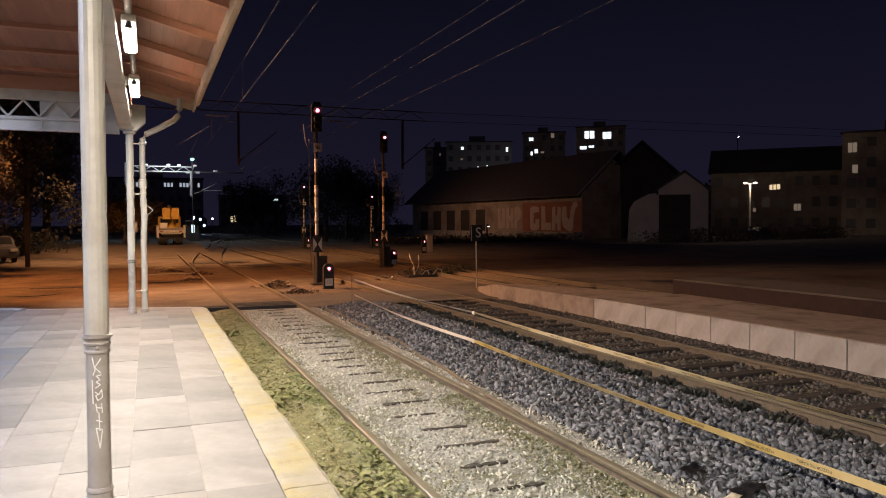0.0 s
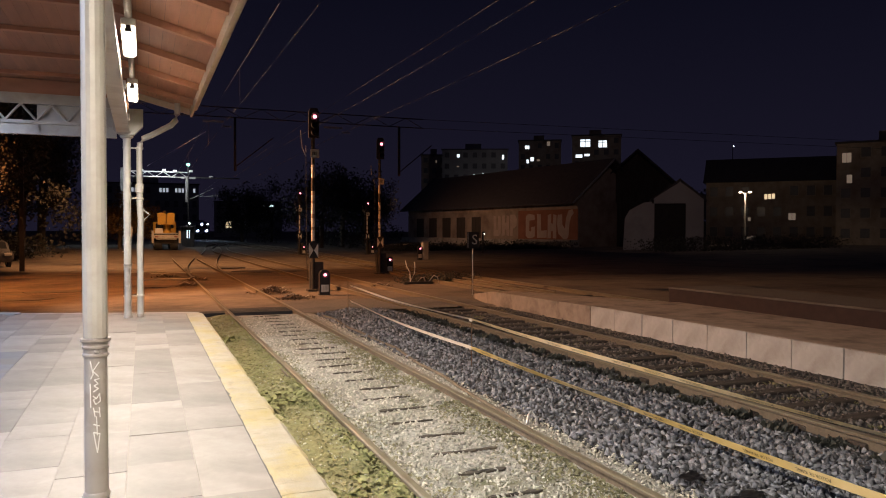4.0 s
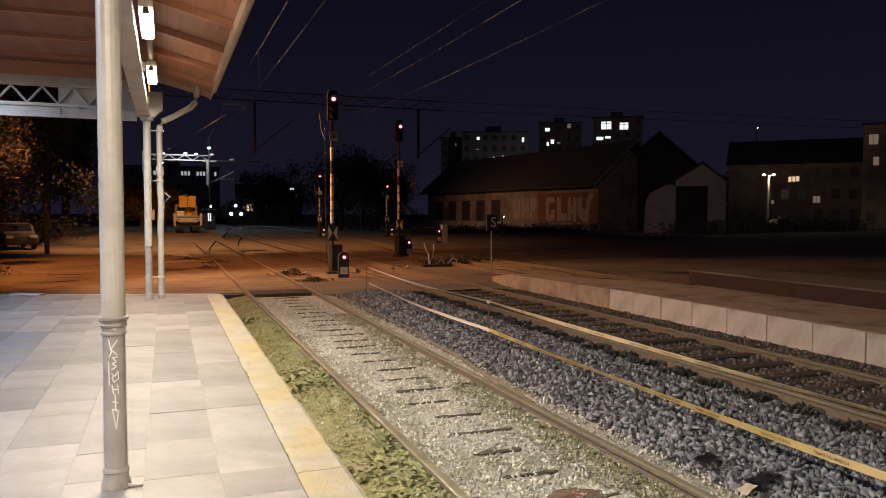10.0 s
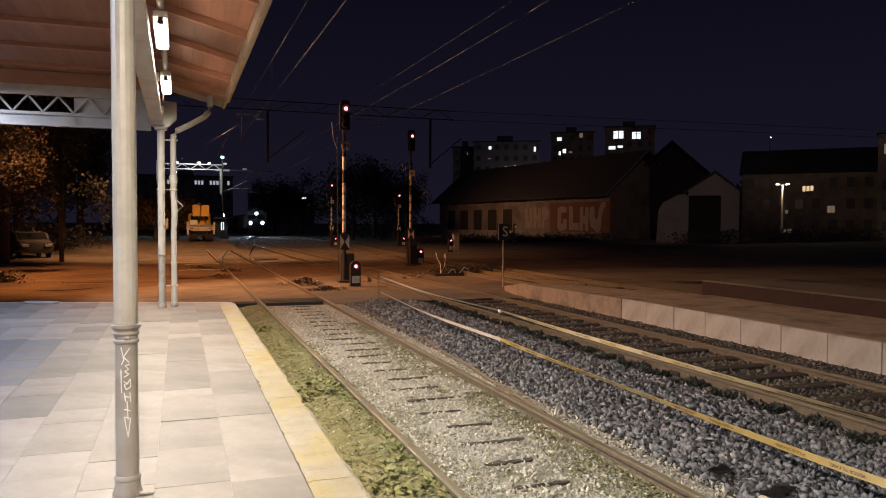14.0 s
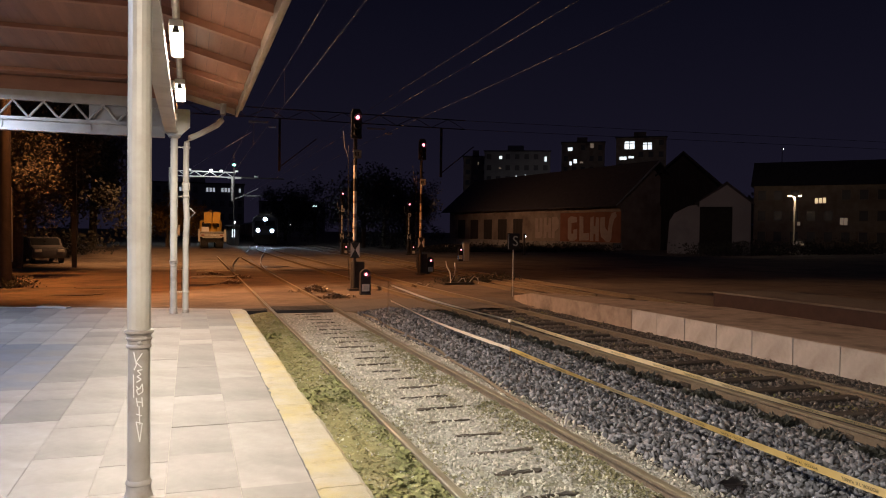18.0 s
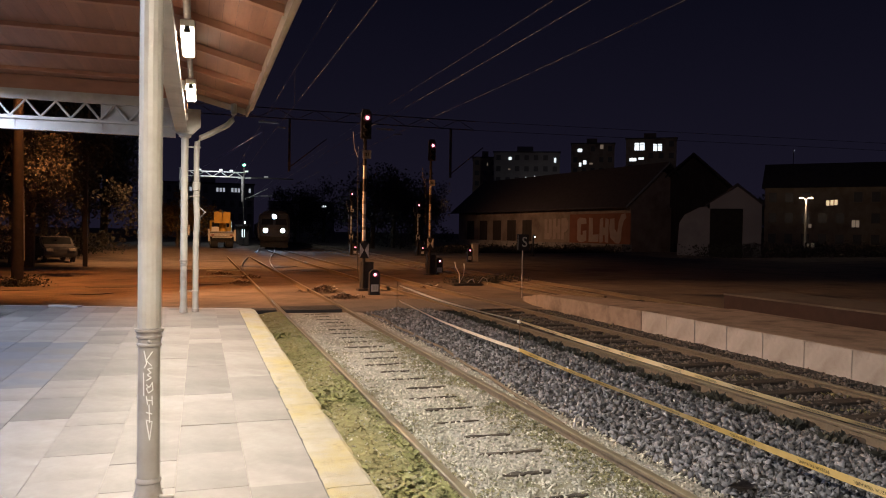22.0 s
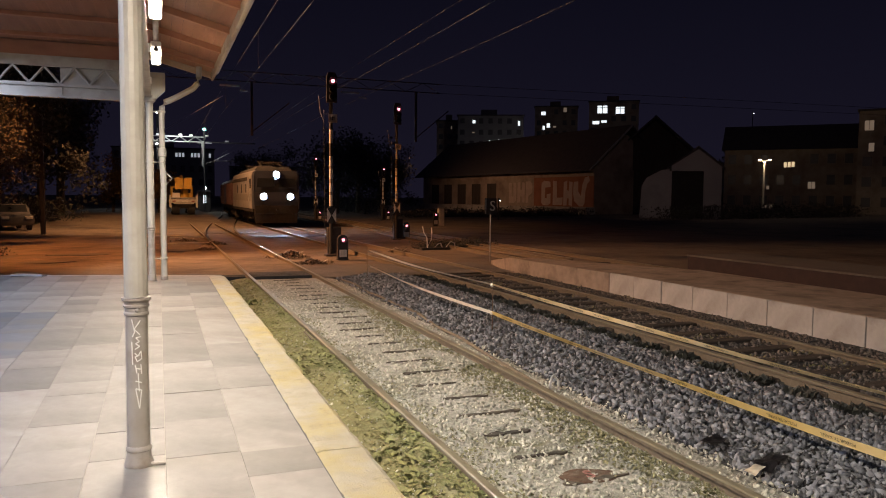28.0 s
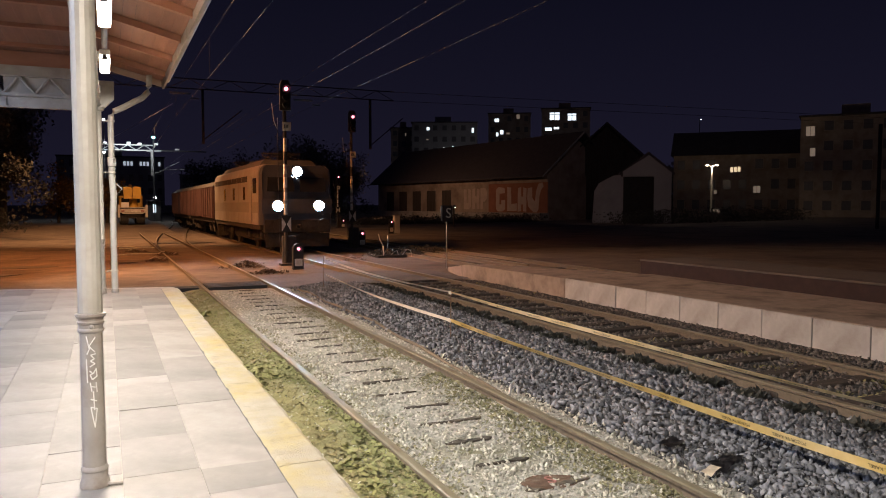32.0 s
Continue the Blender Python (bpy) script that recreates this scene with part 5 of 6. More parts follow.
for x, z in ((2.65, 5.04), (11.6, 5.04)):
    part("drop_post", boxm(x - 0.06, x + 0.06, 39.94, 40.06, z, 7.8), M["gantry"], g2)
    part("drop_arm", cylm((x, 40.0, z + 0.2), (x + 1.95, 40.0, z + 1.8), 0.03, seg=6), M["gantry"], g2)
for x in (0.75, 7.0):
    part("insulator", boxm(x + 0.3, x + 1.3, 39.85, 39.95, 7.5, 7.58), M["galv"], g2)
    part("insulator", boxm(x + 1.3, x + 1.7, 39.85, 39.95, 7.28, 7.34), M["galv"], g2)
for (x0, z0), (x1, z1), name in (((0.75, 5.5), (0.9, 5.6), "contact wire"), ((3.82, 5.5), (3.9, 5.6), "feeder wire"), ((5.15, 5.5), (5.2, 5.6), "contact wire"), ((0.75, 6.5), (0.8, 6.6), "carrier wire"), ((5.15, 6.8), (5.2, 6.9), "carrier wire")):
    pts = [(x0 + (x1 - x0) * k / 30, -8 + 103 * k / 30, z0 + (z1 - z0) * k / 30 - 0.12 * math.sin(k / 30 * math.pi * 2.5) ** 2) for k in range(31)]
    tagged(part("overhead_wire", sweep(pts, 0.005 if x0 > 3 else 0.004, 5), M["wire"]), "thin overhead " + name, "wire", "overhead wires")
for y in (22, 33, 48, 60):
    tagged(part("dropper_wire", cylm((0.78, y, 5.5), (0.78, y, 6.5), 0.006, seg=5), M["wire"]), "thin dropper between overhead wires", "wire", "dropper wires")
tagged(part("guy_wire", sweep([(-1.4, 94.9, 9.4), (0.1, 62, 7.85), (1.2, 40, 6.9)], 0.013, 5), M["galv"]), "sloping stay wire of the gantry", "wire")

# far lamps of the yard
for x, y, z, mt, lab, r in ((-1.98, 95, 11.6, "far_white", "far white yard lamp on a pole", 0.22), (-2.04, 94.5, 7.86, "far_white", "far white yard lamp on a pole", 0.2), (3.3, 94.6, 9.75, "far_green", "far greenish flood lamp on the gantry", 0.28),
                            (9.8, 150, 3.1, "far_white", "far white yard lamp beyond the train", 0.25), (6.39, 150, 3.35, "far_white", "far white yard lamp beyond the train", 0.25), (17.1, 150, 3.1, "far_white", "far white yard lamp beyond the train", 0.2), (26.26, 60.0, 1.6, "far_white", "small white lamp in the yard", 0.07), (110.6, 120.0, 19.4, "far_white", "far white lamp on a tall pole", 0.16)):
    t = thing("yard_lamp", pose(x, y, -0.1), lab, "lamp", "yard lamps")
    part("pole", cylm((0, 0.3, 0), (0, 0.3, z + 0.3), 0.07, seg=8), M["steel_dark"], t)
    part("head", boxm(-r, r, 0.05, 0.35, z + 0.1, z + 0.32, bevel=0.03), M["steel_dark"], t)
    bm = bmesh.new()
    bmesh.ops.create_uvsphere(bm, u_segments=10, v_segments=6, radius=r * 0.75, matrix=Matrix.Diagonal((1, 0.6, 0.7, 1)))
    part("bulb", bm, M[mt], t, at=pose(0, 0, z + 0.1))


hut = thing("signal_hut", pose(3.3, 95.6, -0.12), "small grey trackside hut with a lit white doorway", "hut")
part("body", boxm(-0.7, 0.7, 0, 1.6, 0, 2.4, bevel=0.03), M["dark_boards"], hut, "dark board wall")
part("roof", boxm(-0.85, 0.85, -0.2, 1.8, 2.401, 2.55, bevel=0.02), M["roof_dark"], hut)
part("door", boxm(-0.16, 0.18, -0.03, -0.002, 1.05, 2.0), M["window_white"], hut, "lit white door pane")
hl_bulb = bmesh.new()
bmesh.ops.create_uvsphere(hl_bulb, u_segments=10, v_segments=6, radius=0.13)
part("door_lamp", hl_bulb, M["far_white"], hut, "small white lamp", at=pose(0.1, -0.3, 2.85))
part("lamp_arm", cylm((0.1, -0.3, 2.85), (0.1, 0.1, 2.56), 0.03, seg=6), M["steel_dark"], hut)


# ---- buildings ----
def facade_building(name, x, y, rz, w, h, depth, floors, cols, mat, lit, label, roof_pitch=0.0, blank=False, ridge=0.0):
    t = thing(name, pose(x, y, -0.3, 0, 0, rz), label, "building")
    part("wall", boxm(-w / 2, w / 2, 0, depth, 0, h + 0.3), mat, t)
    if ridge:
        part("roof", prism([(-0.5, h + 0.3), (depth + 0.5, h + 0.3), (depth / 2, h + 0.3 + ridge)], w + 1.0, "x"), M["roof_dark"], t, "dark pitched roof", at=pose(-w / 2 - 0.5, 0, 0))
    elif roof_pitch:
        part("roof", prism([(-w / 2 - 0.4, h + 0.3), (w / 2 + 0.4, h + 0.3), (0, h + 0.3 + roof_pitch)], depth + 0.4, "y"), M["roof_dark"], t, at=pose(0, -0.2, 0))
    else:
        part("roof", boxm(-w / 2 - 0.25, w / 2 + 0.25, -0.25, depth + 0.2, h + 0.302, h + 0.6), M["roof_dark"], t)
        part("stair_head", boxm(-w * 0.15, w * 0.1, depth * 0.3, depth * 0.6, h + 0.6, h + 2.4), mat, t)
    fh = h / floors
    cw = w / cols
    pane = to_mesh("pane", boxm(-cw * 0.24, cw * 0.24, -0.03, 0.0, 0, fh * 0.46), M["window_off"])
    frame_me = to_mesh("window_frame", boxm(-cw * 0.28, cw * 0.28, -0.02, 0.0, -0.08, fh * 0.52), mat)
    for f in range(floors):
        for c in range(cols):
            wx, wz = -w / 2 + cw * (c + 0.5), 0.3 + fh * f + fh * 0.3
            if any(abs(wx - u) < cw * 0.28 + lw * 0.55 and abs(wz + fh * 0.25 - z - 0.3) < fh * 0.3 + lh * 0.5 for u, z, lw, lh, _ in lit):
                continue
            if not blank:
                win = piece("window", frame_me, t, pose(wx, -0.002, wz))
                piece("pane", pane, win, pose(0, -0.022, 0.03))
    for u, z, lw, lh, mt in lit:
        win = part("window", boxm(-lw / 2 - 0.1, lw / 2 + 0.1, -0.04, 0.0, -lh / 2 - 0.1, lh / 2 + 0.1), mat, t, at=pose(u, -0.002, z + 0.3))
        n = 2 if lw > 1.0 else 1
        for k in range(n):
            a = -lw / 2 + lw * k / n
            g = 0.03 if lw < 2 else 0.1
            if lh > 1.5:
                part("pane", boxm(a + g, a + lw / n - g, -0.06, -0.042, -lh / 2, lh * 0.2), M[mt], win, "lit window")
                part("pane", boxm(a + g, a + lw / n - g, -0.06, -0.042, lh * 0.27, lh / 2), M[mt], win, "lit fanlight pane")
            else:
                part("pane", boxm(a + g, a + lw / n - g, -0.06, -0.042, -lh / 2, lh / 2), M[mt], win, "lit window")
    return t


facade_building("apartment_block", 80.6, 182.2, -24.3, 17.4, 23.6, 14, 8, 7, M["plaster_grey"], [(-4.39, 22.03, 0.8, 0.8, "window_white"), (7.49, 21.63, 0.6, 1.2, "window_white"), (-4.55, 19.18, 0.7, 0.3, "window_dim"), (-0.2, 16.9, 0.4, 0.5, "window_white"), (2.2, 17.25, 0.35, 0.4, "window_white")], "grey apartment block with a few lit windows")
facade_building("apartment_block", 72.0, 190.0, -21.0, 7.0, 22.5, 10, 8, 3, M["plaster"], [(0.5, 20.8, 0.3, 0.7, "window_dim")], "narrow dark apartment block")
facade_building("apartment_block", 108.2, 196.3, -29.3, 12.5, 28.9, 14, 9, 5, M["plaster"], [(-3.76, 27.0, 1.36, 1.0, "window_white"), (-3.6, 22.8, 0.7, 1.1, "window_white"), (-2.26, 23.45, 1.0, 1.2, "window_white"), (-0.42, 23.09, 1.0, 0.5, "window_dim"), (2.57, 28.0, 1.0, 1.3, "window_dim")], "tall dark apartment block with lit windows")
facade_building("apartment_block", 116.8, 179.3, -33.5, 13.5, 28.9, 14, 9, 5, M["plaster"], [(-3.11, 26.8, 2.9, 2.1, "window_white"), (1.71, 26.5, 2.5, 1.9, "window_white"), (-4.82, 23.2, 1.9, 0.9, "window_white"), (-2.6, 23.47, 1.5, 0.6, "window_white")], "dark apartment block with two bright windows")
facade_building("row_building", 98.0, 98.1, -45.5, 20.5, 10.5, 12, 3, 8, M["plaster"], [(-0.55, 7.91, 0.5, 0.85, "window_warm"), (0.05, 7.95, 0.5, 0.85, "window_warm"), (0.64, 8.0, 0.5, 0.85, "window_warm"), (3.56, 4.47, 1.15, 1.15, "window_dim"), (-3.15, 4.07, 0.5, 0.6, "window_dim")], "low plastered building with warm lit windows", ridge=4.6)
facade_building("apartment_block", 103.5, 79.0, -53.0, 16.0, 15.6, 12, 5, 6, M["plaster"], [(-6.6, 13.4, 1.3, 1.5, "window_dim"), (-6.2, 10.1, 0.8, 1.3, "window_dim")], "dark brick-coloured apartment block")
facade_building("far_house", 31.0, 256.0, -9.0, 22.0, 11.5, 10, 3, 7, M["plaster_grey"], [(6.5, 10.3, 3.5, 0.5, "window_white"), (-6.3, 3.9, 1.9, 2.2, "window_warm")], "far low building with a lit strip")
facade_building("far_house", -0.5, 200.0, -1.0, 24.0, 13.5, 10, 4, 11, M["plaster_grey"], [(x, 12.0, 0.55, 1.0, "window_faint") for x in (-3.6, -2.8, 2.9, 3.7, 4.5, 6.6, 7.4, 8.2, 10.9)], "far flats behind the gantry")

# long freight shed along the yard
shed = thing("freight_shed", pose(50.4, 83.3, -0.3, 0, 0, 98.4), "long old freight shed with painted wall and dark roof", "shed")
SL, SE = 47.0, 5.95
part("wall", boxm(0, SL, -11.5, 0, 0, SE), M["plaster"], shed)
part("plinth_dock", boxm(-0.5, SL, 0.002, 1.6, 0, 1.05, bevel=0.03), M["concrete"], shed, "low loading dock")
part("roof", prism([(1.4, SE - 0.25), (-5.7, SE + 5.7), (-12.8, SE - 0.25), (-12.8, SE - 0.1), (-5.7, SE + 5.95), (1.4, SE - 0.1)], SL + 1.6, "x"), M["roof_dark"], shed, at=pose(-0.8, 0, 0))
part("gable", prism([(-11.5, SE), (0, SE), (-5.75, SE + 4.7)], SL - 0.2, "x"), M["plaster"], shed, at=pose(0.1, 0, 0))
for k in range(5):
    u = 24.0 + 4.6 * k
    d = part("shed_door", boxm(u - 1.3, u + 1.3, 0.0, 0.04, 1.1, 4.4), M["dark_boards"], shed, "dark sliding door")
part("painted_panel", boxm(-0.2, 12.8, 0.0, 0.03, 1.1, 5.1), M["graffiti_rust"], shed, "rust-red painted wall panel")


def blob_letter(u, z0, z1, w, kind, parent):
    h = z1 - z0
    shapes = {0: [(-.5, .1), (-.5, .9), (-.2, 1), (.45, .95), (.5, .75), (-.1, .72), (-.12, .3), (.1, .28), (.1, .45), (.5, .48), (.5, .08), (.2, 0), (-.3, 0)], 1: [(-.45, 0), (-.45, 1), (-.1, .97), (-.1, .3), (.12, .3), (.12, 1), (.48, .96), (.48, .1), (.2, -.02)],
              2: [(-.3, 0), (-.25, 1), (.25, 1), (.3, .02)], 3: [(-.4, 0), (-.4, 1), (-.05, .98), (-.02, .3), (.5, .32), (.48, .02)], 4: [(-.5, 1), (-.12, 1), (0, .68), (.15, 1), (.5, .98), (.2, .45), (.18, 0), (-.15, 0), (-.17, .45)],
              5: [(-.45, 0), (-.42, .95), (-.1, 1), (-.08, .62), (.1, .6), (.14, .98), (.46, .94), (.44, 0), (.12, .02), (.1, .3), (-.08, .3), (-.1, .02)],
              6: [(-.1, 0), (-.42, .18), (-.5, .5), (-.46, .84), (-.2, .86), (-.18, .5), (-.02, .36), (.06, .74), (.2, .98), (.42, 1.02), (.5, .88), (.34, .76), (.24, .5), (.2, .1), (.1, 0)],
              7: [(-.45, 0), (-.45, 1), (.2, 1), (.46, .82), (.44, .5), (.15, .36), (-.08, .34), (-.1, 0)]}
    pts = [(u - p * w, z0 + q * h) for p, q in shapes[kind]]
    part("graffiti_letter", prism(pts, 0.012, "y"), M["graffiti"], parent, "pale graffiti paint", at=pose(0, 0.032, 0))


for u, w, z0, z1, kd in ((9.94, 2.1, 1.2, 4.65, 0), (7.4, 2.4, 1.25, 4.6, 3), (5.1, 2.1, 1.2, 4.55, 5), (2.3, 3.4, 1.15, 5.0, 6), (18.2, 2.0, 1.5, 4.5, 1), (16.0, 2.1, 1.5, 4.6, 5), (14.0, 1.8, 1.5, 4.6, 7)):
    blob_letter(u, z0, z1, w, kd, shed)
part("eave_board", boxm(-0.2, SL - 0.3, 0.032, 0.06, 5.12, 5.5), M["plaster"], shed, "pale band under the eave")
part("verge_board", prism([(1.4, SE - 0.3), (-5.7, SE + 5.65), (-5.7, SE + 5.97), (1.4, SE - 0.06)], 0.05, "x"), M["plaster_grey"], shed, "pale verge of the gable", at=pose(-0.86, 0, 0))

# gabled shed front with a tall doorway
gs = thing("gabled_shed", pose(51.45, 64.8, -0.3, 0, 0, -36), "old pale gabled shed with a tall near-black panel in place of the unlit doorway depth and low annexe", "shed")
part("front_wall", prism([(0.75, 0), (2.55, 0), (2.55, 5.6), (0.15, 7.5), (-2.55, 5.75), (-2.55, 5.2), (0.75, 5.2)], 0.5, "y"), M["plaster_grey"], gs, "pale plastered gable")
part("door_jamb", boxm(-2.75, -2.5, 0.02, 0.5, 0, 5.2), M["plaster_grey"], gs)
# flat panel, its colour standing in for the darkness inside the opening
part("doorway_recess", boxm(-2.5, 0.75, 0.45, 0.6, 0, 5.2), M["doorway_shade"], gs, "near-black panel in place of the unlit doorway depth")
part("annexe", prism([(-5.8, 0), (-2.751, 0), (-2.751, 5.4), (-3.6, 5.3), (-5.1, 4.5), (-5.6, 3.6)], 6.0, "y"), M["plaster_grey"], gs, "low pale annexe", at=pose(0, 0.1, 0))
part("body", boxm(-2.5, 2.5, 0.62, 18, 0, 5.2), M["plaster"], gs)
part("roof", prism([(-2.9, 5.45), (0.15, 7.62), (2.9, 5.35), (2.9, 5.6), (0.15, 7.9), (-2.9, 5.7)], 18.0, "y"), M["roof_dark"], gs, "dark tiled roof", at=pose(0, 0.35, 0))
hb = thing("high_shed", pose(59.5, 83.0, -0.3, 0, 0, -30), "tall dark gabled shed behind", "shed")
part("wall", boxm(-5.6, 5.6, 0, 25, 0, 7.5), M["dark_boards"], hb)
part("gable", prism([(-5.6, 7.5), (5.6, 7.5), (0, 12.6)], 0.4, "y"), M["dark_boards"], hb)
part("roof", prism([(-6.4, 7.2), (0, 12.9), (6.4, 7.2), (6.4, 7.5), (0, 13.2), (-6.4, 7.5)], 26, "y"), M["roof_dark"], hb, at=pose(0, -0.6, 0))

# twin street lamp
sl = thing("street_lamp", pose(76.2, 81.0, -0.3), "lit twin-armed street lamp on a pale pole", "street lamp")
part("pole", cylm((0, 0, 0), (0, 0, 7.6), 0.16, 0.11, seg=10), M["galv"], sl)
for s in (-1, 1):
    part("arm", cylm((0, 0, 7.5), (s * 0.5, -s * 0.4, 7.75), 0.06, seg=8), M["galv"], sl)
    bm = bmesh.new()
    bmesh.ops.create_uvsphere(bm, u_segments=12, v_segments=8, radius=0.19, matrix=Matrix.Diagonal((1.2, 1.2, 0.6, 1)))
    part("lamp_head", bm, M["lamp_glow"], sl, "glowing lamp head", at=pose(s * 0.5, -s * 0.4, 7.7))


def car(x, y, rz, label, mat):
    t = thing("parked_car", pose(x, y, -0.12, 0, 0, rz), label, "car")
    body = prism([(-2.0, 0.28), (2.0, 0.28), (2.05, 0.62), (1.95, 0.82), (1.1, 0.95), (0.5, 1.38), (-1.1, 1.42), (-1.75, 0.98), (-2.05, 0.85)], 1.66, "y")
    bmesh.ops.bevel(body, geom=body.edges[:], offset=0.07, segments=2, affect="EDGES")
    part("body", body, mat, t, smooth=True, at=pose(0, -0.83, 0))
    part("side_glass", prism([(0.95, 0.96), (0.45, 1.32), (-1.0, 1.35), (-1.5, 0.98)], 1.68, "y"), M["glass"], t, at=pose(0, -0.84, 0))
    part("windscreen", prism([(1.08, 0.97), (0.54, 1.36), (0.50, 1.36), (1.0, 0.97)], 1.4, "y"), M["glass"], t, at=pose(0.03, -0.7, 0))
    for wx in (-1.25, 1.3):
        for wy in (-0.80, 0.62):
            w = part("wheel", cylm((wx, wy, 0.31), (wx, wy + 0.18, 0.31), 0.31, seg=18), M["tyre"], t)
            part("rim", cylm((wx, wy - 0.005, 0.31), (wx, wy + 0.185, 0.31), 0.19, seg=12), M["galv"], w)
    for wy in (-0.55, 0.55):
        part("headlight", boxm(1.93, 2.06, wy - 0.17, wy + 0.17, 0.62, 0.76, bevel=0.02), M["white_plastic"], t)
        part("tail_light", boxm(-2.08, -1.98, wy - 0.15, wy + 0.15, 0.72, 0.86, bevel=0.02), M["red_paint"], t)
    return t


car(-9.6, 46.6, -70, "dark grey parked car under the trees", M["car_paint"])
car(76.0, 79.0, 20, "dark grey parked car under the street lamp", M["car_paint"])


# ---- trees ----
def tree(x, y, h, crown_r, leaf_mat, label, trunk_r=0.22, count=900, leaf=0.34, low=0.25):
    t = thing("tree", pose(x, y, -0.2), label, "tree")
    rng = np.random.default_rng(int(abs(x) * 31 + y * 7))
    bm = sweep([(0, 0, 0), (0.1 * trunk_r, 0, h * 0.2), (0.6 * trunk_r, 0.2 * trunk_r, h * 0.45)], trunk_r, 9)
    tips = []
    for k in range(7):
        a = 2 * math.pi * k / 7 + rng.uniform(-.4, .4)
        z0 = h * rng.uniform(0.22, 0.45)
        tip = (crown_r * 0.7 * math.cos(a), crown_r * 0.7 * math.sin(a), h * rng.uniform(0.5, 0.9))
        mid = (tip[0] * 0.4, tip[1] * 0.4, (z0 + tip[2]) / 2 + 0.1 * h)
        sweep([(0.3 * trunk_r, 0, z0), mid, tip], trunk_r * 0.3, 6, bm)
        tips.append(tip)
    part("trunk", bm, M["bark"], t, "dark bark trunk with limbs", smooth=True)
    clumps = [(np.array(tp) * rng.uniform(0.7, 1.1), crown_r * rng.uniform(0.3, 0.5)) for tp in tips for _ in range(2)]
    clumps += [(np.array([rng.normal() * crown_r * 0.45, rng.normal() * crown_r * 0.45, h * rng.uniform(low, 0.95)]), crown_r * rng.uniform(0.22, 0.45)) for _ in range(12)]
    places = []
    for k in range(count):
        c, r = clumps[rng.integers(0, len(clumps))]
        d = rng.normal(size=3)
        d /= np.linalg.norm(d)
        places.append((leaf * rng.uniform(0.6, 1.3), rand_rot(rng), c + d * r * rng.random() ** 0.5))
    ob = new("crown", leaves_mesh("crown", places, leaf_mat))
    ob.parent = t
    return t


tree(-9.6, 32.5, 12.0, 3.4, M["leaf_brown"], "tree with brownish foliage beside the yard", 0.24, 22000, 0.15, 0.15)
tree(-9.6, 40.0, 13.0, 4.2, M["leaf"], "dark leafy tree beside the yard", 0.3, 16000, 0.2, 0.1)
tree(-12.0, 57.0, 14.0, 4.6, M["leaf"], "dark leafy tree beside the yard", 0.3, 7000, 0.3, 0.05)
tree(-9.2, 66.0, 13.0, 3.6, M["leaf"], "dark leafy tree beside the siding", 0.3, 6000, 0.3, 0.1)
tree(-11.0, 44.0, 12.0, 5.0, M["leaf"], "dark leafy tree beside the yard", 0.3, 7000, 0.28)
tree(-11.8, 50.5, 12.0, 4.0, M["leaf"], "dark leafy tree by the parked car", 0.3, 7000, 0.28)
tree(-14.5, 38.0, 13.0, 5.0, M["leaf"], "dark leafy tree beside the yard", 0.3, 6000, 0.28)
tree(-10.0, 61.5, 10.0, 3.6, M["leaf"], "dark leafy tree by the siding", 0.28, 6000, 0.26)
tree(-3.6, 67.0, 5.2, 2.2, M["leaf_autumn"], "orange autumn tree beside the yellow machine", 0.16, 4500, 0.2)
tree(-1.9, 69.0, 4.6, 1.6, M["leaf_autumn"], "small orange autumn tree", 0.14, 1500, 0.24)
tree(-5.6, 70.0, 4.4, 1.8, M["leaf_autumn"], "low orange autumn tree", 0.14, 1500, 0.24)
for x, y, h, r in ((17.5, 86.0, 9.0, 4.5), (21.5, 92.0, 10.0, 5.0), (26.0, 98.0, 9.0, 5.0), (13.5, 128.0, 9.0, 5.0), (19.0, 132.0, 11.0, 6.0), (30.5, 110.0, 9.5, 5.0)):
    tree(x, y, h, r, M["leaf"], "dark tree behind the signals", 0.28, 4500, 0.34, 0.1)


def hedge(name, x0, y0, x1, y1, h, w, count, label, leaf=0.2):
    rng = np.random.default_rng(5)
    places = []
    for _ in range(count):
        q = rng.random()
        hh = h * (0.55 + 0.45 * noise.noise((q * 9, 1, 2)))
        places.append((leaf * rng.uniform(0.6, 1.4), rand_rot(rng), np.array([x0 + (x1 - x0) * q + rng.normal() * w, y0 + (y1 - y0) * q + rng.normal() * w, abs(rng.random()) * hh - 0.2])))
    tagged(new(name, leaves_mesh(name, places, M["leaf"])), label, "bushes", kind="stuff")


hedge("dark_bushes", 44.0, 60.0, 80.0, 70.0, 2.4, 1.2, 9000, "dark bushes before the low building")
hedge("dark_bushes", 20.0, 70.0, 44.0, 76.0, 1.4, 1.0, 7000, "dark scrub along the shed")
hedge("dark_bushes", -17.0, 44.0, -8.5, 58.0, 2.6, 1.0, 7000, "dark bushes under the trees")
hedge("dark_bushes", 7.4, 26.7, 10.4, 27.9, 0.55, 0.28, 3200, "low dark scrub beside the point levers", 0.08)

hedge("far_dark_trees", 68.0, 112.0, 96.0, 124.0, 14.5, 2.2, 8000, "dark trees behind the sheds and the low building", 0.75)
hedge("far_dark_trees", 98.0, 126.0, 134.0, 106.0, 17.0, 2.5, 8000, "dark trees behind the low building", 0.85)

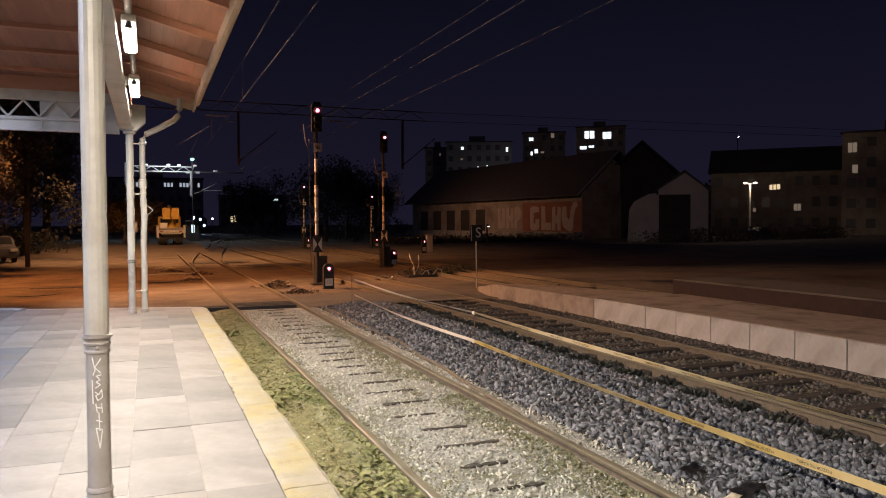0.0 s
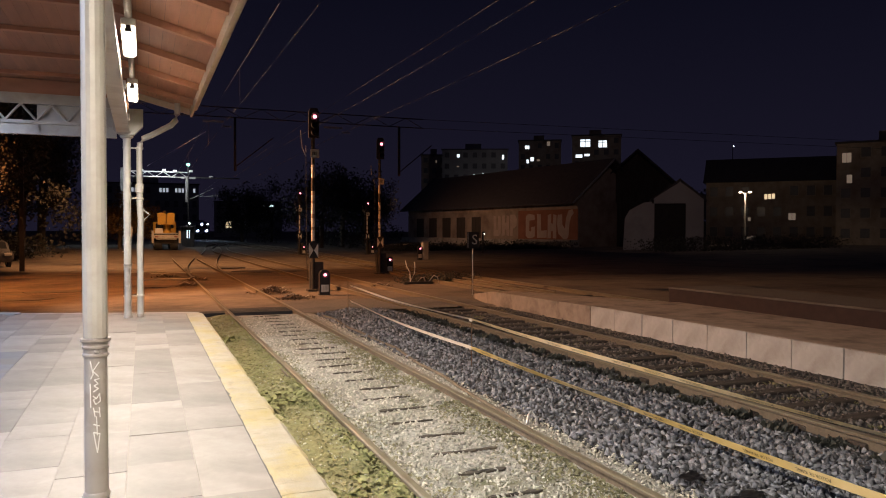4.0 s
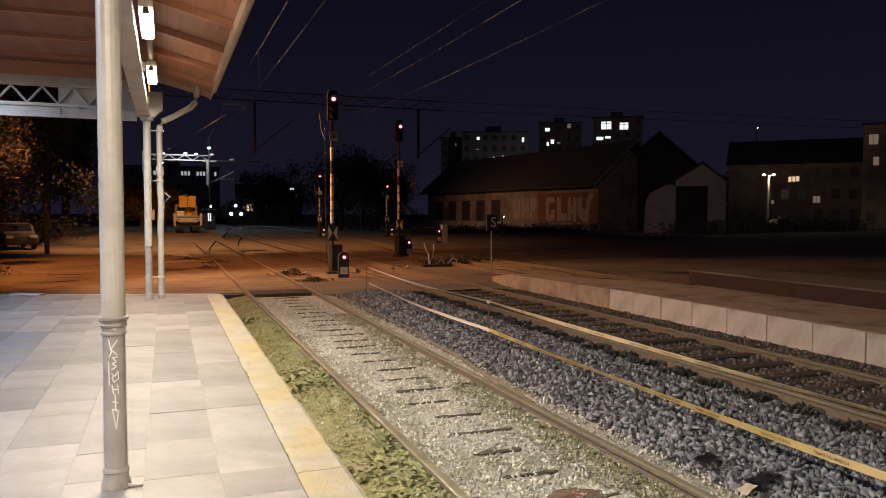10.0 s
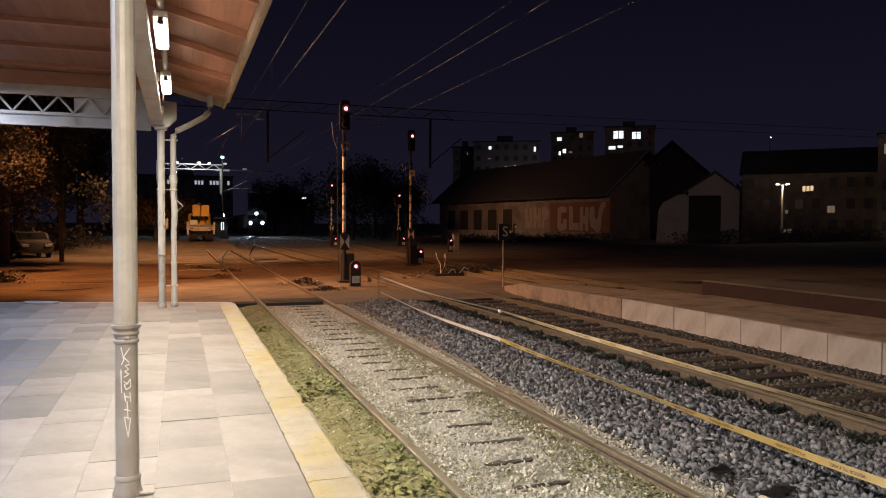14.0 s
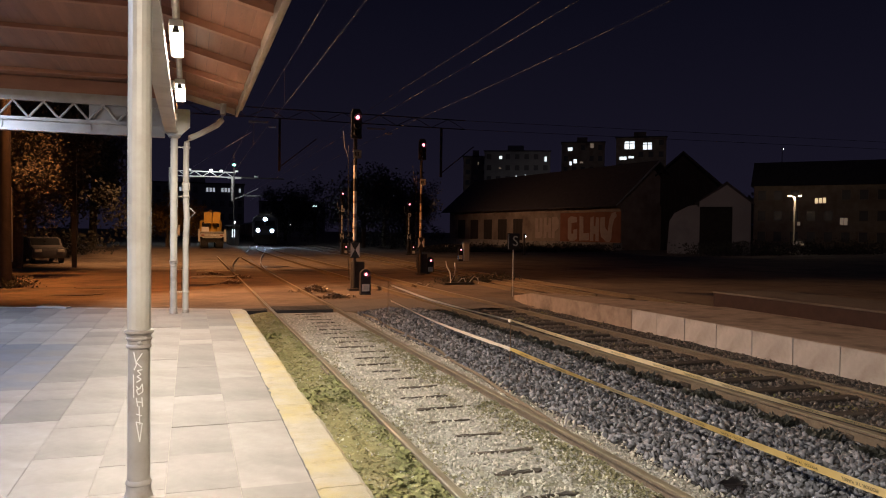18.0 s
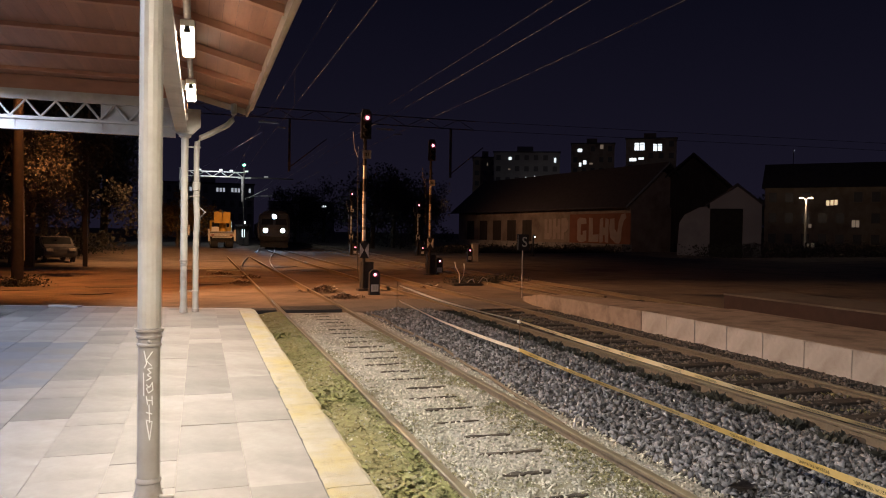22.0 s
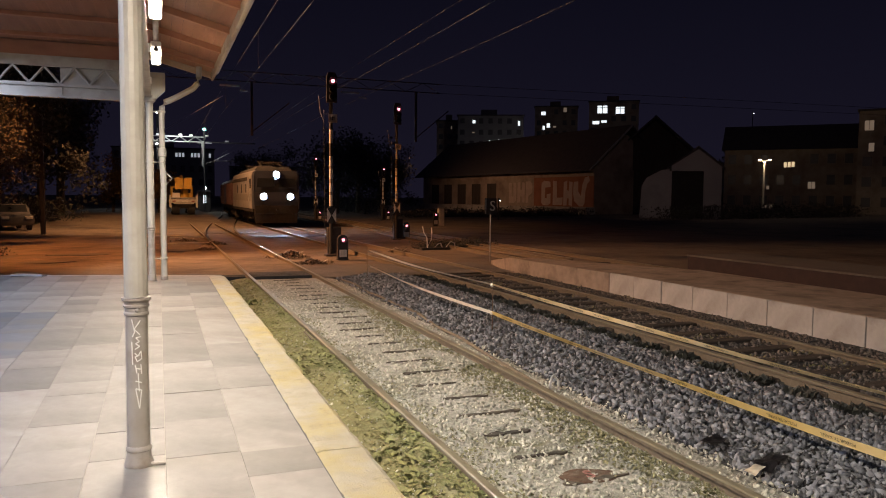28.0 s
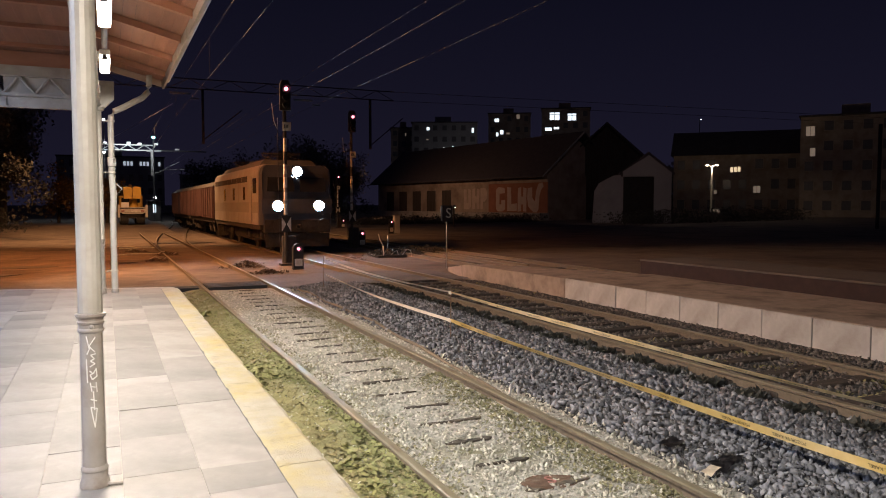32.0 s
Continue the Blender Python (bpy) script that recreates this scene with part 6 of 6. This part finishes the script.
# ---- flood lamp mast beside the yard ----
fm = thing("lamp_mast", pose(-7.41, 27.26, -0.2), "tall dark brown lamp mast with two flood lamps", "lamp mast")
part("pole", cylm((0, 0, 0), (0, 0, 10.2), 0.19, 0.12, seg=16), M["rust_dark"], fm, "dark grey-brown pole", smooth=True)
part("cable_pipe", cylm((0.20, -0.04, 0.9), (0.18, -0.04, 3.3), 0.018, seg=8), M["galv"], fm, "shiny steel cable pipe")
part("cross_arm", boxm(-0.2, 1.0, -0.05, 0.05, 9.9, 10.0), M["galv"], fm)
# flood heads added above the visible part of the pole, for the near floods
for x, y in ((0.5, -0.62), (0.85, -0.3)):
    part("flood_bracket", cylm((x, 0, 9.95), (x, y, 10.05), 0.03, seg=8), M["galv"], fm)
    h = part("flood_head", boxm(x - 0.2, x + 0.2, y - 0.2, y + 0.2, 9.92, 10.12, bevel=0.03), M["steel_dark"], fm, "dark flood lamp housing")
    part("flood_glass", boxm(x - 0.16, x + 0.16, y - 0.16, y + 0.16, 9.9, 9.918), M["lamp_glow"], h, "glowing flood glass")
hedge("mast_foot_weeds", -8.0, 27.1, -6.9, 27.3, 0.55, 0.22, 1500, "dark weeds round the foot of the mast", 0.09)

# unseen mast, added behind the far column to carry the far flood
fm = thing("lamp_mast", pose(-2.58, 46.2, -0.2), "unseen lamp mast added to carry the far flood lamp", "lamp mast")
part("pole", cylm((0, 0, 0), (0, 0, 10.9), 0.09, 0.06, seg=14), M["rust_dark"], fm, smooth=True)
part("arm", cylm((0, 0, 10.8), (0.25, -0.25, 11.0), 0.035, seg=8), M["galv"], fm)
h = part("flood_head", boxm(0.05, 0.55, -0.55, -0.15, 10.92, 11.12, bevel=0.03), M["steel_dark"], fm, "dark flood lamp housing")
part("flood_glass", prism([(-0.22, -0.12), (0.22, -0.12), (0.22, 0.10), (-0.22, 0.10)], 0.03, "y"), M["flood_glow"], h, "glowing flood glass", at=pose(0.30, -0.60, 10.93, -25, 0, 0))

# ---- damp hollows in the yard ----
def damp_patch(x, y, rx, ry, seed):
    pts = []
    for k in range(26):
        a = 2 * math.pi * k / 26
        r = 1 + 0.35 * noise.noise((math.cos(a) * 1.6, math.sin(a) * 1.6, seed)) + 0.15 * noise.noise((math.cos(a) * 5, math.sin(a) * 5, seed))
        pts.append((x + rx * r * math.cos(a), y + ry * r * math.sin(a)))
    tagged(part("damp_patch", prism(pts, 0.012, "z"), M["mud"], at=pose(0, 0, -0.118)), "flat dark damp patch on the dirt yard", "ground patch", kind="structure")


for spec in ((-4.3, 26.6, 0.95, 0.5, 1.0), (-6.4, 25.6, 1.3, 0.55, 2.0), (-5.0, 23.9, 0.8, 0.35, 3.0), (-1.5, 27.6, 0.5, 0.25, 4.0), (1.6, 40.9, 1.6, 0.9, 5.0), (4.2, 37.0, 2.0, 1.1, 6.0)):
    damp_patch(*spec)

# ---- yellow truck on the raised loading ramp at the end of the near track ----
bank = prism([(-9.0, -0.3), (2.3, -0.3), (2.0, 0.30), (-9.0, 0.34)], 26.0, "y")
for v in bank.verts:
    if v.co.y < 0.5 and v.co.z < 0:
        v.co.y -= 14.0
structure("loading_ramp", bank, M["earth"], "raised earth ramp at the end of the near track", "ramp").location = (0, 60.6, 0)
tm = thing("maintenance_truck", pose(-0.12, 61.6, 0.735), "yellow and white maintenance truck with a folded work basket", "truck")
part("chassis", boxm(-0.85, 0.85, 0.1, 7.0, 0.50, 0.85, bevel=0.04), M["loco_under"], tm, "dark chassis frame")
part("rear_beam", boxm(-1.02, 1.0, -0.05, 0.08, 0.52, 0.78, bevel=0.03), M["plate"], tm, "pale rear beam")
part("bumper_bar", boxm(-0.75, 0.75, -0.12, -0.052, 0.42, 0.50, bevel=0.02), M["plate"], tm)
for s in (-1, 1):
    part("stabiliser", boxm(s * 0.98 - 0.08, s * 0.98 + 0.08, -0.1, 0.12, 0.15, 1.1, bevel=0.02), M["plate"], tm, "pale stabiliser leg")
    part("basket", prism([(s * 0.02, 1.60), (s * 0.60, 1.58), (s * 0.63, 2.46), (s * 0.30, 2.50), (s * 0.04, 2.42)], 0.8, "y"), M["yellow"], tm, "yellow work basket", at=pose(0, 0.3, 0))
    for wy in (0.75, 2.0, 5.4):
        w = part("wheel", cylm((s * 0.30, wy, 0.06), (s * 0.86, wy, 0.06), 0.46, seg=20), M["tyre"], tm)
        part("rim", cylm((s * 0.29, wy, 0.06), (s * 0.87, wy, 0.06), 0.25, seg=14), M["galv"], w)
    part("rear_light", boxm(s * 0.7 - 0.12, s * 0.7 + 0.12, -0.075, -0.052, 0.58, 0.70, bevel=0.02), M["red_paint"], tm)
part("number_plate", boxm(-0.3, 0.3, -0.075, -0.054, 0.58, 0.70), M["white_paint"], tm)
part("turret", cylm((0.1, 1.4, 0.85), (0.1, 1.4, 1.6), 0.35, 0.26, seg=14), M["yellow"], tm)
part("boom", sweep([(0.1, 1.4, 1.5), (0.05, 2.6, 2.1), (0.0, 5.0, 2.65)], 0.15, 8), M["yellow"], tm)
part("sub_frame", boxm(-0.6, 0.6, 0.3, 6.6, 0.1, 0.499), M["loco_under"], tm, "dark sub-frame")
part("deck", boxm(-0.86, 0.86, 0.1, 4.4, 0.851, 0.93), M["galv"], tm)
part("cab", boxm(-0.9, 0.9, 4.6, 7.0, 0.85, 1.85, bevel=0.1), M["yellow"], tm)
part("cab_window", boxm(-0.7, 0.7, 4.57, 4.598, 1.3, 1.7), M["glass"], tm)
part("toolbox", boxm(-0.8, -0.25, 0.3, 1.2, 0.932, 1.3, bevel=0.03), M["white_plastic"], tm)
wb = thing("white_sign", pose(-2.75, 61.2, 0.33), "small white sign board on a short post", "sign")
part("post", cylm((0, 0, -0.1), (0, 0, 1.4), 0.03, seg=8), M["galv"], wb)
part("board", boxm(-0.22, 0.22, -0.05, -0.031, 1.02, 1.8, bevel=0.01), M["white_paint"], wb)
dm = thing("diamond_marker", pose(-2.9, 57.0, -0.12), "white outlined diamond marker on a low post", "sign")
part("post", cylm((0, 0, -0.1), (0, 0, 0.5), 0.025, seg=8), M["galv"], dm)
part("diamond", prism([(0, 0.25), (0.24, 0.49), (0, 0.73), (-0.24, 0.49)], 0.02, "y"), M["white_paint"], dm, at=pose(0, -0.05, 0))
part("diamond_centre", prism([(0, 0.33), (0.16, 0.49), (0, 0.65), (-0.16, 0.49)], 0.01, "y"), M["black"], dm, at=pose(0, -0.064, 0))


# ---- train ----
def bogie(t, y, wheels=(-1.35, 1.35), r=0.6):
    b = part("bogie", boxm(-1.05, 1.05, y - 2.2, y + 2.2, 0.45, 0.85, bevel=0.05), M["loco_under"], t, "grimy bogie frame")
    for dy in wheels:
        for s in (-1, 1):
            w = part("wheel", cylm((s * 0.70, y + dy, r), (s * 0.82, y + dy, r), r, seg=24), M["loco_under"], b)
        part("axle_box", boxm(-1.18, 1.18, y + dy - 0.2, y + dy + 0.2, r - 0.16, r + 0.16, bevel=0.04), M["loco_under"], b)
        part("spring", cylm((1.1, y + dy + 0.45, 0.5), (1.1, y + dy + 0.45, 0.95), 0.1, seg=10), M["loco_under"], b)
        part("spring", cylm((-1.1, y + dy + 0.45, 0.5), (-1.1, y + dy + 0.45, 0.95), 0.1, seg=10), M["loco_under"], b)


LOCO_L, HW = 13.0, 1.46
loco = thing("locomotive", pose(0, 0, 0), "cream electric locomotive with lit headlamps and grey band", "locomotive")
hl = LOCO_L / 2
side = [(-HW, 1.05), (HW, 1.05), (HW, 3.05), (HW - 0.06, 3.30), (HW - 0.22, 3.42), (-HW + 0.22, 3.42), (-HW + 0.06, 3.30), (-HW, 3.05)]
bm = prism(side, LOCO_L - 0.9, "y")
part("body", bm, M["loco_body"], loco, "cream painted body shell", at=pose(0, -hl + 0.45, 0))
for s in (-1, 1):
    nose = prism([(-HW + 0.04, 1.05), (HW - 0.04, 1.05), (HW - 0.04, 3.05), (HW - 0.10, 3.28), (HW - 0.26, 3.40), (-HW + 0.26, 3.40), (-HW + 0.10, 3.28), (-HW + 0.04, 3.05)], 0.449, "y")
    for v in nose.verts:
        if v.co.y < 0.1:
            k = max(0.0, (v.co.z - 2.1) / 1.3)
            v.co.y += 0.30 * k + 0.02
            v.co.x *= 0.94
    f = part("cab_front", nose, M["loco_front"], loco, "dull grey cab front", at=pose(0, -hl, 0) if s < 0 else pose(0, hl, 0, 0, 0, 180))
    for q in (-1, 1):
        wnd = prism([(q * 0.12, 2.36), (q * 1.18, 2.36), (q * 1.12, 2.92), (q * 0.14, 2.92)], 0.04, "y")
        for v in wnd.verts:
            v.co.y += 0.30 * (v.co.z - 2.1) / 1.3
        part("windscreen", wnd, M["glass"], f, "dark windscreen", at=pose(0, -0.03, 0))
        part("buffer", cylm((q * 0.87, -0.62, 1.06), (q * 0.87, -0.02, 1.06), 0.09, seg=12), M["loco_under"], f)
        part("buffer_plate", cylm((q * 0.87, -0.66, 1.06), (q * 0.87, -0.61, 1.06), 0.24, seg=20), M["loco_under"], f)
        if s < 0:
            part("lamp_rim", cylm((q * 0.81, -0.20, 1.80), (q * 0.81, 0.06, 1.80), 0.215, 0.215, seg=20, caps=False), M["loco_under"], f)
            # lens made larger than the real one, so its disc includes the bloom
            lens = bmesh.new()
            bmesh.ops.create_uvsphere(lens, u_segments=16, v_segments=10, radius=0.19, matrix=Matrix.Diagonal((1, 0.4, 1, 1)))
            part("headlamp", lens, M["head"], f, "glowing headlamp", at=pose(q * 0.81, -0.11, 1.80))
    part("front_band", boxm(-HW + 0.07, HW - 0.07, -0.012, 0.03, 1.5, 2.08), M["loco_band"], f, "grey band")
    part("buffer_beam", boxm(-1.3, 1.3, -0.04, 0.4, 0.75, 1.25, bevel=0.03), M["loco_under"], f)
    part("snow_plough", prism([(-1.25, 0.18), (1.25, 0.18), (1.3, 0.72), (-1.3, 0.72)], 0.12, "y"), M["loco_under"], f, at=pose(0, 0.05, 0))
    part("coupling", cylm((0, -0.5, 1.0), (0, 0, 1.0), 0.07, seg=8), M["loco_under"], f)
    if s < 0:
        part("top_lamp_case", boxm(-0.22, 0.22, 0.12, 0.45, 3.0, 3.42, bevel=0.05), M["loco_front"], f)
        part("top_lamp_rim", cylm((0, -0.02, 3.15), (0, 0.14, 3.15), 0.21, 0.19, seg=18, caps=False), M["loco_under"], f)
        # top lens widened for its bloom as well
        lens = bmesh.new()
        bmesh.ops.create_uvsphere(lens, u_segments=16, v_segments=10, radius=0.18, matrix=Matrix.Diagonal((1, 0.4, 1, 1)))
        part("top_headlamp", lens, M["head"], f, "glowing top headlamp", at=pose(0, 0.08, 3.15))
part("side_band", boxm(-HW - 0.006, HW + 0.006, -hl + 0.5, hl - 0.5, 1.52, 1.95), M["loco_side"], loco, "dull tan side band")
part("sole_bar", boxm(-HW + 0.05, HW - 0.05, -hl + 0.3, hl - 0.3, 0.86, 1.049), M["loco_under"], loco)
for s in (-1, 1):
    part("cab_door", boxm(s * (HW + 0.001), s * (HW + 0.014), -hl + 1.75, -hl + 2.35, 1.2, 3.0), M["loco_body"], loco)
    part("cab_window", boxm(s * (HW + 0.002), s * (HW + 0.018), -hl + 0.75, -hl + 1.45, 2.30, 2.90), M["glass"], loco, "dark cab side window")
    for k in range(7):
        y0 = -hl + 2.75 + 1.36 * k
        part("grille", boxm(s * (HW + 0.002), s * (HW + 0.02), y0, y0 + 1.2, 2.80, 3.03), M["loco_under"], loco, "dark louvre")
    for k in range(3):
        y0 = -hl + 3.3 + 2.7 * k
        part("side_window", boxm(s * (HW + 0.002), s * (HW + 0.016), y0, y0 + 0.42, 2.05, 2.6), M["glass"], loco)
    part("handrail", cylm((s * (HW + 0.05), -hl + 1.65, 1.1), (s * (HW + 0.05), -hl + 1.65, 2.6), 0.018, seg=6), M["galv"], loco)
    part("step", boxm(s * 1.15, s * 1.45, -hl + 1.8, -hl + 2.3, 0.4, 0.46), M["loco_under"], loco)
roofbm = prism([(-1.2, 3.421), (1.2, 3.421), (0.95, 3.68), (-0.95, 3.68)], LOCO_L - 3.0, "y")
part("roof", roofbm, M["loco_roof"], loco, "dark roof", at=pose(0, -hl + 1.5, 0))
for y0 in (-3.6, 3.6):
    pg = part("pantograph", sweep([(-0.6, y0 - 0.9, 3.75), (-0.6, y0 + 0.9, 3.95), (0.6, y0 + 0.9, 3.95), (0.6, y0 - 0.9, 3.75)], 0.03, 6), M["loco_under"], loco, "folded pantograph")
    part("bow", boxm(-0.8, 0.8, y0 - 0.1, y0 + 0.1, 3.98, 4.04), M["loco_under"], pg)
part("transformer_case", boxm(-1.1, 1.1, -1.8, 1.8, 0.35, 0.86, bevel=0.06), M["loco_under"], loco)
bogie(loco, -3.7)
bogie(loco, 3.7)
part("roof_box", boxm(-0.5, 0.5, -1.2, 1.2, 3.681, 3.9, bevel=0.05), M["loco_roof"], loco)

WAG_L = 13.0
wagon = thing("boxcar", pose(0, 0, 0), "faded red covered goods wagon with ribbed sides", "goods wagon", "boxcars")
wl = WAG_L / 2
part("body", prism([(-1.4, 1.1), (1.4, 1.1), (1.4, 2.86), (0.95, 3.14), (-0.95, 3.14), (-1.4, 2.86)], WAG_L, "y"), M["wagon"], wagon, at=pose(0, -wl, 0))
part("roof", prism([(-1.43, 2.87), (1.43, 2.87), (0.97, 3.18), (0.0, 3.28), (-0.97, 3.18)], WAG_L + 0.1, "y"), M["loco_roof"], wagon, "grey roof", at=pose(0, -wl - 0.05, 0))
for s in (-1, 1):
    for k in range(13):
        y0 = -wl + 0.2 + k * 1.03
        part("rib", boxm(s * 1.401, s * 1.45, y0, y0 + 0.08, 1.12, 2.85), M["wagon"], wagon)
    part("sliding_door", boxm(s * 1.401, s * 1.46, -1.3, 1.3, 1.15, 2.82, bevel=0.01), M["wagon"], wagon)
    for q in (-1, 1):
        part("buffer", cylm((s * 0.87, q * (wl + 0.55), 1.06), (s * 0.87, q * wl, 1.06), 0.15, seg=12), M["loco_under"], wagon)
part("underframe", boxm(-1.3, 1.3, -wl + 0.1, wl - 0.1, 0.85, 1.099), M["loco_under"], wagon)
bogie(wagon, -4.2, (-0.9, 0.9), 0.46)
bogie(wagon, 4.2, (-0.9, 0.9), 0.46)
train = [(loco, hl, LOCO_L)]
wagons = [wagon] + [copy_thing(wagon, pose(0, 0, 0)) for _ in range(3)]
for k, w in enumerate(wagons):
    train.append((w, LOCO_L + 0.75 + wl + k * (WAG_L + 1.2), WAG_L))


def train_front(t):
    """Distance of the locomotive's front along the line."""
    return 176.2 - 5.006 * t + 0.01758 * t * t - 0.0001455 * t ** 3


def motions():
    for ob, back, length in train:
        rows = []
        for k in range(17):
            t = 2.0 * k
            y = train_front(t) + back
            ya, yb = y - length * 0.29, y + length * 0.29
            xa, xb = track_two(ya), track_two(yb)
            rows.append((t, pose((xa + xb) / 2, (ya + yb) / 2, 0.0, 0, 0, -math.degrees(math.atan2(xb - xa, yb - ya)))))
        walk(ob, rows)


motions()
